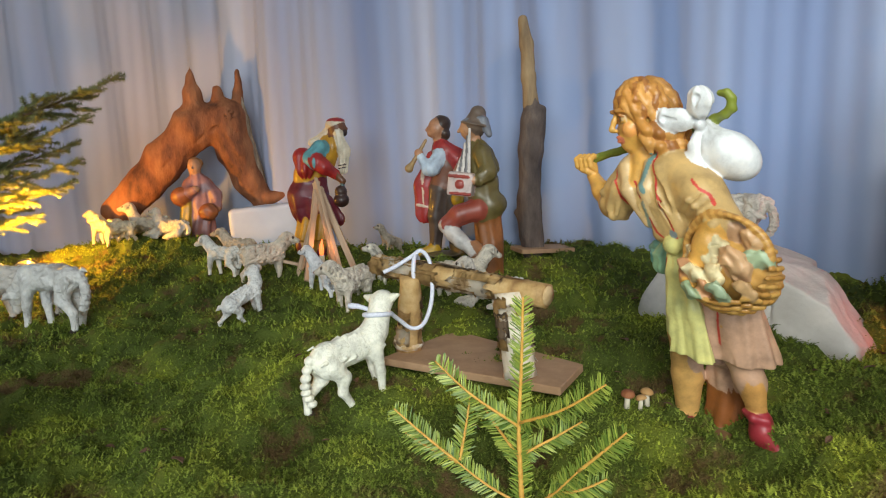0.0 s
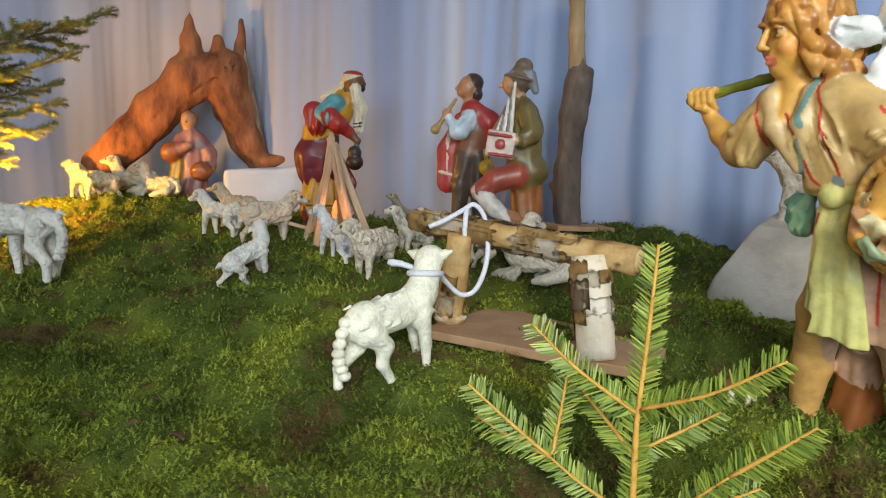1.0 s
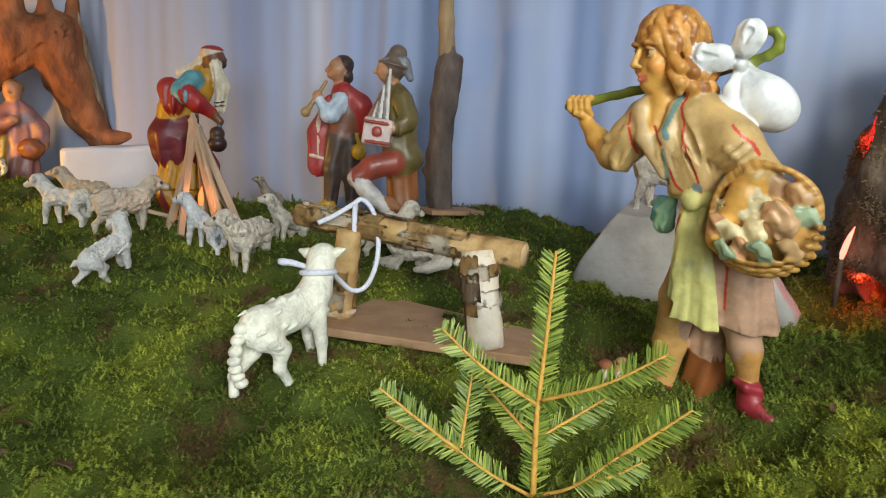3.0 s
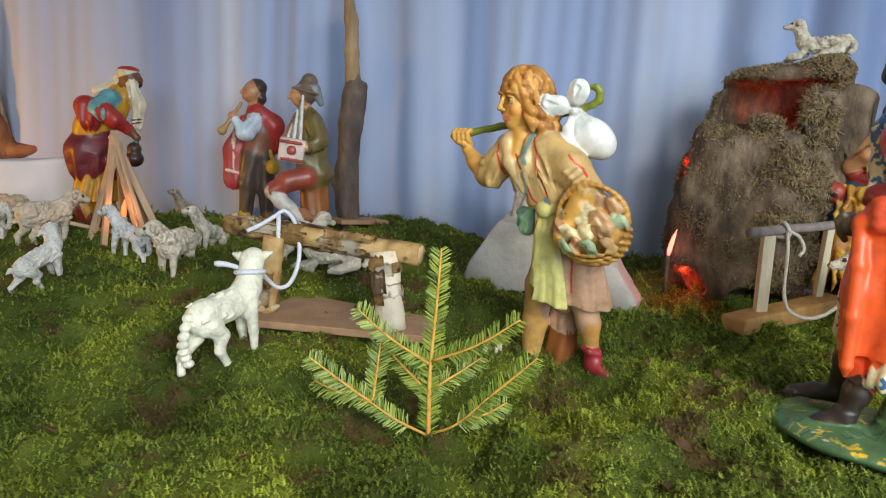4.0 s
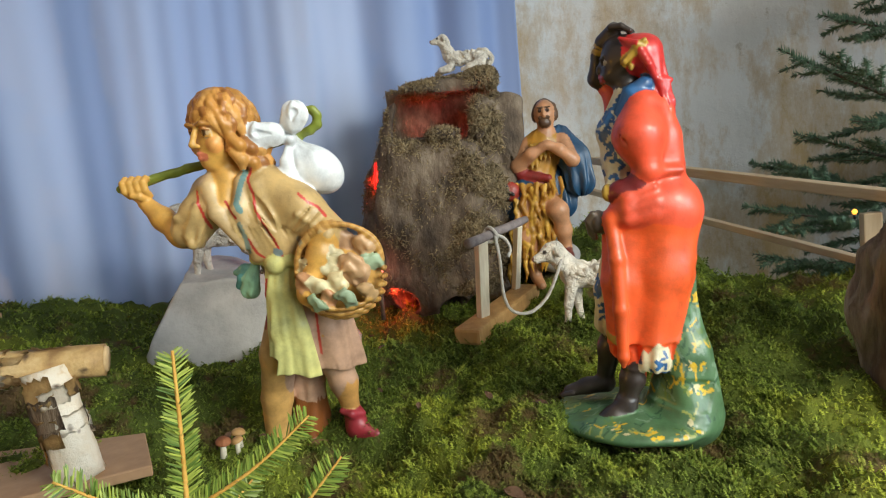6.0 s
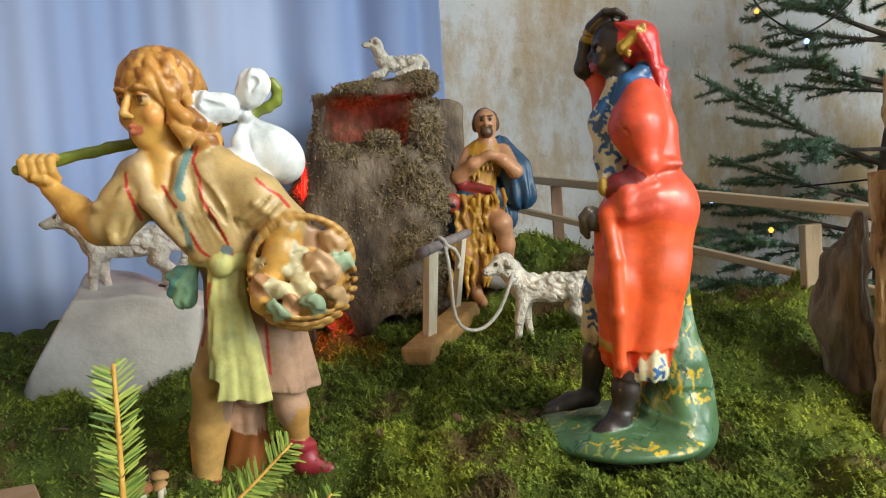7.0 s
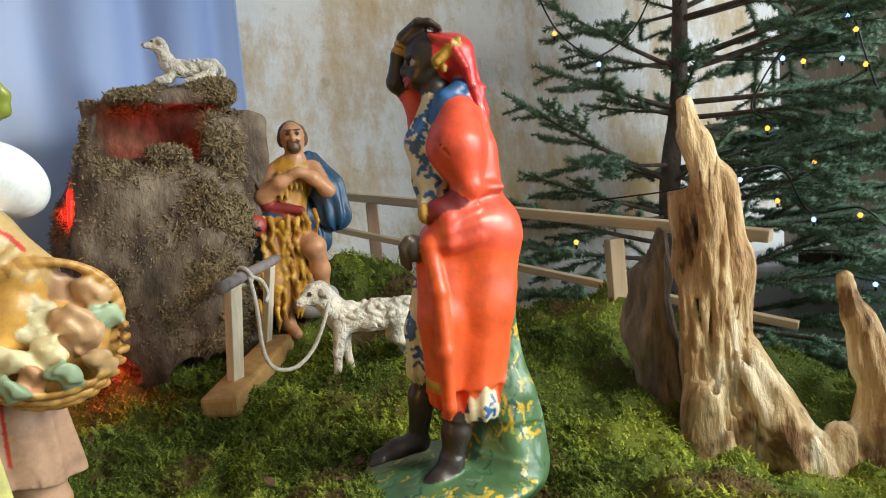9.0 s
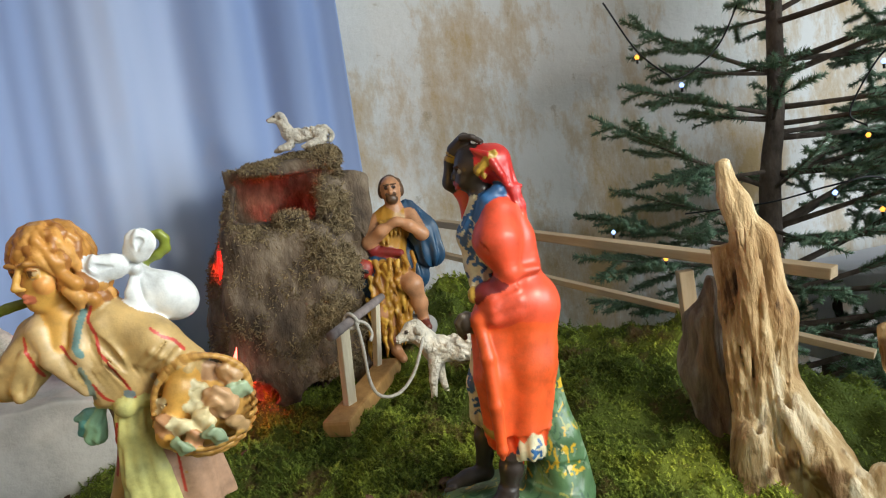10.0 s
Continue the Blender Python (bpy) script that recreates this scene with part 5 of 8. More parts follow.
def seated_shepherd():
    FUR, BLUE, FLESH, DKH = rgb(184, 134, 48), rgb(28, 70, 104), rgb(196, 142, 104), rgb(92, 66, 46)
    s = Sculpt(0.009)
    s.ball((-0.020, 0.05, 0.070), (0.055, 0.05, 0.075), rgb(96, 84, 74), rough=(0.006, 40))
    # legs
    s.path([(-0.020, 0.0, 0.186), (0.016, -0.050, 0.162)], [0.028, 0.0205], FLESH)
    s.path([(0.018, -0.052, 0.162), (0.024, -0.040, 0.120), (0.027, -0.030, 0.085)], [0.0175, 0.0160, 0.0100], FLESH)
    s.path([(0.026, -0.030, 0.078), (0.034, -0.048, 0.070)], [0.012, 0.009], rgb(110, 50, 40))
    s.path([(-0.040, -0.020, 0.170), (-0.050, -0.035, 0.110), (-0.040, -0.020, 0.035)], [0.026, 0.021, 0.012], FLESH)
    s.path([(-0.038, -0.020, 0.022), (-0.026, -0.040, 0.010)], [0.012, 0.009], FLESH)
    # fur tunic with shaggy locks
    s.path([(-0.012, 0.0, 0.290), (-0.028, 0.0, 0.225), (-0.030, -0.012, 0.170)], [0.036, 0.034, 0.040], FUR, flat=0.8, fold=(0.002, 9))
    s.path([(-0.026, -0.012, 0.190), (-0.036, -0.022, 0.130), (-0.044, -0.022, 0.070)], [0.038, 0.034, 0.022], FUR, flat=0.8, fold=(0.006, 9), rough=(0.003, 110))
    for i in range(66):
        row, col = i // 9, i % 9
        kf = random.Random(i + 60)
        x = -0.070 + 0.0105 * col + kf.uniform(-0.006, 0.006) - 0.002 * row + (0.006 if row < 3 else 0)
        z = 0.214 - 0.0215 * row + kf.uniform(-0.012, 0.012)
        y = -0.040 - 0.010 * math.cos((col - 4) * 0.35)
        w = kf.uniform(-0.008, 0.008)
        s.path([(x, y + 0.006, z), (x + w, y - 0.003, z - 0.018), (x + w * 0.2, y - 0.002, z - 0.040)], [0.0045, 0.0042, 0.0010], (rgb(214, 168, 70), FUR, rgb(170, 118, 38))[i % 3], k=0.0022)
    for i in range(12):
        x, z = -0.030 + 0.009 * (i % 5), 0.292 - 0.016 * (i // 5)
        s.limb((x, -0.032, z), (x, -0.036, z - 0.014), 0.005, 0.002, rgb(178, 136, 56), k=0.003)
    # cloak
    s.path([(0.024, 0.010, 0.310), (0.050, 0.010, 0.262), (0.062, 0.006, 0.212)], [0.020, 0.028, 0.026], BLUE, flat=0.6, fold=(0.005, 7))
    s.path([(-0.014, 0.028, 0.300), (-0.006, 0.030, 0.220), (0.020, 0.020, 0.170)], [0.026, 0.034, 0.030], BLUE, flat=0.6, fold=(0.004, 7))
    s.path([(-0.040, -0.024, 0.225), (-0.066, -0.020, 0.190), (-0.090, -0.006, 0.135)], [0.016, 0.028, 0.020], BLUE, flat=0.6, fold=(0.005, 6))
    s.ball((-0.080, -0.042, 0.206), (0.021, 0.013, 0.020), rgb(158, 58, 46), k=0.004)
    s.limb((-0.092, -0.055, 0.214), (-0.068, -0.055, 0.198), 0.0025, 0.0025, rgb(30, 26, 28), k=0.002, over=0.001)
    s.limb((-0.080, -0.055, 0.190), (-0.082, -0.055, 0.220), 0.0025, 0.0025, rgb(30, 26, 28), k=0.002, over=0.001)
    s.limb((-0.056, -0.026, 0.236), (0.0, -0.034, 0.226), 0.008, 0.008, rgb(140, 44, 44), k=0.003, over=0.002)
    # arms folded to the breast
    s.path([(-0.040, -0.004, 0.294), (-0.058, -0.024, 0.256)], [0.0165, 0.0145], FLESH)
    s.path([(-0.060, -0.026, 0.254), (-0.030, -0.046, 0.276), (0.0, -0.048, 0.290)], [0.0135, 0.0108, 0.0080], FLESH)
    s.path([(0.028, -0.002, 0.296), (0.048, -0.026, 0.258)], [0.0150, 0.0130], FLESH)
    s.path([(0.050, -0.028, 0.258), (0.026, -0.046, 0.280), (0.004, -0.050, 0.292)], [0.0125, 0.0105, 0.0080], FLESH)
    s.ball((0.002, -0.050, 0.290), (0.018, 0.009, 0.008), FLESH, k=0.004)
    # neck, head, hair, beard
    s.limb((-0.002, -0.006, 0.305), (0.0, -0.008, 0.335), 0.017, 0.014, FLESH)
    s.ball((-0.002, -0.010, 0.354), (0.020, 0.021, 0.027), FLESH)
    s.ball((-0.003, 0.006, 0.366), (0.023, 0.021, 0.018), DKH, k=0.004, rough=(0.002, 160))
    s.ball((-0.022, -0.002, 0.352), (0.007, 0.012, 0.014), DKH, k=0.004)
    s.ball((0.018, -0.002, 0.352), (0.007, 0.012, 0.014), DKH, k=0.004)
    s.ball((-0.001, -0.025, 0.335), (0.012, 0.009, 0.010), DKH, k=0.004, rough=(0.001, 200))
    s.limb((-0.010, -0.030, 0.345), (0.008, -0.030, 0.345), 0.003, 0.003, DKH, k=0.002)
    s.limb((-0.001, -0.030, 0.360), (-0.001, -0.034, 0.350), 0.003, 0.004, FLESH, k=0.003)
    for x in (-0.009, 0.007):
        s.ball((x, -0.030, 0.359), (0.004, 0.003, 0.002), rgb(60, 42, 34), k=0.002, over=0.001)
        s.limb((x - 0.005, -0.030, 0.365), (x + 0.005, -0.030, 0.365), 0.0016, 0.0016, DKH, k=0.002)
    return statue("figurine", s, 0.0022, (0.98, 0.64, 0.2), -72.6, M_STATUE, "plaster figurine of a seated shepherd in golden fur, blue cloak", "figurine", "nativity figures")


def camel_driver():
    """Stooping figure in yellow, turquoise and crimson, pouring from a jug."""
    YEL, CRIM, TQ, RED, FL, WH = rgb(190, 140, 36), rgb(108, 30, 42), rgb(96, 158, 168), rgb(160, 38, 36), rgb(112, 70, 44), rgb(216, 204, 180)
    s = Sculpt(0.010)
    s.limb((-0.100, 0, 0.150), (-0.104, 0, 0.050), 0.044, 0.058, YEL, flat=0.8, fold=(0.007, 10))
    s.ball((-0.10, 0, 0.01), (0.12, 0.1, 0.038), None, cut=True, box=True, edge=0.1)
    s.path([(-0.135, 0, 0.03), (-0.120, 0, 0.0)], [0.030, 0.032], CRIM, fold=(0.003, 6))
    s.path([(-0.080, 0, 0.03), (-0.078, -0.01, 0.0)], [0.026, 0.028], CRIM, fold=(0.003, 6))
    s.path([(-0.100, 0, 0.230), (-0.112, 0, 0.185), (-0.112, 0, 0.150)], [0.048, 0.062, 0.056], CRIM, flat=0.85, fold=(0.004, 7))
    s.limb((-0.060, -0.02, 0.160), (-0.020, -0.02, 0.110), 0.030, 0.020, CRIM, fold=(0.004, 5))
    s.path([(-0.110, -0.01, 0.250), (-0.060, -0.005, 0.300), (-0.035, 0, 0.335)], [0.042, 0.042, 0.034], YEL, flat=0.85, fold=(0.002, 8))
    s.path([(-0.116, -0.03, 0.305), (-0.108, -0.04, 0.268)], [0.030, 0.026], RED, fold=(0.003, 6))
    s.path([(-0.060, -0.03, 0.330), (-0.084, -0.05, 0.300), (-0.074, -0.06, 0.288)], [0.026, 0.024, 0.020], TQ, fold=(0.003, 6))
    s.path([(-0.072, -0.055, 0.292), (-0.046, -0.06, 0.272), (-0.016, -0.05, 0.250)], [0.026, 0.022, 0.014], RED, fold=(0.002, 6))
    s.path([(-0.014, -0.05, 0.248), (0.006, -0.05, 0.228)], [0.012, 0.010], FL)
    s.path([(0.004, -0.05, 0.230), (0.004, -0.05, 0.200)], [0.008, 0.005], rgb(90, 110, 110), k=0.003)
    s.ball((-0.002, -0.05, 0.170), (0.024, 0.022, 0.022), rgb(58, 34, 32), k=0.003)
    s.limb((-0.002, -0.05, 0.185), (-0.002, -0.05, 0.196), 0.017, 0.019, rgb(70, 50, 44), k=0.003)
    s.limb((-0.030, 0, 0.345), (-0.020, -0.002, 0.372), 0.018, 0.016, FL)
    s.ball((-0.008, -0.004, 0.392), (0.027, 0.024, 0.026), FL)
    s.ball((0.010, -0.006, 0.376), (0.013, 0.013, 0.012), rgb(60, 40, 32), k=0.006)
    s.limb((0.016, -0.006, 0.395), (0.020, -0.006, 0.387), 0.004, 0.005, FL, k=0.003)
    s.ball((-0.014, 0, 0.404), (0.030, 0.028, 0.020), WH, k=0.004)
    s.ball((-0.012, 0, 0.412), (0.028, 0.026, 0.010), RED, k=0.003, over=0.001)
    s.path([(-0.030, 0.010, 0.395), (-0.055, 0.012, 0.365), (-0.092, 0.012, 0.350)], [0.014, 0.014, 0.012], WH, fold=(0.002, 5))
    s.path([(-0.004, -0.022, 0.378), (0.012, -0.024, 0.320), (0.006, -0.024, 0.262)], [0.010, 0.017, 0.013], WH, flat=0.7, fold=(0.003, 6))
    for z in (0.275, 0.266):
        s.limb((-0.008, -0.038, z), (0.018, -0.038, z + 0.004), 0.002, 0.002, rgb(70, 50, 50), k=0.002, over=0.001)
    return statue("figurine", s, 0.0024, (-0.30, 1.92, 0.222), -0.3, M_STATUE, "plaster figurine in yellow, turquoise and crimson robes pouring a jug", "figurine", "nativity figures")


def flute_player():
    RED, SHIRT, TRO, FL, HR, YEL = rgb(164, 48, 48), rgb(190, 206, 222), rgb(78, 66, 60), rgb(176, 128, 96), rgb(62, 46, 38), rgb(196, 158, 40)
    s = Sculpt(0.009)
    s.ball((0.0, 0, -0.012), (0.075, 0.045, 0.010), rgb(96, 84, 56))
    s.path([(0.000, 0, 0.175), (-0.012, 0, 0.100), (-0.017, 0, 0.018)], [0.030, 0.024, 0.017], TRO, fold=(0.002, 5))
    s.path([(0.030, 0.004, 0.175), (0.036, 0.004, 0.090), (0.040, 0.004, 0.018)], [0.030, 0.024, 0.017], TRO, fold=(0.002, 5))
    s.path([(-0.020, -0.005, 0.008), (-0.062, -0.018, -0.006)], [0.016, 0.011], YEL)
    s.path([(0.040, 0, 0.008), (0.058, -0.02, -0.004)], [0.016, 0.011], rgb(120, 92, 46))
    s.path([(0.012, 0, 0.195), (0.026, 0, 0.245), (0.012, 0, 0.290)], [0.036, 0.038, 0.030], rgb(120, 78, 60), flat=0.8)
    s.path([(0.016, -0.012, 0.292), (0.056, -0.010, 0.262), (0.066, 0.0, 0.205)], [0.026, 0.030, 0.020], RED, flat=0.8, fold=(0.003, 6))
    s.path([(-0.020, 0.018, 0.275), (-0.046, 0.018, 0.190), (-0.050, 0.018, 0.110)], [0.016, 0.030, 0.030], RED, flat=0.4, fold=(0.003, 6))
    s.limb((-0.050, 0.010, 0.245), (-0.050, 0.010, 0.125), 0.002, 0.002, rgb(210, 190, 170), k=0.002, over=0.002)
    s.limb((-0.072, 0.008, 0.135), (-0.024, 0.008, 0.125), 0.002, 0.002, rgb(210, 190, 170), k=0.002, over=0.002)
    s.path([(0.010, -0.020, 0.278), (-0.012, -0.040, 0.240), (-0.022, -0.044, 0.238)], [0.020, 0.021, 0.019], SHIRT, fold=(0.002, 6))
    s.path([(-0.022, -0.044, 0.240), (-0.042, -0.044, 0.272)], [0.016, 0.012], SHIRT)
    s.ball((-0.048, -0.044, 0.284), (0.012, 0.011, 0.012), FL)
    s.limb((-0.026, -0.040, 0.318), (-0.066, -0.052, 0.254), 0.0042, 0.0065, rgb(158, 128, 84), k=0.002)
    s.limb((-0.065, -0.052, 0.256), (-0.075, -0.054, 0.242), 0.0065, 0.0125, rgb(170, 140, 92), k=0.002)
    s.limb((0.006, 0, 0.300), (0.004, -0.002, 0.328), 0.015, 0.014, FL)
    s.ball((0.002, -0.006, 0.352), (0.026, 0.024, 0.030), FL)
    s.ball((-0.016, -0.010, 0.338), (0.011, 0.012, 0.010), FL)
    s.limb((-0.024, -0.010, 0.356), (-0.029, -0.010, 0.348), 0.003, 0.004, FL, k=0.003)
    s.ball((0.014, 0.002, 0.362), (0.026, 0.027, 0.028), HR, k=0.004, rough=(0.002, 120))
    s.ball((0.024, -0.004, 0.336), (0.015, 0.020, 0.018), HR, k=0.004, rough=(0.002, 120))
    s.ball((-0.008, -0.020, 0.356), (0.004, 0.003, 0.002), rgb(50, 36, 30), k=0.002, over=0.001)
    s.ball((0.056, -0.028, 0.148), (0.019, 0.018, 0.021), YEL, k=0.003)
    s.limb((0.056, -0.024, 0.168), (0.050, -0.016, 0.190), 0.006, 0.004, YEL, k=0.003)
    return statue("figurine", s, 0.0023, (0.0, 1.77, 0.237), -9.7, M_STATUE, "plaster figurine of a standing boy in red cape, playing pipe", "figurine", "nativity figures")


def seated_piper():
    OLV, RED, FL, HAT, WH = rgb(104, 92, 52), rgb(158, 66, 56), rgb(186, 140, 104), rgb(108, 92, 80), rgb(206, 200, 194)
    s = Sculpt(0.009)
    s.limb((0.018, 0.01, -0.01), (0.018, 0.01, 0.120), 0.036, 0.034, rgb(142, 88, 46), rough=(0.003, 60), fold=(0.002, 7))
    s.path([(0.010, 0.0, 0.150), (0.010, 0, 0.215), (-0.002, 0, 0.290)], [0.040, 0.036, 0.030], OLV, flat=0.9, fold=(0.002, 7))
    s.ball((0.030, 0.004, 0.160), (0.036, 0.036, 0.032), OLV)
    s.path([(0.020, 0.0, 0.285), (0.034, 0.004, 0.255), (0.044, 0.004, 0.245)], [0.018, 0.014, 0.006], OLV)
    s.path([(0.0, -0.02, 0.150), (-0.046, -0.03, 0.138), (-0.080, -0.03, 0.114)], [0.028, 0.024, 0.0195], rgb(150, 70, 56), fold=(0.002, 5))
    s.path([(-0.078, -0.032, 0.110), (-0.046, -0.037, 0.076), (-0.012, -0.042, 0.044)], [0.020, 0.0185, 0.014], rgb(196, 192, 190), rough=(0.0028, 120))
    s.path([(-0.010, -0.043, 0.040), (0.012, -0.056, 0.026)], [0.013, 0.009], rgb(130, 90, 60))
    s.path([(-0.008, -0.04, 0.062), (0.014, -0.055, 0.050)], [0.014, 0.010], rgb(150, 104, 72))
    s.path([(0.014, -0.02, 0.285), (0.030, -0.034, 0.240), (0.008, -0.052, 0.222)], [0.022, 0.020, 0.015], OLV, fold=(0.002, 5))
    s.ball((-0.006, -0.062, 0.222), (0.013, 0.010, 0.010), FL)
    s.path([(-0.020, 0.0, 0.285), (-0.044, -0.02, 0.240)], [0.020, 0.018], rgb(150, 110, 92))
    s.ball((-0.034, -0.052, 0.214), (0.030, 0.020, 0.028), rgb(196, 178, 172), box=True, edge=0.12, k=0.002, turn=(0, 8, 0))
    s.limb((-0.060, -0.074, 0.236), (-0.012, -0.074, 0.230), 0.0022, 0.0022, RED, k=0.002, over=0.002)
    s.limb((-0.056, -0.074, 0.194), (-0.008, -0.074, 0.188), 0.0022, 0.0022, RED, k=0.002, over=0.002)
    s.ball((-0.034, -0.073, 0.214), (0.010, 0.003, 0.010), RED, k=0.002, over=0.001)
    for i in range(5):
        s.limb((-0.046 + 0.008 * i, -0.050, 0.240), (-0.034 + 0.006 * i, -0.046, 0.275 + 0.017 * i), 0.0036, 0.0034, WH if i % 2 == 0 else rgb(98, 96, 98), k=0.0008)
    s.limb((-0.006, 0, 0.300), (-0.010, 0, 0.328), 0.015, 0.014, FL)
    s.ball((-0.020, -0.004, 0.346), (0.023, 0.022, 0.027), FL)
    s.limb((-0.042, -0.006, 0.348), (-0.047, -0.006, 0.341), 0.003, 0.004, FL, k=0.003)
    s.ball((-0.004, 0.006, 0.346), (0.020, 0.022, 0.024), rgb(74, 54, 42), k=0.004, rough=(0.002, 120))
    s.limb((-0.004, 0, 0.358), (0.002, 0, 0.382), 0.030, 0.020, HAT, k=0.004, rough=(0.001, 80))
    s.ball((-0.004, 0, 0.356), (0.038, 0.036, 0.006), HAT, k=0.004, turn=(0, 14, 0))
    s.limb((0.018, -0.012, 0.362), (0.030, -0.010, 0.330), 0.013, 0.008, rgb(120, 124, 134), k=0.004)
    s.limb((-0.028, -0.018, 0.366), (0.020, -0.020, 0.370), 0.004, 0.004, rgb(120, 124, 134), k=0.003, over=0.001)
    return statue("figurine", s, 0.0023, (0.10, 1.5, 0.222), -14.9, M_STATUE, "plaster figurine in olive coat and hat seated with organ pipes", "figurine", "nativity figures")


def basket_bearer():
    ROBE, BR, FL, YE = rgb(160, 112, 108), rgb(140, 82, 46), rgb(190, 140, 104), rgb(180, 150, 60)
    s = Sculpt(0.010)
    s.path([(0.004, 0, 0.195), (0.006, 0, 0.110), (0.000, 0, 0.010)], [0.034, 0.046, 0.056], ROBE, flat=0.8, fold=(0.005, 8))
    s.limb((-0.040, -0.02, 0.110), (-0.050, -0.02, 0.015), 0.020, 0.026, YE, fold=(0.004, 6))
    s.path([(0.030, 0, 0.185), (0.062, -0.01, 0.140), (0.066, -0.03, 0.100)], [0.026, 0.026, 0.020], ROBE, fold=(0.002, 5))
    s.ball((0.066, -0.036, 0.088), (0.014, 0.013, 0.014), FL)
    s.path([(-0.026, 0, 0.185), (-0.040, -0.03, 0.150), (-0.012, -0.05, 0.160)], [0.024, 0.022, 0.015], ROBE)
    s.ball((-0.004, -0.052, 0.166), (0.015, 0.012, 0.012), FL)
    s.ball((-0.060, -0.03, 0.140), (0.034, 0.026, 0.036), BR, rough=(0.002, 110))
    s.ball((0.034, -0.055, 0.078), (0.036, 0.026, 0.034), BR, k=0.004, rough=(0.002, 180))
    s.limb((0.0, 0, 0.205), (-0.002, -0.002, 0.228), 0.015, 0.014, FL)
    s.ball((-0.002, -0.006, 0.250), (0.025, 0.025, 0.031), FL)
    s.ball((0.002, 0.006, 0.262), (0.028, 0.026, 0.024), rgb(170, 120, 70), k=0.004, rough=(0.002, 120))
    s.limb((-0.010, -0.030, 0.252), (-0.012, -0.034, 0.244), 0.003, 0.004, FL, k=0.003)
    return statue("figurine", s, 0.0036, (-0.93, 2.36, 0.272), 20.1, M_STATUE, "painted plaster figurine in a dusty pink robe carrying brown baskets", "figurine", "nativity figures")


wanderer()
red_woman()
seated_shepherd()
camel_driver()
flute_player()
seated_piper()
basket_bearer()


# ---- sheep figurines ----
def sheep(at, turn, size, label, head=(0, 0), lying=False, grazing=False, white=(214, 208, 196), woolly=1.0, tail=True, face=None, gloss=False, seed=1, step=0.0025, slim=1.0, fat=0.92, pitch=0.0, squat=0.014):
    """Plaster sheep; heading along x. head: turn and lift of the head, in degrees."""
    W = rgb(*[min(246, v + 14) for v in white])
    FACE = rgb(*(face or white))
    HOOF = rgb(70, 56, 44)
    s = Sculpt(0.007)
    drop = 0.048 if lying else 0.0
    r = ((0.0012 if gloss else 0.0022) * woolly, 210)
    s.limb((-0.038, 0, 0.089 - drop), (0.034, 0, 0.089 - drop), 0.0225 * fat, 0.0245 * fat, W, flat=0.9, rough=r)
    s.ball((-0.044, 0, 0.091 - drop), (0.023, 0.0215 * fat, 0.0245 * fat), W, rough=r)
    s.ball((0.042, 0, 0.093 - drop), (0.021, 0.021 * fat, 0.027 * fat), W, rough=r)
    if gloss:
        for q in (-1, 1):
            s.ball((-0.042, 0.011 * q, 0.084), (0.020, 0.011, 0.023), W, k=0.005, turn=(0, -18, 0))
            s.ball((0.036, 0.012 * q, 0.084), (0.013, 0.010, 0.022), W, k=0.005)
    k = random.Random(seed)
    for i in range(int(95 * woolly)):
        # locks of fleece, laid backwards and down
        x, a = -0.062 + 0.116 * k.random(), k.uniform(-0.6, 3.74)
        rr = 0.0235 * fat
        p = (x, rr * 0.93 * math.cos(a), 0.090 - drop + rr * 1.04 * math.sin(a))
        w = 0.9 + 0.4 * k.random()
        if gloss:
            s.limb(p, (x - 0.010, p[1] * 1.0, p[2] - 0.002), 0.0022, 0.0012, W, k=0.003)
        else:
            s.limb(p, (x - 0.009 * w, p[1] * 1.06 + 0.002 * k.uniform(-1, 1), p[2] - 0.004 * w), 0.0042 * w, 0.0018, W, k=0.0018)
    yaw, lift = radians(head[0]), radians(head[1])
    if grazing:
        n0, n1 = Vector((0.056, 0, 0.094)), Vector((0.088, 0.0, 0.062))
        fwd = Vector((0.55 * math.cos(yaw), 0.55 * math.sin(yaw), -0.83))
    else:
        n0 = Vector((0.050, 0, 0.102 - drop))
        n1 = Vector((0.070 * math.cos(yaw * 0.35) + 0.002 - (0.008 if lying else 0), 0.020 * math.sin(yaw), (0.136 if gloss else 0.131) - drop * 0.72))
        fwd = Vector((math.cos(yaw) * math.cos(lift), math.sin(yaw) * math.cos(lift), math.sin(lift)))
    side = fwd.cross(Vector((0, 0, 1))).normalized()
    up = side.cross(fwd)
    if gloss:
        s.ball(n1 + fwd * 0.004 + up * 0.003, (0.0185, 0.0180, 0.0165), W)
    s.limb(n0, n1, 0.0225 if gloss or woolly > 1.2 else 0.0205, 0.0165, W, rough=r)
    if woolly > 1.2:
        # full breast of curls
        for i in range(26):
            a, f = k.uniform(-2.0, 2.0), k.random()
            c = n0.lerp(n1, f)
            rr = 0.0215 - 0.004 * f
            s.ball(c + Vector((rr * math.cos(a), rr * math.sin(a), k.uniform(-0.004, 0.004))), (0.0048, 0.0048, 0.0062), W if i % 3 else rgb(*[int(v * 0.86) for v in white]), k=0.0016)
    s.limb(n1, n1 + fwd * 0.010, 0.0155, 0.0140, W, rough=(0.0014 * woolly, 180))
    s.limb(n1 + fwd * 0.010, n1 + fwd * 0.033 - up * 0.008, 0.0122, 0.0076, FACE)
    s.ball(n1 + fwd * 0.003 + up * 0.010, (0.0125, 0.0125, 0.0085), W, rough=(0.0020, 200))
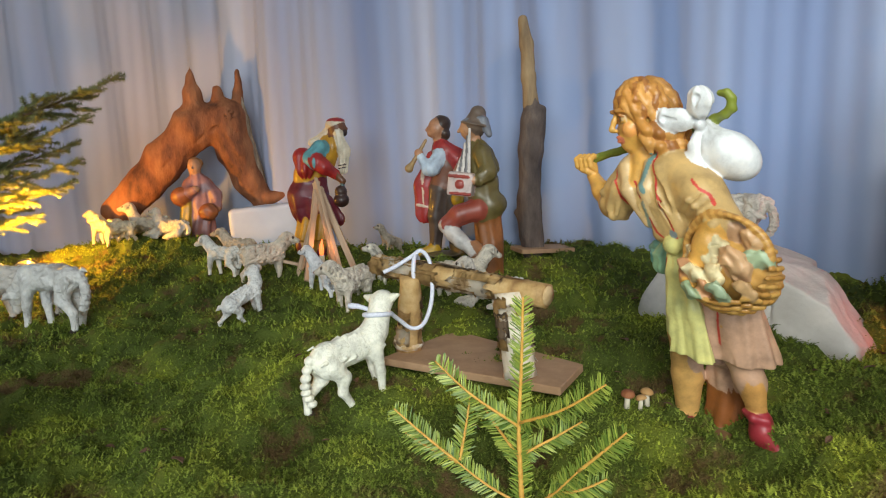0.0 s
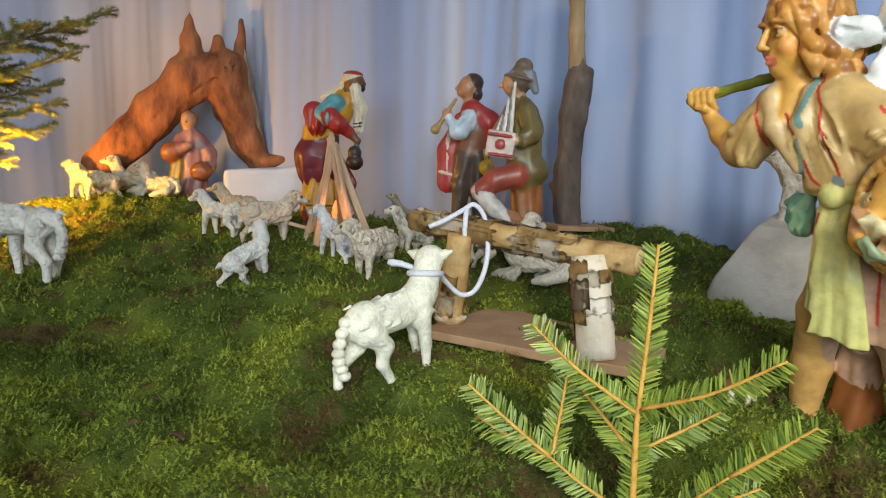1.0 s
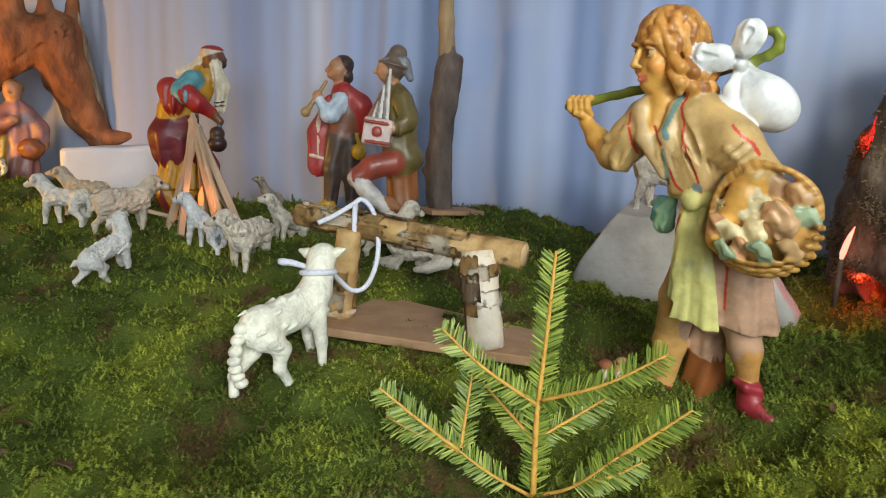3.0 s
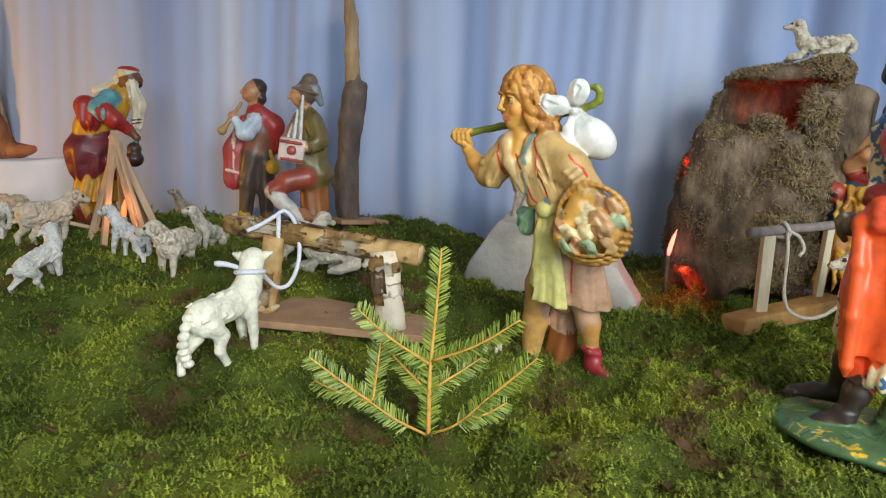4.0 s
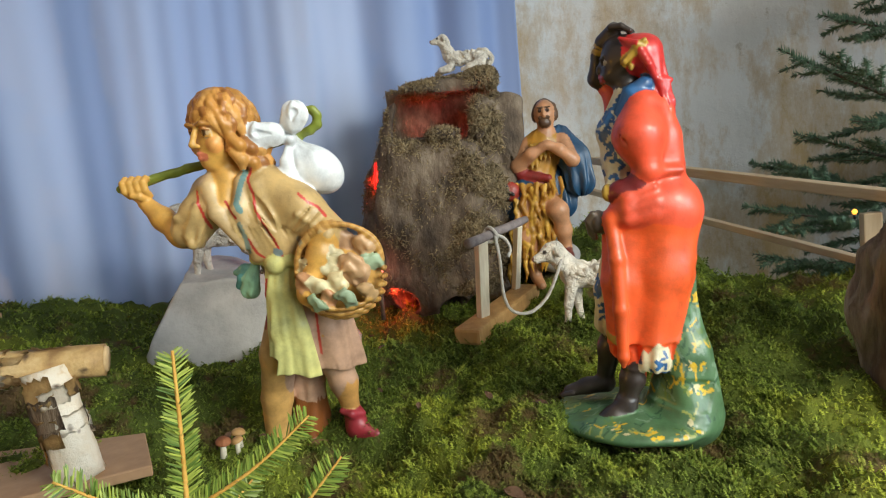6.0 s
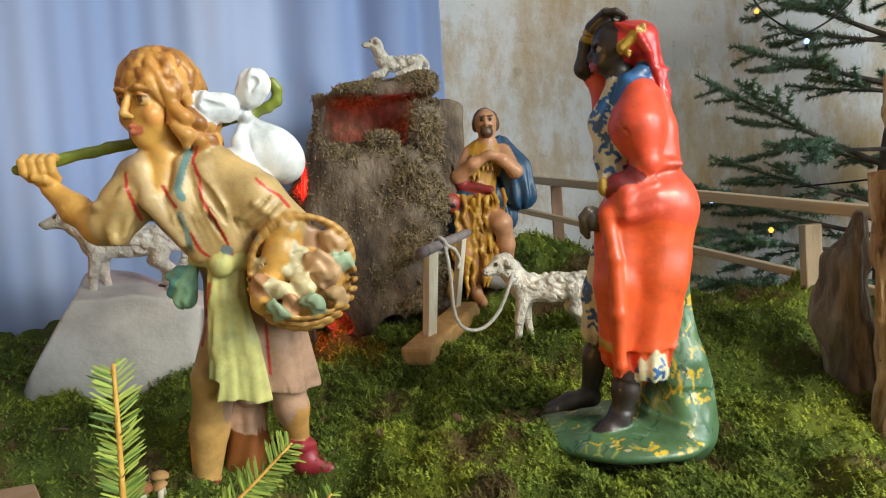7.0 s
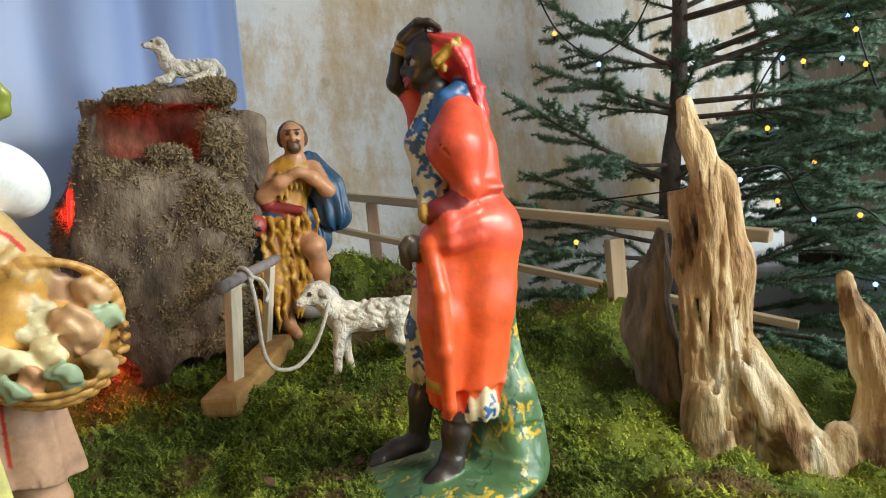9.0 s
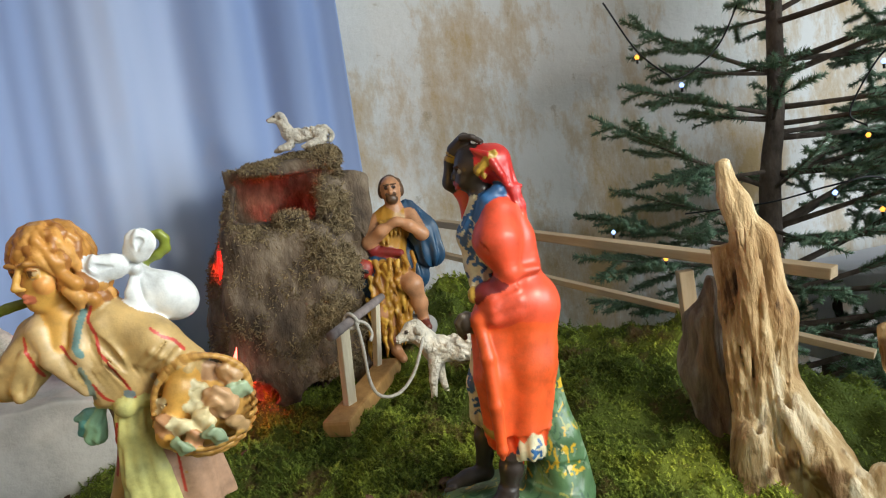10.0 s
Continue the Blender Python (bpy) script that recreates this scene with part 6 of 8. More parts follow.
    for q in (-1, 1):
        e = n1 + fwd * 0.006 + side * 0.009 * q + up * 0.004
        s.path([e, e + side * 0.011 * q + up * (0.004 if gloss else 0.0), e + side * 0.021 * q + up * (0.008 if gloss else -0.006)], [0.0058, 0.0066, 0.0026], FACE, k=0.002, flat=0.8)
        s.ball(n1 + fwd * 0.022 + side * 0.0085 * q + up * 0.003, 0.0019, rgb(56, 46, 38), k=0.001, over=0.001)
    s.ball(n1 + fwd * 0.040 - up * 0.008, 0.003, rgb(150, 104, 96), k=0.003, over=0.001)
    if lying:
        s.path([(0.046, 0.016, 0.020), (0.076, 0.020, 0.010), (0.050, 0.024, 0.006)], [0.010, 0.008, 0.006], W)
        s.path([(0.046, -0.016, 0.020), (0.084, -0.018, 0.009), (0.096, -0.016, 0.006)], [0.010, 0.008, 0.006], W)
        s.path([(-0.046, -0.022, 0.022), (-0.012, -0.034, 0.010), (0.010, -0.032, 0.006)], [0.016, 0.010, 0.006], W)
        s.path([(-0.046, 0.022, 0.022), (-0.012, 0.034, 0.010), (0.010, 0.032, 0.006)], [0.016, 0.010, 0.006], W)
    else:
        for x, y, dx in ((0.044, 0.015, 0.016), (0.040, -0.015, 0.008), (-0.044, 0.013, -0.020), (-0.040, -0.015, 0.036)) if pitch else ((0.044, 0.015, 0.010), (0.040, -0.015, -0.004), (-0.044, 0.015, -0.012), (-0.040, -0.015, 0.004)):
            if x < 0:
                s.path([(x, y * 0.9, 0.080), (x + 0.008 + dx * 0.3, y, 0.056), (x - 0.010 + dx * 0.7, y, 0.034), (x + dx - 0.006, y, 0.009)], [0.0150, 0.0110, 0.0070, 0.0056], W, k=0.005)
                f = x + dx - 0.005
            else:
                s.path([(x, y * 0.9, 0.080), (x + dx * 0.4 + 0.003, y, 0.042), (x + dx, y, 0.009)], [0.0120, 0.0072, 0.0054], W, k=0.005)
                f = x + dx
            s.limb((f, y, 0.007), (f + 0.006, y, 0.003), 0.0050, 0.0048, HOOF, k=0.003)
    if tail:
        t0 = 0.098 - drop
        for i in range(7):
            s.ball((-0.068 - 0.010 * math.sin(i * 0.5), 0, t0 - i * (0.0118 if gloss else 0.0095) * (0.6 if lying else 1)), (0.0082, 0.0085, 0.0068), W, k=0.002)
    if pitch:
        # the body stands higher in front
        s.lift = pitch
    s.squat = 0.0 if gloss or lying or grazing else squat
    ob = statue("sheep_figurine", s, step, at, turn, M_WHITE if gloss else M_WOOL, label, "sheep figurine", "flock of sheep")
    ob.scale = (size * slim, size, size)
    return ob


sheep((-0.150, 0.886, 0.113), 42, 1.02, "bright white plaster sheep tied to the birch rail", (28, 6), white=(238, 236, 218), woolly=0.3, gloss=True, seed=2, step=0.0016, fat=1.0, pitch=0.14)
sheep((-0.208, 1.365, gz(-0.208, 1.365) - 0.014), 246, 0.92, "white plaster sheep with shaggy brownish fleece standing on the moss", (-58, 0), white=(214, 204, 188), woolly=1.8, tail=False, seed=3, fat=1.22, step=0.002)
sheep((-0.300, 1.490, gz(-0.3, 1.49) - 0.012), 128, 0.80, "small white plaster sheep standing by the camp fire sticks", (30, -4), white=(220, 222, 226), woolly=0.6, seed=4, pitch=0.22)
sheep((-0.128, 1.500, gz(-0.128, 1.5) - 0.012), 232, 0.74, "small white plaster sheep standing behind the birch rail", (-35, 4), white=(212, 206, 194), woolly=1.3, seed=5, pitch=0.35, tail=False)
sheep((-0.168, 2.020, gz(-0.168, 2.02) - 0.006), 240, 0.70, "small grey-brown plaster sheep standing far back on the moss", (-20, 4), white=(176, 162, 144), seed=6, pitch=0.35, tail=False)
sheep((-0.485, 1.630, gz(-0.485, 1.63) - 0.014), 46, 0.94, "plaster sheep with brownish curled fleece standing on the moss", (-46, 0), white=(206, 194, 176), woolly=1.8, tail=False, seed=7, fat=1.22, step=0.002)
sheep((-0.585, 1.740, gz(-0.585, 1.74) - 0.002), 150, 0.86, "plaster sheep with tan fleece half hidden in the flock", (20, 10), white=(196, 176, 150), woolly=1.2, tail=False, seed=8)
sheep((-0.617, 1.694, gz(-0.617, 1.694) - 0.012), 150, 0.86, "slim white plaster sheep standing with raised head", (22, -6), white=(222, 220, 212), woolly=0.5, seed=9)
sheep((-0.455, 1.330, gz(-0.455, 1.33) - 0.014), 56, 0.80, "slim white plaster sheep with its back turned on the moss", (85, 4), white=(224, 224, 222), woolly=0.4, seed=10, pitch=0.30, tail=False)
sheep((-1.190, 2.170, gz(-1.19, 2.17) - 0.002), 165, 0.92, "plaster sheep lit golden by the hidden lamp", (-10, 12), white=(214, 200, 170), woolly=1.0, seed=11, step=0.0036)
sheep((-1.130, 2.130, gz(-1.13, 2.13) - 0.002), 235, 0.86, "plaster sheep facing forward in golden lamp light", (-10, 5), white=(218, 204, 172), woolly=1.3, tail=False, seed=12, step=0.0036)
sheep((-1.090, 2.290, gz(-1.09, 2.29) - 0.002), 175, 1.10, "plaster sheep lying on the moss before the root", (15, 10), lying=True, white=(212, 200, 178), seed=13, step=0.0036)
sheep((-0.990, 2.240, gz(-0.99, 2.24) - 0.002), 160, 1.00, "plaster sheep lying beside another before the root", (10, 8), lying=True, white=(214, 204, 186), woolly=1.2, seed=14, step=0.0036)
sheep((-0.905, 1.376, gz(-0.905, 1.376) - 0.002), 158, 1.34, "smooth white plaster sheep grazing on the moss", (0, 0), grazing=True, white=(226, 224, 218), woolly=0.4, seed=15, fat=0.85)
sheep((-1.050, 1.500, gz(-1.05, 1.5) - 0.002), 188, 1.38, "large plaster sheep with curly fleece beside the grazing one", (10, 0), white=(206, 200, 190), woolly=1.4, tail=False, seed=16)
sheep((-0.735, 0.760, gz(-0.735, 0.76) - 0.004), 8, 0.98, "white plaster sheep standing alone on the near moss", (-30, 8), white=(222, 220, 214), woolly=1.2, seed=17)
sheep((0.110, 1.255, gz(0.11, 1.255) - 0.003), 165, 0.95, "curly plaster sheep lying behind the birch rail", (20, 5), lying=True, white=(210, 204, 194), woolly=1.5, seed=18)
sheep((0.045, 1.330, gz(0.045, 1.33) - 0.002), 15, 0.85, "plaster sheep standing behind the birch rail, head lowered", (0, -10), white=(204, 196, 182), woolly=1.2, seed=19)
sheep((0.537, 1.105, 0.300), 132, 1.04, "grey-white plaster sheep standing on a pale rock", (10, 5), white=(198, 192, 184), woolly=1.2, seed=20)
sheep((0.838, 0.500, gz(0.834, 0.5) - 0.004), 100, 1.06, "white plaster sheep with raised curls tied to the little gate", (38, 2), white=(222, 214, 200), woolly=0.9, tail=False, seed=21, step=0.0020, fat=0.90, squat=0.004)
sheep((1.003, 0.826, 0.666), 114, 0.72, "white plaster sheep lying on top of the bark cave", (22, 10), lying=True, white=(216, 208, 194), woolly=1.0, seed=22, step=0.0024, fat=0.85)


# ---- roots, driftwood, rocks and the bark cave ----
def solid(name, s, h, at, turn, material, label, category):
    return statue(name, s, h, at, turn, material, label, category)


def root_arch():
    s = Sculpt(0.022)
    g = (0.0065, 40, 0.45)
    # long left limb, trunk, right limb with its upturned toe
    s.path([(-0.375, 0.000, 0.095), (-0.283, 0.000, 0.192), (-0.192, 0.000, 0.290), (-0.100, 0.000, 0.389)], [0.060, 0.066, 0.072, 0.076], (0, 0, 0), flat=0.8, rough=g)
    s.path([(-0.086, 0.000, 0.410), (0.046, 0.000, 0.446)], [0.080, 0.066], (0, 0, 0), flat=0.85, rough=g)
    s.path([(0.039, 0.000, 0.432), (0.069, 0.000, 0.309), (0.108, 0.000, 0.198), (0.149, 0.000, 0.124)], [0.080, 0.070, 0.056, 0.046], (0, 0, 0), flat=0.85, rough=g)
    s.path([(0.177, -0.020, 0.120), (0.246, -0.030, 0.132), (0.261, -0.030, 0.176)], [0.030, 0.017, 0.008], (0, 0, 0), k=0.010, rough=(0.003, 70))
    # broken prongs
    s.path([(-0.073, 0.000, 0.431), (-0.074, 0.000, 0.532), (-0.073, 0.000, 0.635)], [0.062, 0.034, 0.007], (0, 0, 0), k=0.014, flat=0.8, rough=(0.004, 60, 0.5))
    s.path([(0.020, 0.000, 0.485), (0.017, 0.000, 0.553)], [0.034, 0.017], (0, 0, 0), k=0.008, rough=(0.006, 80))
    s.path([(0.093, 0.010, 0.477), (0.098, 0.010, 0.546), (0.099, 0.010, 0.625)], [0.028, 0.019, 0.007], (0, 0, 0), k=0.008, rough=(0.005, 70, 0.5))
    # twisted grain and cracks
    for i in range(16):
        kr = random.Random(i + 5)
        f = kr.random()
        x0, z0 = -0.33 + 0.40 * f, 0.09 + 0.33 * f + kr.uniform(-0.05, 0.06)
        s.path([(x0, -0.056, z0), (x0 + 0.05, -0.060, z0 + 0.045), (x0 + 0.10, -0.058, z0 + 0.10)], [0.001, kr.uniform(0.005, 0.009), 0.001], None, cut=True)
    for i in range(8):
        kr = random.Random(i + 45)
        x0, z0 = 0.02 + 0.012 * i, 0.42 - 0.02 * i
        s.path([(x0, -0.064, z0), (x0 + 0.02, -0.060, z0 - 0.10), (x0 + 0.05, -0.050, z0 - 0.22)], [0.001, kr.uniform(0.005, 0.008), 0.001], None, cut=True)
    root = thing("tree_root", (-0.87, 2.45, 0.265), 18.3, "arched red-brown tree root standing on the moss", "tree root")
    part("body", s.mesh("body", 0.0055, M_ROOT), root)
    s = Sculpt(0.012)
    s.path([(0.104, 0.000, 0.547), (0.116, -0.010, 0.437), (0.131, -0.010, 0.298), (0.166, -0.010, 0.185)], [0.006, 0.014, 0.017, 0.012], (0, 0, 0), rough=(0.004, 60, 0.4))
    part("bark", s.mesh("bark", 0.0045, M_DRIFT_DARK), root, "strip of grey-brown bark left on the flank")


def driftwood():
    s = Sculpt(0.012)
    f = (0.0022, 9)
    s.path([(-0.004, 0, 0.425), (0.006, 0, 0.370), (0.018, 0, 0.320)], [0.008, 0.019, 0.026], (0, 0, 0), fold=f, rough=(0.0045, 85, 0.22), flat=0.7)
    s.path([(0.018, 0, 0.320), (0.022, 0, 0.220), (0.022, 0, 0.110), (0.035, 0, 0.020), (0.055, 0, -0.03)], [0.030, 0.040, 0.043, 0.052, 0.062], (0, 0, 0), fold=f, rough=(0.0065, 75, 0.22), flat=0.75)
    s.path([(-0.018, -0.005, 0.322), (-0.006, 0, 0.285), (0.002, 0, 0.220)], [0.008, 0.018, 0.025], (0, 0, 0), fold=f, rough=(0.004, 85, 0.22))
    s.path([(0.045, -0.015, 0.110), (0.085, -0.025, 0.040), (0.135, -0.035, -0.05)], [0.024, 0.030, 0.034], (0, 0, 0), fold=(0.005, 8), rough=(0.007, 75, 0.4))
    s.path([(0.010, -0.030, 0.060), (0.012, -0.045, -0.03)], [0.026, 0.036], (0, 0, 0), fold=f, rough=(0.006, 75, 0.25))
    for x, y, z0, z1, rr in ((-0.004, -0.045, 0.300, 0.120, 0.007), (0.016, -0.048, 0.200, 0.040, 0.006), (0.040, -0.040, 0.290, 0.150, 0.006), (0.052, -0.036, 0.130, 0.030, 0.008), (0.006, -0.034, 0.390, 0.310, 0.005), (0.028, -0.050, 0.110, -0.01, 0.007), (-0.016, -0.036, 0.150, 0.060, 0.006)):
        s.path([(x, y, z0), (x + 0.004, y - 0.002, (z0 + z1) / 2), (x - 0.002, y, z1)], [0.002, rr, 0.003], None, cut=True)
    for c, r, turn in (((0.02, -0.115, 0.25), (0.16, 0.075, 0.13), (4, 0, 14)), ((-0.02, -0.118, 0.09), (0.16, 0.072, 0.09), (-10, 0, -12)), ((0.11, -0.085, 0.26), (0.08, 0.05, 0.14), (0, 8, 40)), ((-0.034, -0.035, 0.368), (0.024, 0.08, 0.050), (0, -10, 0))):
        s.ball(c, r, None, cut=True, box=True, edge=0.3, turn=turn, rough=(0.0045, 60))
    for x, y, z0, z1, rr in ((0.000, -0.042, 0.270, 0.100, 0.0045), (0.030, -0.044, 0.240, 0.060, 0.005), (0.046, -0.036, 0.200, 0.090, 0.004), (0.012, -0.046, 0.160, 0.000, 0.004), (0.062, -0.044, 0.070, -0.01, 0.006)):
        s.path([(x, y, z0), (x + 0.006, y, (z0 + z1) / 2), (x - 0.001, y, z1)], [0.001, rr, 0.002], None, cut=True)
    # long splinters and the gaps between them
    for i in range(64):
        kd = random.Random(i + 400)
        z = kd.uniform(0.03, 0.30)
        L = min(kd.uniform(0.035, 0.085), 0.36 - z)
        x = 0.016 + kd.uniform(-1, 1) * min(0.034, 0.008 + 0.14 * (0.34 - z)) + 0.45 * max(0.0, 0.13 - z) * kd.random()
        y = -0.036 - 0.10 * max(0.0, 0.10 - z) + 0.25 * abs(x - 0.02) - 0.002 * kd.random()
        w, lean = kd.uniform(0.0035, 0.0075), kd.uniform(-0.10, 0.16) + 0.5 * max(0.0, 0.10 - z) / 0.1 * (x > 0.03)
        s.path([(x - lean * L, y + 0.003, z + L), (x, y, z), (x + lean * L, y + 0.001, z - L)], [0.0008, w, w * 0.5], (0, 0, 0), k=0.0016, rough=(0.0016, 150, 0.25))
    for i in range(40):
        kd = random.Random(i + 700)
        z, L = kd.uniform(0.02, 0.36), kd.uniform(0.02, 0.06)
        x = 0.018 + kd.uniform(-0.036, 0.036) + 0.45 * max(0.0, 0.12 - z) * kd.random()
        y = -0.043 - 0.10 * max(0.0, 0.10 - z) + 0.25 * abs(x - 0.02)
        s.path([(x - 0.08 * L, y, z + L), (x, y - 0.001, z), (x + 0.10 * L, y, z - L)], [0.0004, kd.uniform(0.0018, 0.0046), 0.0006], None, cut=True)
    solid("driftwood", s, 0.0022, (0.68, 0.05, 0.1), -106.9, M_DRIFT, "tall splintered piece of pale weathered driftwood standing on the moss", "driftwood")
    s = Sculpt(0.012)
    s.path([(-0.026, 0.02, 0.262), (-0.040, 0.02, 0.205), (-0.044, 0.02, 0.130), (-0.028, 0.02, 0.060), (-0.010, 0.02, 0.0)], [0.006, 0.024, 0.031, 0.032, 0.032], (0, 0, 0), fold=(0.003, 9), rough=(0.006, 75, 0.3))
    solid("bark_piece", s, 0.0032, (0.695, 0.06, 0.1), -106.9, M_DRIFT_DARK, "grey-brown slab of rough bark leaning on the driftwood", "bark")
    s = Sculpt(0.012)
    s.path([(0.162, -0.005, 0.205), (0.172, -0.005, 0.160), (0.190, -0.005, 0.100), (0.196, -0.005, 0.030), (0.190, -0.01, -0.05)], [0.007, 0.015, 0.021, 0.027, 0.034], (0, 0, 0), fold=(0.003, 9), rough=(0.004, 70))
    s.path([(0.150, -0.02, 0.022), (0.152, -0.03, -0.06)], [0.016, 0.030], (0, 0, 0), fold=(0.004, 7), rough=(0.004, 80))
    solid("driftwood", s, 0.003, (0.68, 0.05, 0.1), -106.9, M_DRIFT, "smaller broken piece of pale driftwood at the edge of the moss", "driftwood")


def cave():
    holder = thing("bark_cave", (0.88, 0.85, 0.16), -61.0, "hollow bark cave overgrown with dry moss, glowing red inside", "cave")
    s = Sculpt(0.016)
    g = (0.007, 42)
    # matted front, side walls of bark, roof and back
    s.limb((-0.030, 0.005, 0.090), (-0.022, 0.005, 0.300), 0.104, 0.098, (0, 0, 0), flat=0.95, rough=g)
    s.ball((-0.014, -0.010, 0.210), (0.112, 0.080, 0.150), (0, 0, 0), box=True, edge=0.45, turn=(0, 6, 0), rough=g)
    s.ball((-0.165, -0.05, 0.405), (0.050, 0.14, 0.060), None, cut=True, box=True, edge=0.1, turn=(0, 32, 0), rough=(0.004, 60))
    s.path([(0.080, -0.012, 0.070), (0.100, -0.008, 0.250), (0.108, 0.0, 0.400)], [0.036, 0.044, 0.040], (0, 0, 0), rough=g)
    s.path([(-0.135, 0.030, 0.04), (-0.140, 0.030, 0.180), (-0.124, 0.030, 0.290), (-0.092, 0.030, 0.385)], [0.042, 0.036, 0.026, 0.016], (0, 0, 0), k=0.010, rough=(0.004, 60))
    s.path([(-0.098, 0.020, 0.376), (-0.078, 0.018, 0.420), (-0.038, 0.015, 0.462)], [0.015, 0.016, 0.016], (0, 0, 0), k=0.008, rough=(0.004, 70))
    s.ball((0.040, 0.040, 0.472), (0.096, 0.085, 0.016), (0, 0, 0), box=True, edge=0.8, turn=(6, -7, 0), rough=(0.006, 60))
    s.ball((0.020, 0.112, 0.330), (0.120, 0.020, 0.150), (0, 0, 0), box=True, edge=0.3, rough=(0.005, 50))
    s.ball((0.154, 0.050, 0.340), (0.020, 0.080, 0.100), (0, 0, 0), box=True, edge=0.9, turn=(0, -4, 0), rough=(0.009, 48), k=0.012)
    for i in range(9):
        kb = random.Random(i + 90)
        x0, z0 = 0.132 + 0.005 * i, kb.uniform(0.16, 0.32)
        s.path([(x0, -0.036 + 0.002 * i, z0), (x0 + 0.004, -0.038 + 0.002 * i, z0 + 0.05), (x0 + 0.002, -0.034 + 0.002 * i, z0 + 0.11)], [0.001, 0.0055, 0.001], None, cut=True)
    s.ball((0.136, 0.060, 0.220), (0.034, 0.080, 0.220), (0, 0, 0), box=True, edge=0.4, turn=(0, 6, 0), rough=(0.005, 60))
    # the hollow
    s.ball((-0.002, -0.010, 0.410), (0.078, 0.104, 0.044), None, cut=True, box=True, edge=0.25, turn=(0, 6, 0), rough=(0.005, 60))
    s.ball((0.050, -0.030, 0.424), (0.040, 0.110, 0.026), None, cut=True, box=True, edge=0.3, turn=(0, 10, 0), rough=(0.004, 60))
    s.ball((0.000, 0.030, 0.330), (0.095, 0.062, 0.090), None, cut=True, rough=(0.006, 50))
    s.ball((0.022, -0.078, 0.370), (0.030, 0.018, 0.014), (0, 0, 0), rough=(0.004, 70))
    s.path([(0.096, -0.046, 0.425), (0.098, -0.050, 0.395), (0.094, -0.052, 0.362)], [0.008, 0.015, 0.010], (0, 0, 0), k=0.004, rough=(0.003, 90))
    # glowing crack on the flank, lamp niche and the torn lower rim
    s.path([(-0.168, -0.044, 0.240), (-0.162, -0.040, 0.295), (-0.148, -0.036, 0.345)], [0.008, 0.017, 0.012], None, cut=True)
    s.limb((-0.118, -0.010, 0.290), (-0.06, 0.0, 0.320), 0.024, 0.035, None, cut=True)
    s.limb((-0.126, -0.125, 0.02), (-0.108, -0.108, 0.130), 0.048, 0.008, None, cut=True, rough=(0.010, 70))
    s.limb((-0.115, -0.10, 0.03), (-0.06, -0.03, 0.05), 0.034, 0.026, None, cut=True, rough=(0.006, 70))
    s.limb((0.010, -0.16, 0.012), (0.020, -0.02, 0.020), 0.034, 0.026, None, cut=True, rough=(0.006, 60))
    me = s.mesh("shell", 0.0040, M_BARK)
    part("shell", me, holder)
    # dry moss stuck on the front and crown: curled strands in clumps
    r = np.random.default_rng(8)
    co = np.empty(len(me.vertices) * 3, dtype=np.float32)
    me.vertices.foreach_get("co", co)
    no = np.empty(len(me.vertices) * 3, dtype=np.float32)
    me.vertices.foreach_get("normal", no)
    co, no = co.reshape(-1, 3), no.reshape(-1, 3)
    x, y, z = co[:, 0], co[:, 1], co[:, 2]
    w = 0.16 + 1.0 * smooth01((x - 0.025 + 0.25 * (0.30 - z)) / 0.06) * (x < 0.145) + 0.5 * smooth01((z - 0.455) / 0.02) + 0.8 * smooth01((z - 0.325) / 0.03) * (y < -0.05) + 0.25 * (wave_noise(x, y, z, 34) > 0.35)
    w *= (no[:, 1] < 0.45) & (z > 0.05) & (x < 0.140)
    w *= np.clip(0.35 + wave_noise(x, y, z, 60) + 0.5 * wave_noise(x, y, z, 130), 0.02, 1.2)
    w *= ~((np.abs(x) < 0.085) & (np.abs(z - 0.405) < 0.045) & (y > -0.07))
    pick = r.choice(len(co), 38000, p=w / w.sum())
    b, n = co[pick], no[pick]
    d = n * 0.75 + r.normal(0, 0.62, b.shape) + np.array([0, 0, -0.2])
    d /= np.linalg.norm(d, axis=1)[:, None]
    sd = np.cross(d, r.normal(0, 1, b.shape))
    sd /= np.linalg.norm(sd, axis=1)[:, None]
    up = np.cross(sd, d)
    L = (r.uniform(0.006, 0.016, len(b)) * (0.75 + 0.9 * smooth01((b[:, 0] - 0.02) / 0.08) * (b[:, 2] < 0.44)))[:, None]
    curl = r.uniform(1.2, 4.0, len(b))[:, None] * r.choice([-1, 1], len(b))[:, None]
    sd = sd * r.uniform(0.0006, 0.0012, len(b))[:, None]
    rows, here = [b], b.copy()
    for i in range(4):
        a = curl * i / 4
        here = here + (d * np.cos(a) + up * np.sin(a)) * L / 4
        rows.append(here)
    V = np.stack([q for i, c in enumerate(rows) for q in ((c - sd, c + sd) if i < 4 else (c,))], axis=1).reshape(-1, 3)
    k = np.arange(len(b))[:, None] * 9
    tri = [k + [2 * i, 2 * i + 1, 2 * i + 3] for i in range(3)] + [k + [2 * i, 2 * i + 3, 2 * i + 2] for i in range(3)] + [k + [6, 7, 8]]
    tagged(part("dry_moss", mesh_of("dry_moss", V, np.concatenate(tri), M_DRY, False), holder, "straw-coloured dry moss"), kind="stuff")
    # flame-shaped bulb in the niche
    part("ember_bulb", tube_mesh("ember_bulb", [(-0.120, -0.118, 0.098), (-0.119, -0.118, 0.108), (-0.116, -0.118, 0.122), (-0.113, -0.117, 0.136), (-0.108, -0.117, 0.152)], [0.0025, 0.0045, 0.0044, 0.0034, 0.0005], G_RED, 10), holder, "glowing red flame-shaped bulb")
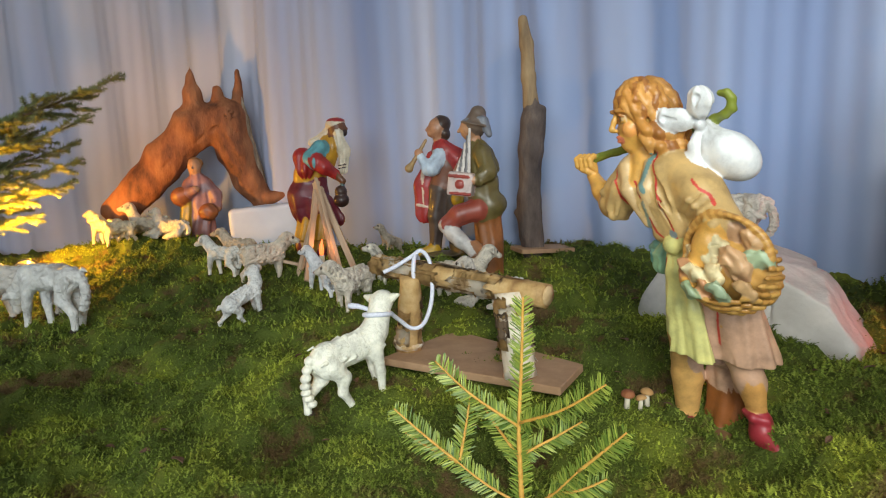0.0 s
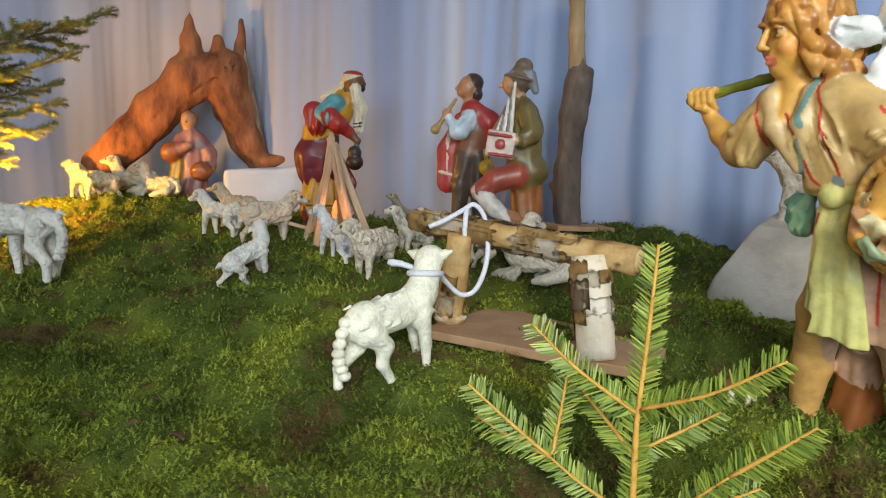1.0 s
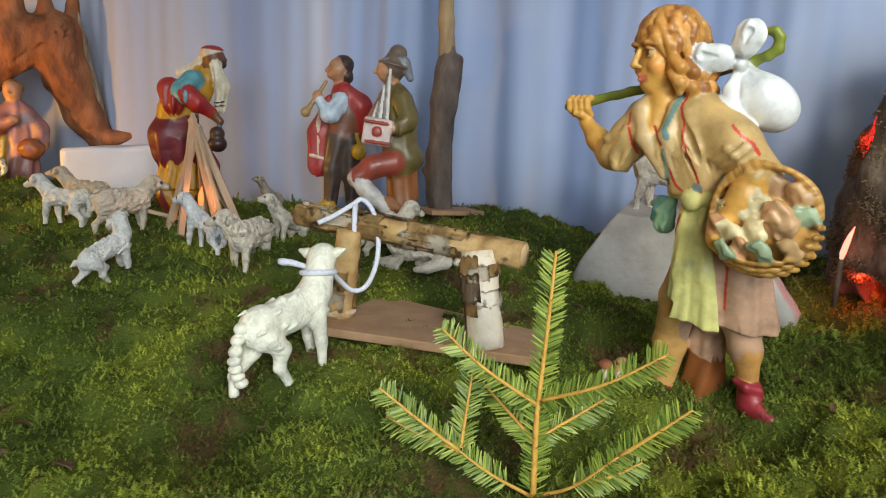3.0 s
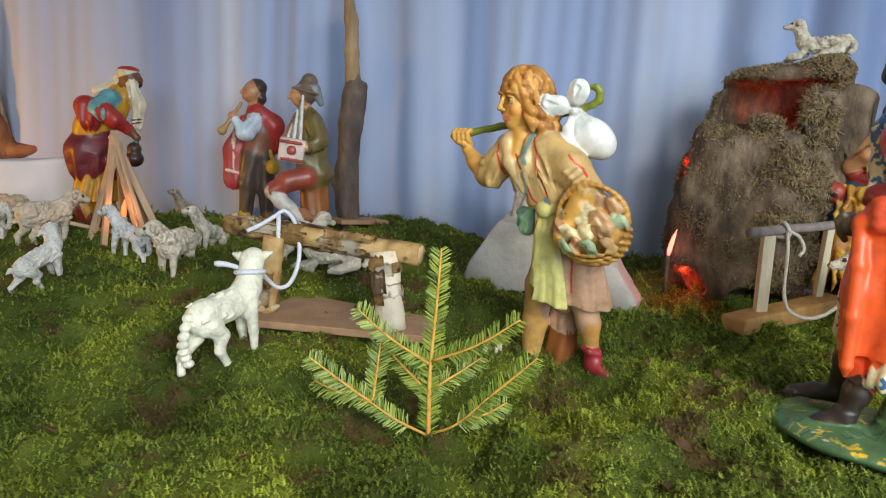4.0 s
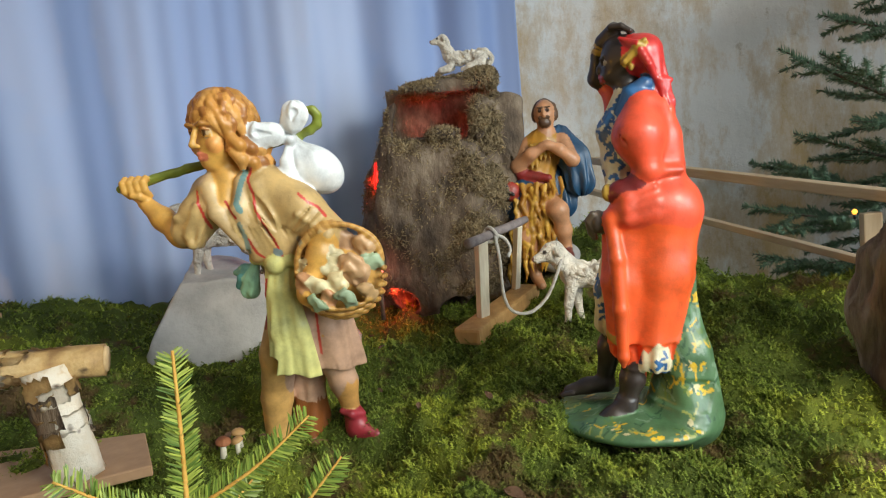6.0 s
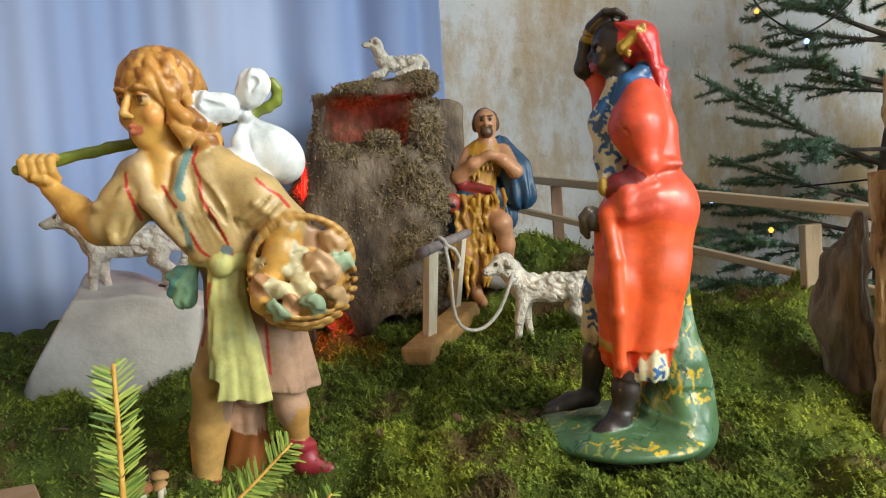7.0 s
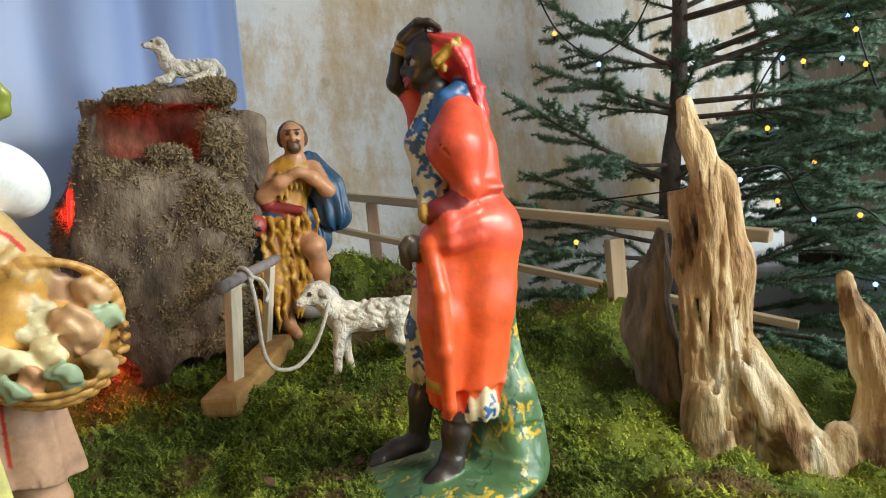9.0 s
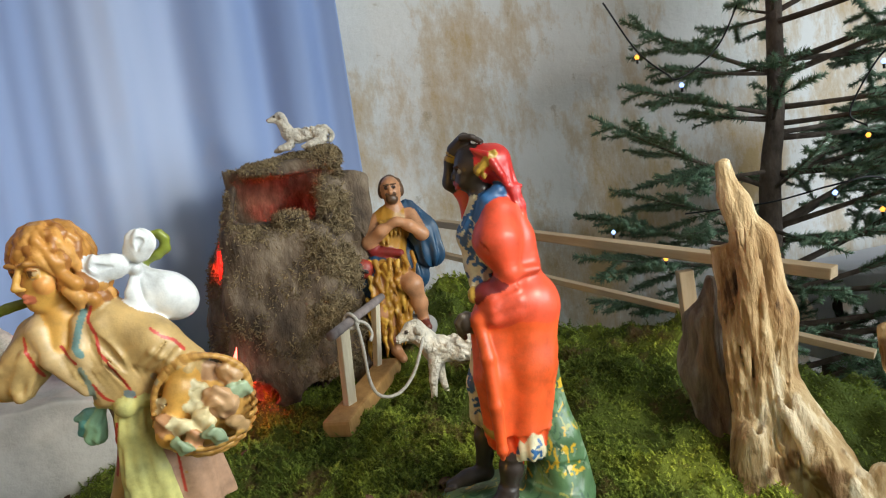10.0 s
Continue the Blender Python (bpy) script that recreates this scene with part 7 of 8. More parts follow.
    part("bulb_socket", tube_mesh("bulb_socket", [(-0.121, -0.118, 0.02), (-0.120, -0.118, 0.098)], [0.0045, 0.0035], M_BARK, 10), holder, "thin dark lamp socket")
    # no lamp: an emissive strip stands for red light leaking from the crack
    part("red_crack_glow", tube_mesh("red_crack_glow", [(-0.130, -0.004, 0.250), (-0.128, -0.002, 0.285), (-0.124, 0.002, 0.320), (-0.118, 0.004, 0.345)], [0.003, 0.006, 0.007, 0.003], G_CRACK, 9, 0.35, 0.6, 4), holder, "glowing red strip standing for light leaking through a crack")


root_arch()
driftwood()
cave()

s = Sculpt(0.010)
s.ball((-0.012, 0.010, 0.070), (0.142, 0.085, 0.108), (0, 0, 0), box=True, edge=0.2, turn=(0, 3, 4), rough=(0.007, 38))
s.ball((0.150, -0.012, 0.030), (0.090, 0.060, 0.085), (0, 0, 0), box=True, edge=0.3, turn=(0, 4, -10), rough=(0.009, 38))
for c, r, turn in (((-0.186, 0.0, 0.167), (0.10, 0.30, 0.30), (0, 31, 0)), ((0.126, 0.0, 0.176), (0.15, 0.25, 0.05), (0, 22, 0)), ((0.277, 0.0, 0.115), (0.10, 0.3, 0.3), (0, -35, 0)), ((0.0, -0.150, 0.160), (0.30, 0.075, 0.20), (-22, 0, 3)), ((0.0, -0.02, 0.205), (0.20, 0.20, 0.045), (12, 5, 0)), ((0.150, -0.08, 0.140), (0.10, 0.10, 0.045), (14, 26, 0)), ((0.105, -0.110, 0.080), (0.018, 0.05, 0.08), (0, 8, 30))):
    s.ball(c, r, None, cut=True, box=True, edge=0.05, turn=turn, rough=(0.003, 70))
statue("rock", s, 0.0036, (0.550, 1.130, 0.150), -42, M_ROCK, "pale grey angular rock on the moss carrying a sheep", "rock")
s = Sculpt(0.012)
s.ball((0, 0, 0.03), (0.045, 0.030, 0.030), (0, 0, 0), rough=(0.005, 60))
statue("stone", s, 0.004, (0.962, 0.625, 0.235), -60, M_STONE, "grey stone at the seated shepherd's foot", "stone")


# ---- birch rail, little gate, fence, camp fire, pole ----
def log_mesh(name, a, b, ra, rb, material, seed, rough=0.06, n=12, sides=16, bend=0.0):
    a, b = Vector(a), Vector(b)
    pts = []
    for i in range(n):
        t = i / (n - 1)
        pts.append(a.lerp(b, t) + Vector((0, 0, bend * math.sin(math.pi * t))))
    rr = np.random.default_rng(seed)
    rad = [(ra + (rb - ra) * i / (n - 1)) * (1 + 0.05 * rr.uniform(-1, 1)) for i in range(n)]
    return tube_mesh(name, pts, rad, material, sides, rough, 1.0, seed)


def bark_patch(parent, a, b, radius, t0, t1, ang, span, material, lift=0.0012, seed=0):
    """A torn sheet of bark lying round a log, its rim curling off."""
    r = random.Random(seed)
    a, b = Vector(a), Vector(b)
    ax = (b - a).normalized()
    u = ax.orthogonal().normalized()
    v = ax.cross(u)
    bm = bmesh.new()
    n, m, grid = 9, 7, []
    for i in range(n):
        f = i / (n - 1)
        row = []
        wob = r.uniform(-0.12, 0.12)
        for j in range(m):
            g = j / (m - 1) + (wob if j in (0, m - 1) else 0)
            tt = t0 + (t1 - t0) * g
            th = radians(ang + span * (f - 0.5))
            edge = max(abs(f - 0.5), abs(g - 0.5)) * 2
            rr = radius + lift + 0.0035 * max(0.0, edge - 0.72) / 0.28 * r.uniform(0.0, 1.0)
            row.append(bm.verts.new(a.lerp(b, tt) + (u * math.cos(th) + v * math.sin(th)) * rr))
        grid.append(row)
    for i in range(n - 1):
        for j in range(m - 1):
            bm.faces.new([grid[i][j], grid[i + 1][j], grid[i + 1][j + 1], grid[i][j + 1]]).smooth = True
    bmesh.ops.solidify(bm, geom=bm.faces[:], thickness=0.0009)
    return part("bark_flake", (bm, material), parent)


def birch_rail():
    t = thing("birch_rail", (0, 0, 0), 0, "hitching rail of peeling birch logs on a brown board", "rail")
    bm = bmesh.new()
    ring = [(-0.115, 1.010), (0.165, 0.822), (0.222, 0.925), (0.02, 1.175)]
    lower = [bm.verts.new((x, y, 0.138)) for x, y in ring]
    upper = [bm.verts.new((x, y, 0.151)) for x, y in ring]
    bm.faces.new(lower[::-1])
    bm.faces.new(upper)
    for i in range(4):
        bm.faces.new([lower[i], lower[(i + 1) % 4], upper[(i + 1) % 4], upper[i]])
    bmesh.ops.bevel(bm, geom=bm.edges[:], offset=0.0015, segments=1, affect="EDGES")
    part("base_board", (bm, M_BOARD), t, "flat brown board")
    beam = part("beam", log_mesh("beam", (-0.126, 1.098, 0.304), (0.158, 0.872, 0.278), 0.0165, 0.0185, M_BIRCH_TAN, 3, 0.10, 16, 18), t, "tan birch log with split peeling bark")
    part("cut_end", log_mesh("cut_end", (0.157, 0.8728, 0.2781), (0.1605, 0.8700, 0.2777), 0.0150, 0.0145, M_END, 4, 0.03, 2, 18), beam)
    p1 = part("post", log_mesh("post", (-0.068, 1.056, 0.150), (-0.056, 1.018, 0.292), 0.0235, 0.0195, M_BIRCH_TAN, 5, 0.05, 9, 18), t)
    p2 = part("post", log_mesh("post", (0.114, 0.880, 0.150), (0.104, 0.902, 0.280), 0.0255, 0.0240, M_BIRCH, 6, 0.05, 9, 18), t, "white birch log with torn brown bark")
    part("collar", log_mesh("collar", (-0.068, 1.056, 0.159), (-0.067, 1.053, 0.172), 0.028, 0.026, M_BIRCH, 8, 0.12, 3, 18), p1, "curled rim of pale bark")
    for i in range(44):
        k = random.Random(i + 11)
        t0 = k.uniform(0.0, 0.84)
        bark_patch(beam, (-0.126, 1.098, 0.304), (0.158, 0.872, 0.278), 0.0175, t0, t0 + k.uniform(0.07, 0.22), 360 * k.random(), k.uniform(45, 110), (M_BIRCH_TAN, M_BIRCH_TAN, M_BIRCH, M_BIRCH_TAN, M_DRIFT_DARK)[i % 5], 0.0006 + 0.0022 * k.random(), i)
    for i in range(14):
        k = random.Random(i + 51)
        t0 = k.uniform(0.0, 0.75)
        bark_patch(p2, (0.114, 0.880, 0.150), (0.104, 0.902, 0.280), 0.0248, t0, t0 + k.uniform(0.12, 0.32), 360 * k.random(), k.uniform(35, 95), (M_BIRCH, M_BIRCH_TAN, M_DRIFT_DARK, M_BIRCH)[i % 4], 0.0006 + 0.0009 * k.random(), i)
    for i in range(9):
        k = random.Random(i + 81)
        t0 = k.uniform(0.05, 0.75)
        bark_patch(p1, (-0.068, 1.056, 0.150), (-0.056, 1.018, 0.292), 0.0216, t0, t0 + k.uniform(0.12, 0.3), 360 * k.random(), k.uniform(35, 95), (M_BIRCH_TAN, M_BIRCH, M_DRIFT_DARK)[i % 3], 0.0006 + 0.0009 * k.random(), i)
    return t


birch_rail()
rope_line = spline([(-0.102, 1.014, 0.302), (-0.078, 1.020, 0.312), (-0.052, 1.030, 0.326), (-0.036, 1.036, 0.334), (-0.022, 1.020, 0.318), (-0.018, 0.994, 0.284), (-0.022, 0.982, 0.248), (-0.036, 0.980, 0.216), (-0.056, 0.978, 0.210), (-0.076, 0.968, 0.228), (-0.090, 0.950, 0.246)], 60)
rope = thing("rope", (0, 0, 0), 0, "white cord looped over the birch rail and the sheep", "rope")
part("cord", tube_mesh("cord", rope_line, [0.0037] * 60, M_ROPE, 8), rope)
knot_ring = [(-0.046 + 0.004 * math.cos(a), 1.036 + 0.024 * math.cos(a), 0.300 + 0.026 * math.sin(a)) for a in np.linspace(0, 2 * math.pi, 25)]
part("loop", tube_mesh("loop", knot_ring, [0.0040] * 25, M_ROPE, 8), rope)
collar_ring = [(-0.107 + 0.0215 * math.cos(a), 0.930 + 0.0215 * math.sin(a), 0.248 - 0.004 * math.sin(a)) for a in np.linspace(0, 2 * math.pi, 25)]
part("collar", tube_mesh("collar", collar_ring, [0.0040] * 25, M_ROPE, 8), rope)
part("frayed_end", tube_mesh("frayed_end", spline([(-0.120, 0.946, 0.251), (-0.138, 0.954, 0.256), (-0.158, 0.959, 0.258)], 8), [0.004, 0.004, 0.004, 0.004, 0.0045, 0.005, 0.0055, 0.004], M_ROPE, 8, 0.1), rope)

gate = thing("small_gate", (0, 0, 0), 0, "small cream wooden tie rail with grey twig, ochre block", "gate")
bar("base_block", (0.672, 0.684, 0.172), (0.945, 0.690, 0.196), 0.030, 0.052, M_OCHRE, gate, "bevelled ochre wooden block", 0.006, 0.001, 90)
bar("post", (0.742, 0.688, 0.180), (0.705, 0.660, 0.334), 0.020, 0.014, M_CREAM, gate, "", 0.0015, 0.0006, 30)
bar("post", (0.912, 0.703, 0.196), (0.864, 0.664, 0.342), 0.013, 0.013, M_CREAM, gate, "", 0.0015, 0.0006, 30)
part("crossbar", log_mesh("crossbar", (0.655, 0.655, 0.338), (0.895, 0.662, 0.350), 0.0085, 0.0075, M_TWIG, 9, 0.06, 9, 12), gate, "grey round twig")
yarn = thing("yarn", (0, 0, 0), 0, "grey woollen lead from the gate to the sheep's neck", "yarn")
part("lead", tube_mesh("lead", spline([(0.735, 0.648, 0.346), (0.732, 0.640, 0.300), (0.730, 0.636, 0.235), (0.738, 0.624, 0.205), (0.760, 0.600, 0.200), (0.780, 0.578, 0.222), (0.790, 0.562, 0.258), (0.806, 0.555, 0.290)], 40), [0.0030] * 40, M_ROPE_GREY, 7, 0.12), yarn)
part("knot", tube_mesh("knot", [(0.735 + 0.004 * math.sin(a * 2), 0.657 + 0.0125 * math.cos(a), 0.342 + 0.0125 * math.sin(a)) for a in np.linspace(0, 2 * math.pi, 20)], [0.0034] * 20, M_ROPE_GREY, 7, 0.1), yarn)
part("loose_end", tube_mesh("loose_end", spline([(0.735, 0.646, 0.342), (0.750, 0.636, 0.332), (0.760, 0.632, 0.312), (0.752, 0.634, 0.300)], 12), [0.0030] * 12, M_ROPE_GREY, 7, 0.15), yarn)

fence = thing("fence", (0, 0, 0), 0, "low plain pine fence of posts and two rails along the moss", "fence")
bar("top_rail", (0.824, -0.105, 0.338), (1.345, 0.668, 0.448), 0.030, 0.018, M_PINE, fence, "", 0.002, 0.0008, 0)
bar("lower_rail", (0.890, -0.170, 0.186), (1.318, 0.672, 0.372), 0.020, 0.012, M_PINE, fence, "", 0.0015, 0.0006, 0)
bar("post", (0.945, 0.095, 0.200), (0.946, 0.098, 0.338), 0.026, 0.026, M_PINE, fence, "", 0.002, 0.0008, 32)
bar("post", (1.302, 0.572, 0.270), (1.303, 0.575, 0.425), 0.026, 0.026, M_PINE_RED, fence, "", 0.002, 0.0008, 32)

fire = thing("camp_fire", (0, 0, 0), 0, "tepee of split pine sticks leaning over a glowing flame lamp", "camp fire")
apex = Vector((-0.338, 1.70, 0.432))
for i, (x, y) in enumerate([(-0.395, 1.62), (-0.362, 1.58), (-0.270, 1.60), (-0.238, 1.64), (-0.262, 1.75), (-0.330, 1.79), (-0.400, 1.74), (-0.286, 1.63)]):
    foot = Vector((x, y, gz(x, y) - 0.003))
    tip = apex + Vector((0.006 * math.cos(i * 2.4), 0.006 * math.sin(i * 2.4), 0.012 * math.sin(i)))
    bar("stick", foot, tip + (tip - foot) * (0.02 + 0.03 * (i % 3)), 0.017 - 0.002 * (i % 3), 0.010, M_STICK, fire, "", 0.0015, 0.0015, 40 * i)
bar("stick", (-0.470, 1.66, gz(-0.47, 1.66) + 0.04), (-0.345, 1.66, gz(-0.345, 1.66) + 0.01), 0.010, 0.008, M_STICK, fire, "thin stick lying on the ground", 0.0015, 0.001, 0)
part("flame", tube_mesh("flame", [(-0.318, 1.582, 0.262), (-0.318, 1.582, 0.272), (-0.317, 1.582, 0.288), (-0.315, 1.582, 0.304)], [0.004, 0.0065, 0.005, 0.0008], G_FLAME, 10), fire, "glowing orange flame bulb")
part("lamp_socket", tube_mesh("lamp_socket", [(-0.318, 1.582, 0.19), (-0.318, 1.582, 0.263)], [0.008, 0.007], M_CREAM, 10), fire)

pole = thing("pole", (0, 0, 0), 0, "tall crooked wooden pole with dark bark and bare top", "pole")
w = Sculpt(0.015)
w.path([(0.250, 1.662, 0.236), (0.244, 1.664, 0.386), (0.251, 1.661, 0.510), (0.259, 1.659, 0.590), (0.258, 1.659, 0.660)], [0.032, 0.030, 0.032, 0.029, 0.015], (0, 0, 0), rough=(0.004, 60, 0.5))
w.path([(0.268, 1.655, 0.560), (0.283, 1.650, 0.618)], [0.018, 0.011], (0, 0, 0), rough=(0.003, 80))
w.path([(0.235, 1.668, 0.330), (0.210, 1.676, 0.345)], [0.020, 0.008], (0, 0, 0), rough=(0.003, 80))
part("trunk", w.mesh("trunk", 0.004, M_POLE), pole)
w = Sculpt(0.012)
w.path([(0.259, 1.659, 0.596), (0.252, 1.662, 0.704), (0.247, 1.663, 0.792), (0.240, 1.665, 0.855)], [0.022, 0.0185, 0.017, 0.012], (0, 0, 0), rough=(0.0025, 70, 0.4))
part("bare_top", w.mesh("bare_top", 0.004, M_POLE_BARE), pole, "bare grey-tan wood")
part("foot_board", (block(0.15, 0.10, 0.012, 0.0015), M_BOARD), pole, "", pose(0.275, 1.655, 0.243, 0, 2, 12))

# covered block behind the flock
s = Sculpt(0.012)
s.ball((0.02, 0, 0.050), (0.150, 0.07, 0.082), (0, 0, 0), box=True, edge=0.25, turn=(0, -3, 0), rough=(0.004, 30))
statue("cloth_block", s, 0.005, (-0.665, 2.33, 0.235), 14, M_CLOTH, "white cloth draped over a low block behind the flock", "cloth")

# spot lamp on the moss whose silver back shows
spot = thing("spot_lamp", (-1.275, 1.842, gz(-1.275, 1.842)), 20, "small spot lamp with a silver dome lying behind the sheep", "lamp")
bm = bmesh.new()
bmesh.ops.create_uvsphere(bm, u_segments=24, v_segments=14, radius=0.036)
for f in bm.faces:
    f.smooth = True
for v in [v for v in bm.verts if v.co.y > 0.014]:
    v.co.y = 0.014
part("dome", (bm, M_LEAD), spot, "silver mirrored dome", pose(0, 0, 0.045))
part("rim", tube_mesh("rim", [(0.037 * math.cos(a), 0.014, 0.045 + 0.037 * math.sin(a)) for a in np.linspace(0, 2 * math.pi, 33)], [0.003] * 33, M_CABLE, 8), spot)
part("stand", tube_mesh("stand", [(0, 0, -0.01), (0, 0, 0.012)], [0.016, 0.010], M_CABLE, 12), spot)


# ---- fir sprig and fir trees ----
def sprig():
    at = Vector((0.09, 0.63, 0.072))
    t = thing("fir_sprig", tuple(at), -30.7, "fresh green fir sprig with yellow stems stuck in the moss", "fir sprig")
    r = np.random.default_rng(3)
    stem = spline([(-0.008, 0, -0.01), (-0.0095, 0, 0.072), (-0.009, 0, 0.107), (-0.005, 0.003, 0.180), (-0.002, 0.006, 0.256)], 30)
    branches = [("stem", stem, [0.0036 - 0.0022 * i / 29 for i in range(30)], 0.06)]
    spec = [((-0.0095, 0, 0.104), (-0.060, -0.020, 0.142), (-0.101, -0.030, 0.180), 0.0), ((-0.009, 0, 0.108), (0.050, -0.018, 0.140), (0.102, -0.030, 0.180), 0.0),
            ((-0.010, 0, 0.066), (-0.050, 0.018, 0.094), (-0.070, 0.030, 0.107), 0.0), ((-0.010, 0, 0.068), (0.025, 0.020, 0.088), (0.056, 0.032, 0.109), 0.0),
            ((-0.008, 0, 0.006), (-0.050, -0.012, 0.030), (-0.082, -0.020, 0.054), 0.35), ((-0.082, -0.020, 0.054), (-0.122, -0.030, 0.085), (-0.160, -0.036, 0.114), 0.0),
            ((-0.082, -0.020, 0.054), (-0.120, -0.018, 0.062), (-0.160, -0.014, 0.074), 0.0), ((-0.080, -0.018, 0.056), (-0.079, 0.0, 0.095), (-0.077, 0.012, 0.136), 0.0),
            ((-0.006, 0, 0.008), (0.030, -0.012, 0.032), (0.070, -0.026, 0.078), 0.5), ((0.070, -0.026, 0.078), (0.098, -0.034, 0.108), (0.125, -0.040, 0.137), 0.0),
            ((0.030, -0.012, 0.034), (0.065, -0.004, 0.045), (0.092, 0.004, 0.060), 0.0)]
    for i, (a, b, c, bare) in enumerate(spec):
        branches.append(("twig", spline([a, b, c], 14), [0.0021 - 0.0011 * j / 13 for j in range(14)], bare))
    for name, line, rad, bare in branches:
        wood = part(name, tube_mesh(name, line, rad, M_SPRIG_WOOD, 7), t)
        k = int(len(line) * bare)
        part("needles", mesh_of("needles", *needle_arrays(line[k:], 0.001, 1650, 0.0168, 0.00078, r, 0.78, 0.66, (0.0, -0.85, 0.45), True), M_NEEDLE_NEAR), wood, "flat rows of fresh green needles")


sprig()


def fir_limb(r, p0, az, elev, L, parent, needle_mat, dense=1150, needle=0.0165, droop=0.22, side_gap=0.060, side_len=0.46, width=0.0012):
    """A fir bough: a bent limb with twigs to both sides and needles all along."""
    d = np.array([math.cos(az) * math.cos(elev), math.sin(az) * math.cos(elev), math.sin(elev)])
    flat = np.array([-math.sin(az), math.cos(az), 0.0])
    n = 14
    tt = np.linspace(0, 1, n)
    line = np.array(p0) + np.outer(tt * L, d)
    line[:, 2] += -droop * L * tt * (1 - 0.55 * tt) * 1.2
    line += np.outer(np.sin(tt * 3 + r.uniform(0, 6)) * 0.01 * L, flat)
    wood = [tube_arrays(line, np.linspace(0.0035 + 0.008 * L, 0.0012, n), 6)]
    need = [needle_arrays(line[4:], 0.0015, dense, needle, width, r, 0.25, 0.7)]
    twigs = []
    k = int(L / side_gap)
    for i in range(1, k):
        f = 0.22 + 0.76 * i / k
        base = np.array([np.interp(f, tt, line[:, c]) for c in range(3)])
        for sgn in (-1, 1):
            if r.random() < 0.12:
                continue
            tl = L * side_len * (1.08 - f) * r.uniform(0.7, 1.2) + 0.025
            td = d * r.uniform(0.65, 0.9) + flat * sgn * r.uniform(0.55, 0.85) + np.array([0, 0, r.uniform(-0.45, 0.35)])
            td /= np.linalg.norm(td)
            q = np.linspace(0, 1, 6)
            tw = base + np.outer(q * tl, td)
            tw[:, 2] -= 0.12 * tl * q * q
            twigs.append(tw)
            if tl > 0.11:
                for g in (0.45, 0.72):
                    for s2 in (-1, 1):
                        b2 = tw[0] + (tw[-1] - tw[0]) * g
                        e = td * 0.8 + np.cross(td, [0, 0, 1]) * s2 * 0.6 + np.array([0, 0, r.uniform(-0.15, 0.1)])
                        twigs.append(b2 + np.outer(np.linspace(0, 1, 4) * tl * 0.36, e))
    for tw in twigs:
        wood.append(tube_arrays(tw, np.linspace(0.0018, 0.0008, len(tw)), 4))
        need.append(needle_arrays(tw, 0.001, dense, needle * r.uniform(0.85, 1.05), width, r, 0.25, 0.7))
    V, F = gather([(v, np.array(f)) for v, f in wood])
    F3 = np.concatenate([F[:, [0, 1, 2]], F[:, [0, 2, 3]]])
    F3 = F3[(F3[:, 0] != F3[:, 1]) & (F3[:, 1] != F3[:, 2]) & (F3[:, 0] != F3[:, 2])]
    b = part("bough", mesh_of("bough", V, F3, M_FIR_WOOD), parent)
    part("needles", mesh_of("needles", *gather(need), needle_mat), b)


def fir_tree():
    r = np.random.default_rng(21)
    base = (1.565, -0.235, -0.8)
    t = thing("fir_tree", base, 0, "dark green cut fir tree hung with fairy lights behind the fence", "fir tree")
    part("trunk", tube_mesh("trunk", spline([(0, 0.08, 0), (0.0, 0.075, 1.1), (-0.004, 0.035, 1.5), (0.0, 0.0, 2.4)], 24), np.linspace(0.034, 0.013, 24), M_FIR_WOOD, 14, 0.05), t)
    def stem(z):
        return float(np.interp(z, (1.1, 1.5, 2.4), (0.075, 0.035, 0.0)))

    z, turn = 0.45, 0.0
    while z < 2.15:
        n = 6
        L = 0.74 - 0.16 * max(0.0, (z - 0.75) / 1.4)
        for i in range(n):
            az = turn + 2 * math.pi * i / n + r.uniform(-0.22, 0.22)
            toward_wall = math.cos(az - 0.55)
            ll = L * r.uniform(0.75, 1.1) * (0.45 if toward_wall > 0.30 else 1.0) * (0.5 if math.cos(az - 2.85) > 0.72 or math.cos(az - 1.75) > 0.80 else 1.0)
            fir_limb(r, (0, stem(z), z + r.uniform(-0.03, 0.03)), az, r.uniform(0.05, 0.50), ll, t, M_NEEDLE, 1100, 0.0165, 0.12, 0.078, 0.46, 0.0016)
        for az in (-1.9, -1.2):
            fir_limb(r, (0, stem(z), z + r.uniform(-0.05, 0.05)), az + r.uniform(-0.2, 0.2), r.uniform(0.05, 0.50), L * r.uniform(0.8, 1.1), t, M_NEEDLE, 1100, 0.0165, 0.12, 0.070, 0.50, 0.0016)
        z += r.uniform(0.110, 0.150)
        turn += 0.9
    # long boughs that reach out along the wall
    for z, tip in ((1.215, (-0.13, 0.505, 1.467)), (1.13, (-0.10, 0.473, 1.273)), (1.402, (-0.10, 0.42, 1.53)), (1.50, (-0.10, 0.40, 1.69)), (1.01, (-0.13, 0.58, 1.11)), (1.05, (0.02, 0.58, 1.21)), (0.90, (-0.10, 0.56, 0.987))):
        d = Vector(tip) - Vector((0, stem(z), z))
        fir_limb(r, (0, stem(z), z), math.atan2(d.y, d.x), math.asin(d.z / d.length) + 0.05, d.length, t, M_NEEDLE, 1100, 0.0165, 0.09, 0.070, 0.50, 0.0016)


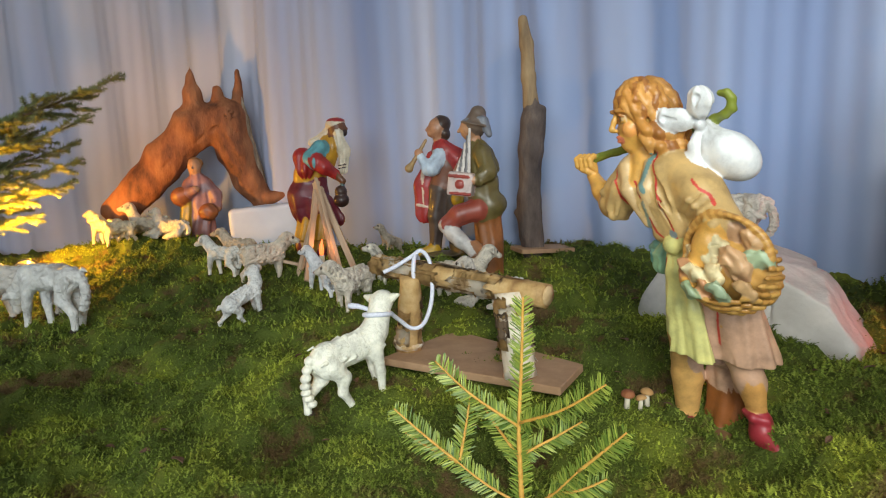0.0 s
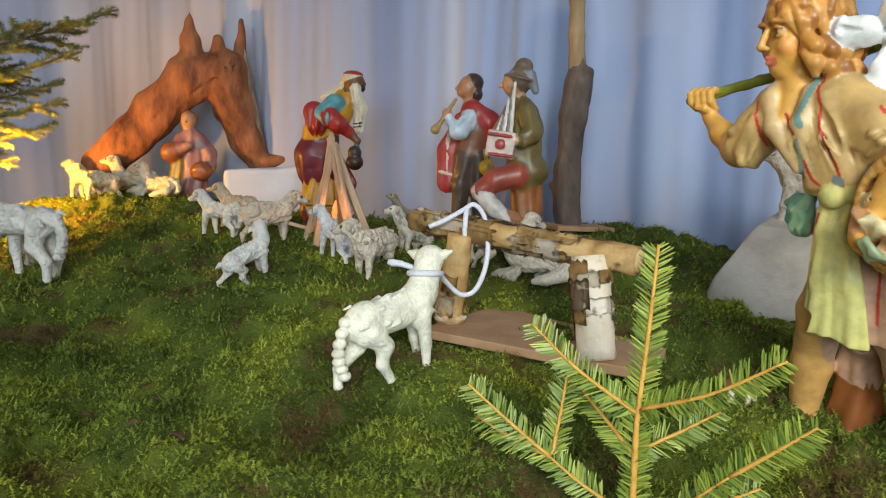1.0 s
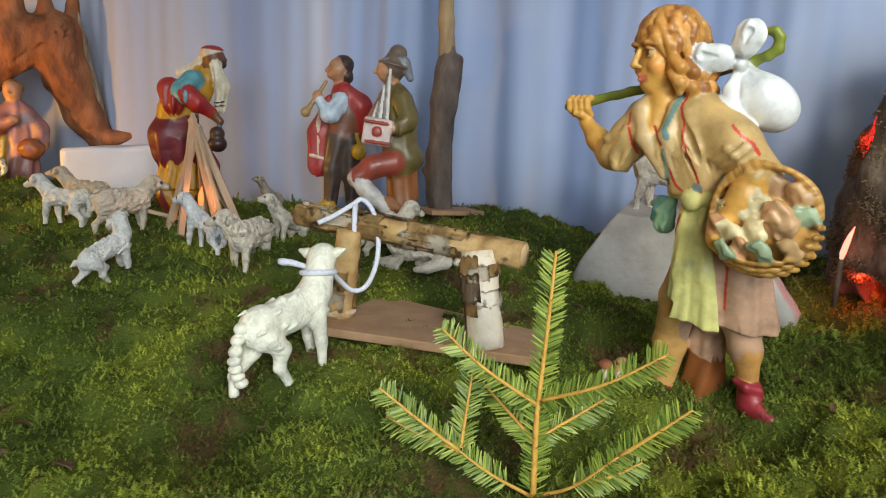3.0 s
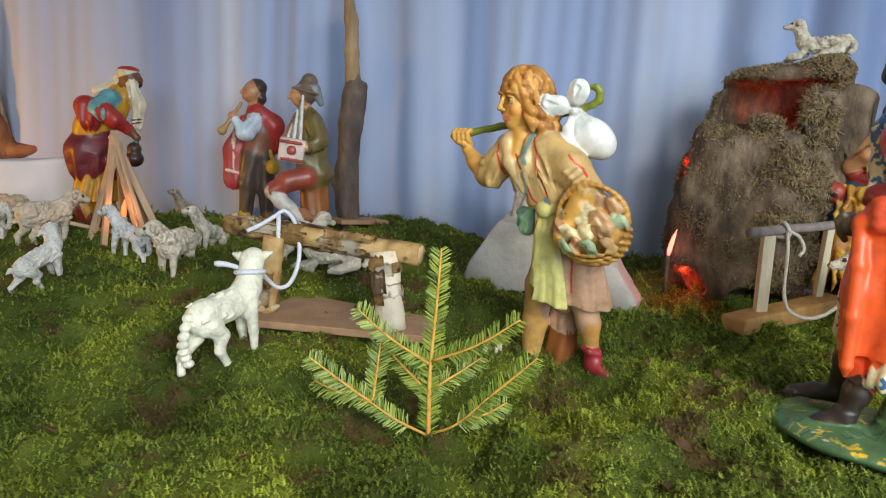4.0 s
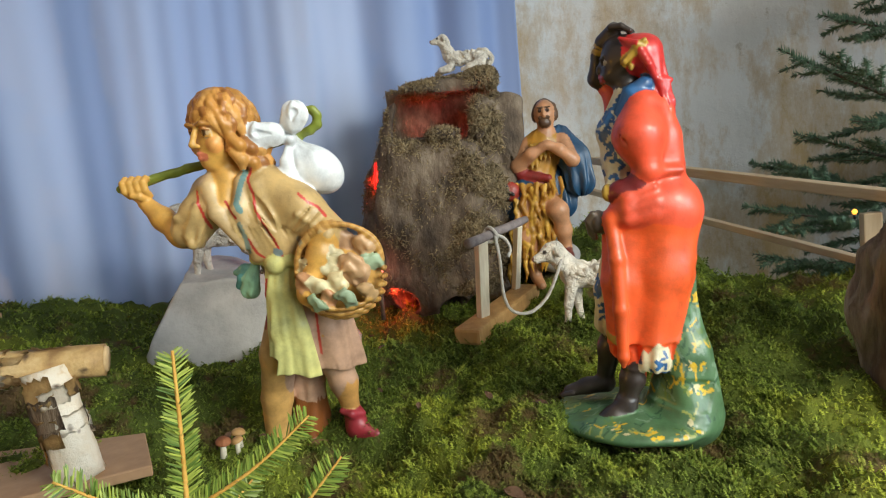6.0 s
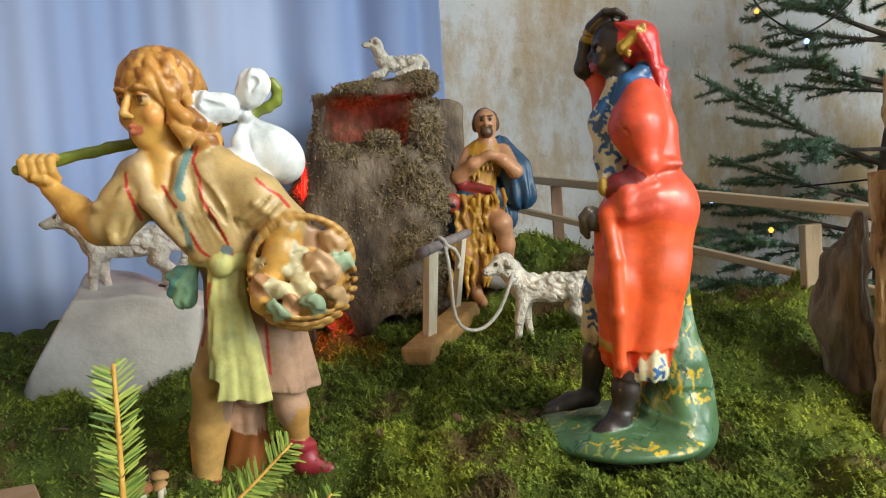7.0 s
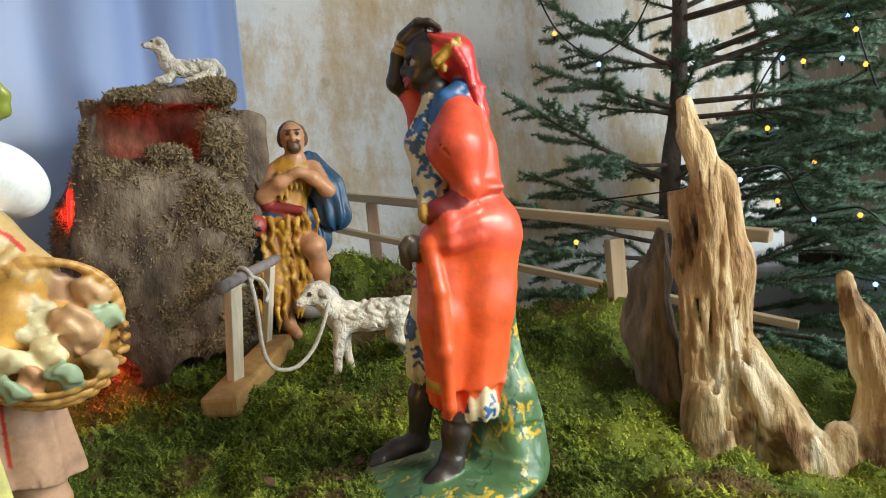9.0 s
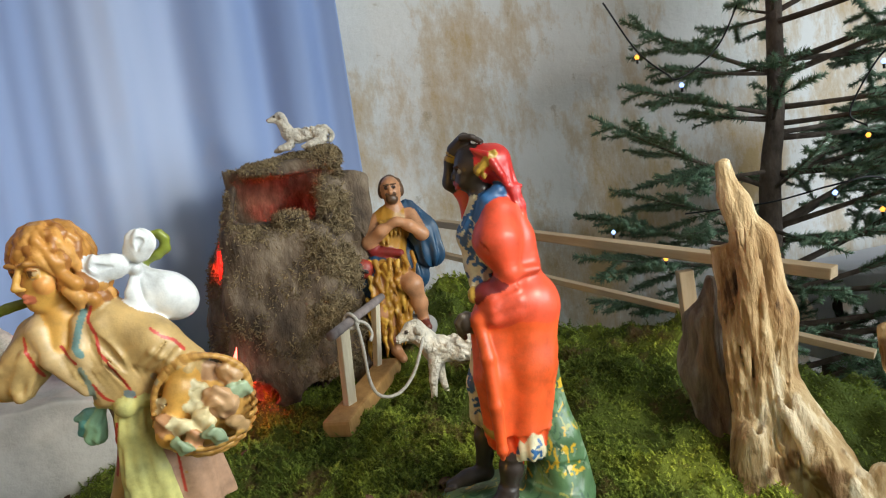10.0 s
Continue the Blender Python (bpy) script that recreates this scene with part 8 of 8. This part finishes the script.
fir_tree()
r = np.random.default_rng(9)
left_tree = thing("fir_branches", (-1.62, 1.88, 0.30), 0, "fir branches reaching in over the flock, lit golden from below", "fir branches")
for (px, pz), tip in zip([(0, 0.30), (0.02, 0.22), (0.0, 0.13), (0.03, 0.08), (0.02, 0.02), (0.0, 0.28), (-0.02, 0.16)],
                         [(0.595, 0.255, 0.545), (0.50, 0.20, 0.405), (0.45, 0.19, 0.262), (0.43, 0.17, 0.190), (0.33, 0.12, 0.085), (0.40, 0.05, 0.43), (0.40, 0.28, 0.33)]):
    d = np.array([tip[0] - px, tip[1], tip[2] - pz])
    L = float(np.linalg.norm(d))
    fir_limb(r, (px, 0, pz), math.atan2(d[1], d[0]), math.asin(d[2] / L) + 0.08, L, left_tree, M_NEEDLE_GOLD_LIT, 1200, 0.017, 0.15, 0.05, 0.36, 0.0012)
part("stem", tube_mesh("stem", [(0, 0, -0.2), (0, 0, 0.1), (-0.01, 0, 0.5)], [0.018, 0.015, 0.008], M_FIR_WOOD, 10), left_tree)

# ---- fairy lights ----
lights = thing("fairy_lights", (0, 0, 0), 0, "string of cold white and warm fairy lights in the fir", "fairy lights")


def bulb(at, warm):
    b = part("bulb", tube_mesh("bulb", [(0, 0, -0.004), (0, 0, 0.002), (0, 0, 0.007)], [0.003, 0.0058, 0.002], G_WARM if warm else G_BLUE, 8), lights, "warm yellow bulb" if warm else "cold white bulb", Matrix.Translation(at))
    part("socket", tube_mesh("socket", [(0, 0, -0.014), (0, 0, -0.003)], [0.0026, 0.003], M_CABLE, 8), b)


COLD = [(1.340, 0.039, 0.692), (1.279, -0.235, 0.412), (1.328, -0.487, 0.742), (1.366, -0.368, 0.672), (1.332, -0.476, 0.655), (1.400, 0.228, 0.365), (1.35, -0.419, 0.309), (1.324, -0.501, -0.137), (1.315, -0.529, 0.159)]
WARM = [(1.385, 0.128, 0.778), (1.330, 0.113, 0.297), (1.318, -0.498, 0.711), (1.314, -0.515, 0.636), (1.343, -0.401, 0.658), (1.362, -0.329, 0.521), (1.339, -0.417, 0.435), (1.358, -0.345, 0.356), (1.318, -0.501, 0.314), (1.337, -0.425, 0.032), (1.331, -0.449, 0.008)]
for p in COLD:
    bulb(p, False)
for p in WARM:
    bulb(p, True)
for run in ([(1.30, 0.19, 0.90), (1.385, 0.128, 0.796), (1.37, 0.07, 0.73), (1.340, 0.039, 0.710), (1.40, -0.05, 0.77), (1.38, -0.10, 0.86), (1.37, -0.14, 0.95)],
            [(1.34, -0.47, 0.90), (1.328, -0.487, 0.76), (1.318, -0.498, 0.728), (1.314, -0.515, 0.654), (1.30, -0.53, 0.58)],
            [(1.47, 0.05, 0.385), (1.36, -0.12, 0.40), (1.279, -0.235, 0.430), (1.30, -0.33, 0.43), (1.35, -0.41, 0.33), (1.318, -0.501, 0.332), (1.315, -0.56, 0.28)],
            [(1.362, -0.329, 0.541), (1.37, -0.30, 0.58), (1.366, -0.368, 0.692), (1.343, -0.401, 0.678), (1.332, -0.476, 0.672)]):
    part("cable", tube_mesh("cable", spline(run, 40), [0.0022] * 40, M_CABLE, 6), lights)

# ---- beyond the fence: a table with a white cloth, boxes, a dark cupboard ----
table = thing("table", (1.95, -0.92, -0.8), -58, "table under a long white cloth beyond the fir", "table")
part("tabletop", (block(1.1, 0.6, 0.03, 0.004), M_DARK), table, "", pose(0, 0, 0.915))
for x in (-0.5, 0.5):
    for y in (-0.25, 0.25):
        part("leg", (block(0.05, 0.05, 0.9, 0.004), M_DARK), table, "", pose(x, y, 0.45))
s = Sculpt(0.01)
s.ball((0, 0, 0.935), (0.575, 0.325, 0.010), (0, 0, 0), box=True, edge=0.6)
s.ball((0, -0.318, 0.80), (0.570, 0.008, 0.14), (0, 0, 0), box=True, edge=0.6, rough=(0.012, 16))
s.ball((-0.568, 0, 0.80), (0.008, 0.320, 0.14), (0, 0, 0), box=True, edge=0.6, rough=(0.012, 16))
statue("tablecloth", s, 0.011, (1.95, -0.92, -0.8), -58, M_CLOTH, "long white cloth over the table", "tablecloth")
for i, (x, y, w, d, h, a) in enumerate([(-0.35, -0.12, 0.26, 0.20, 0.05, 8), (-0.05, -0.10, 0.30, 0.22, 0.06, -6), (-0.05, -0.09, 0.26, 0.20, 0.04, 10)]):
    z = 0.146 + h / 2 + (0.061 if i == 2 else 0)
    m = pose(1.95, -0.92, 0, 0, 0, -58) @ pose(x, y, z, 0, 0, a)
    b = part("box", (block(w, d, h, 0.003), M_DARK if i != 2 else M_CLOTH), None, "", m)
    tagged(b, "flat dark cardboard box on the white cloth" if i != 2 else "flat pale folder lying on a box", "box")
slab("cupboard_back", (2.101, 0.35, -0.8), (3.6, 0.45, 3.2), M_DARK, "brown wooden panelling beyond the wall", pose(*WALL_AT, 0, 0, 0, WALL_TURN))

# ---- small things on the moss ----
for i, (x, y, sz, lean) in enumerate([(0.262, 0.822, 0.75, 12), (0.280, 0.815, 0.6, -15), (0.293, 0.826, 0.7, 8)]):
    m = thing("mushroom", (x, y, gz(x, y)), 40 * i, "small brown-capped toy mushroom in the moss", "mushroom", "mushrooms in the moss")
    part("stalk", tube_mesh("stalk", [(0, 0, -0.004), (0.001, 0, 0.012 * sz), (0.002, 0, 0.022 * sz)], [0.006 * sz, 0.0055 * sz, 0.005 * sz], M_CREAM, 10), m)
    bm = bmesh.new()
    bmesh.ops.create_uvsphere(bm, u_segments=14, v_segments=8, radius=0.014 * sz)
    for v in bm.verts:
        v.co.z = v.co.z * 0.75 if v.co.z > 0 else v.co.z * 0.25
    for f in bm.faces:
        f.smooth = True
    part("cap", (bm, M_OCHRE if i else M_ROOT), m, "", pose(0.002, 0, 0.022 * sz, lean, 0, 0))

leaf_rng = random.Random(4)


def leaf_mesh():
    bm = bmesh.new()
    n = 7
    mid, lo, hi = [], [], []
    for i in range(n):
        t = i / (n - 1)
        w = 0.006 * math.sin(math.pi * t) ** 0.8
        z = 0.004 * math.sin(2.2 * t)
        mid.append(bm.verts.new((0.022 * t - 0.011, 0, z)))
        lo.append(bm.verts.new((0.022 * t - 0.011, -w, z + 0.002)))
        hi.append(bm.verts.new((0.022 * t - 0.011, w, z + 0.0025)))
    for i in range(n - 1):
        bm.faces.new([lo[i], lo[i + 1], mid[i + 1], mid[i]])
        bm.faces.new([mid[i], mid[i + 1], hi[i + 1], hi[i]])
    bmesh.ops.remove_doubles(bm, verts=bm.verts[:], dist=0.0001)
    bmesh.ops.solidify(bm, geom=bm.faces[:], thickness=0.0005)
    me = bpy.data.meshes.new("dead_leaf")
    bm.to_mesh(me)
    bm.free()
    me.materials.append(M_LEAF)
    return me


M_LEAF = grained("dead_leaf", [(0.3, (0.07, 0.035, 0.018)), (0.7, (0.20, 0.105, 0.055))], 60, 0.7)
LEAF = leaf_mesh()
for i in range(60):
    x, y = leaf_rng.uniform(-0.6, 0.75), leaf_rng.uniform(0.28, 1.25)
    ob = new("dead_leaf", LEAF)
    ob.matrix_basis = pose(x, y, gz(x, y) + float(lumps(x, y)) + 0.001, leaf_rng.uniform(-25, 25), leaf_rng.uniform(-25, 25), leaf_rng.uniform(0, 360)) @ Matrix.Scale(leaf_rng.uniform(0.5, 1.1), 4)
    tagged(ob, "small curled dry brown leaf lying in the moss", "leaf", "leaves in the moss")
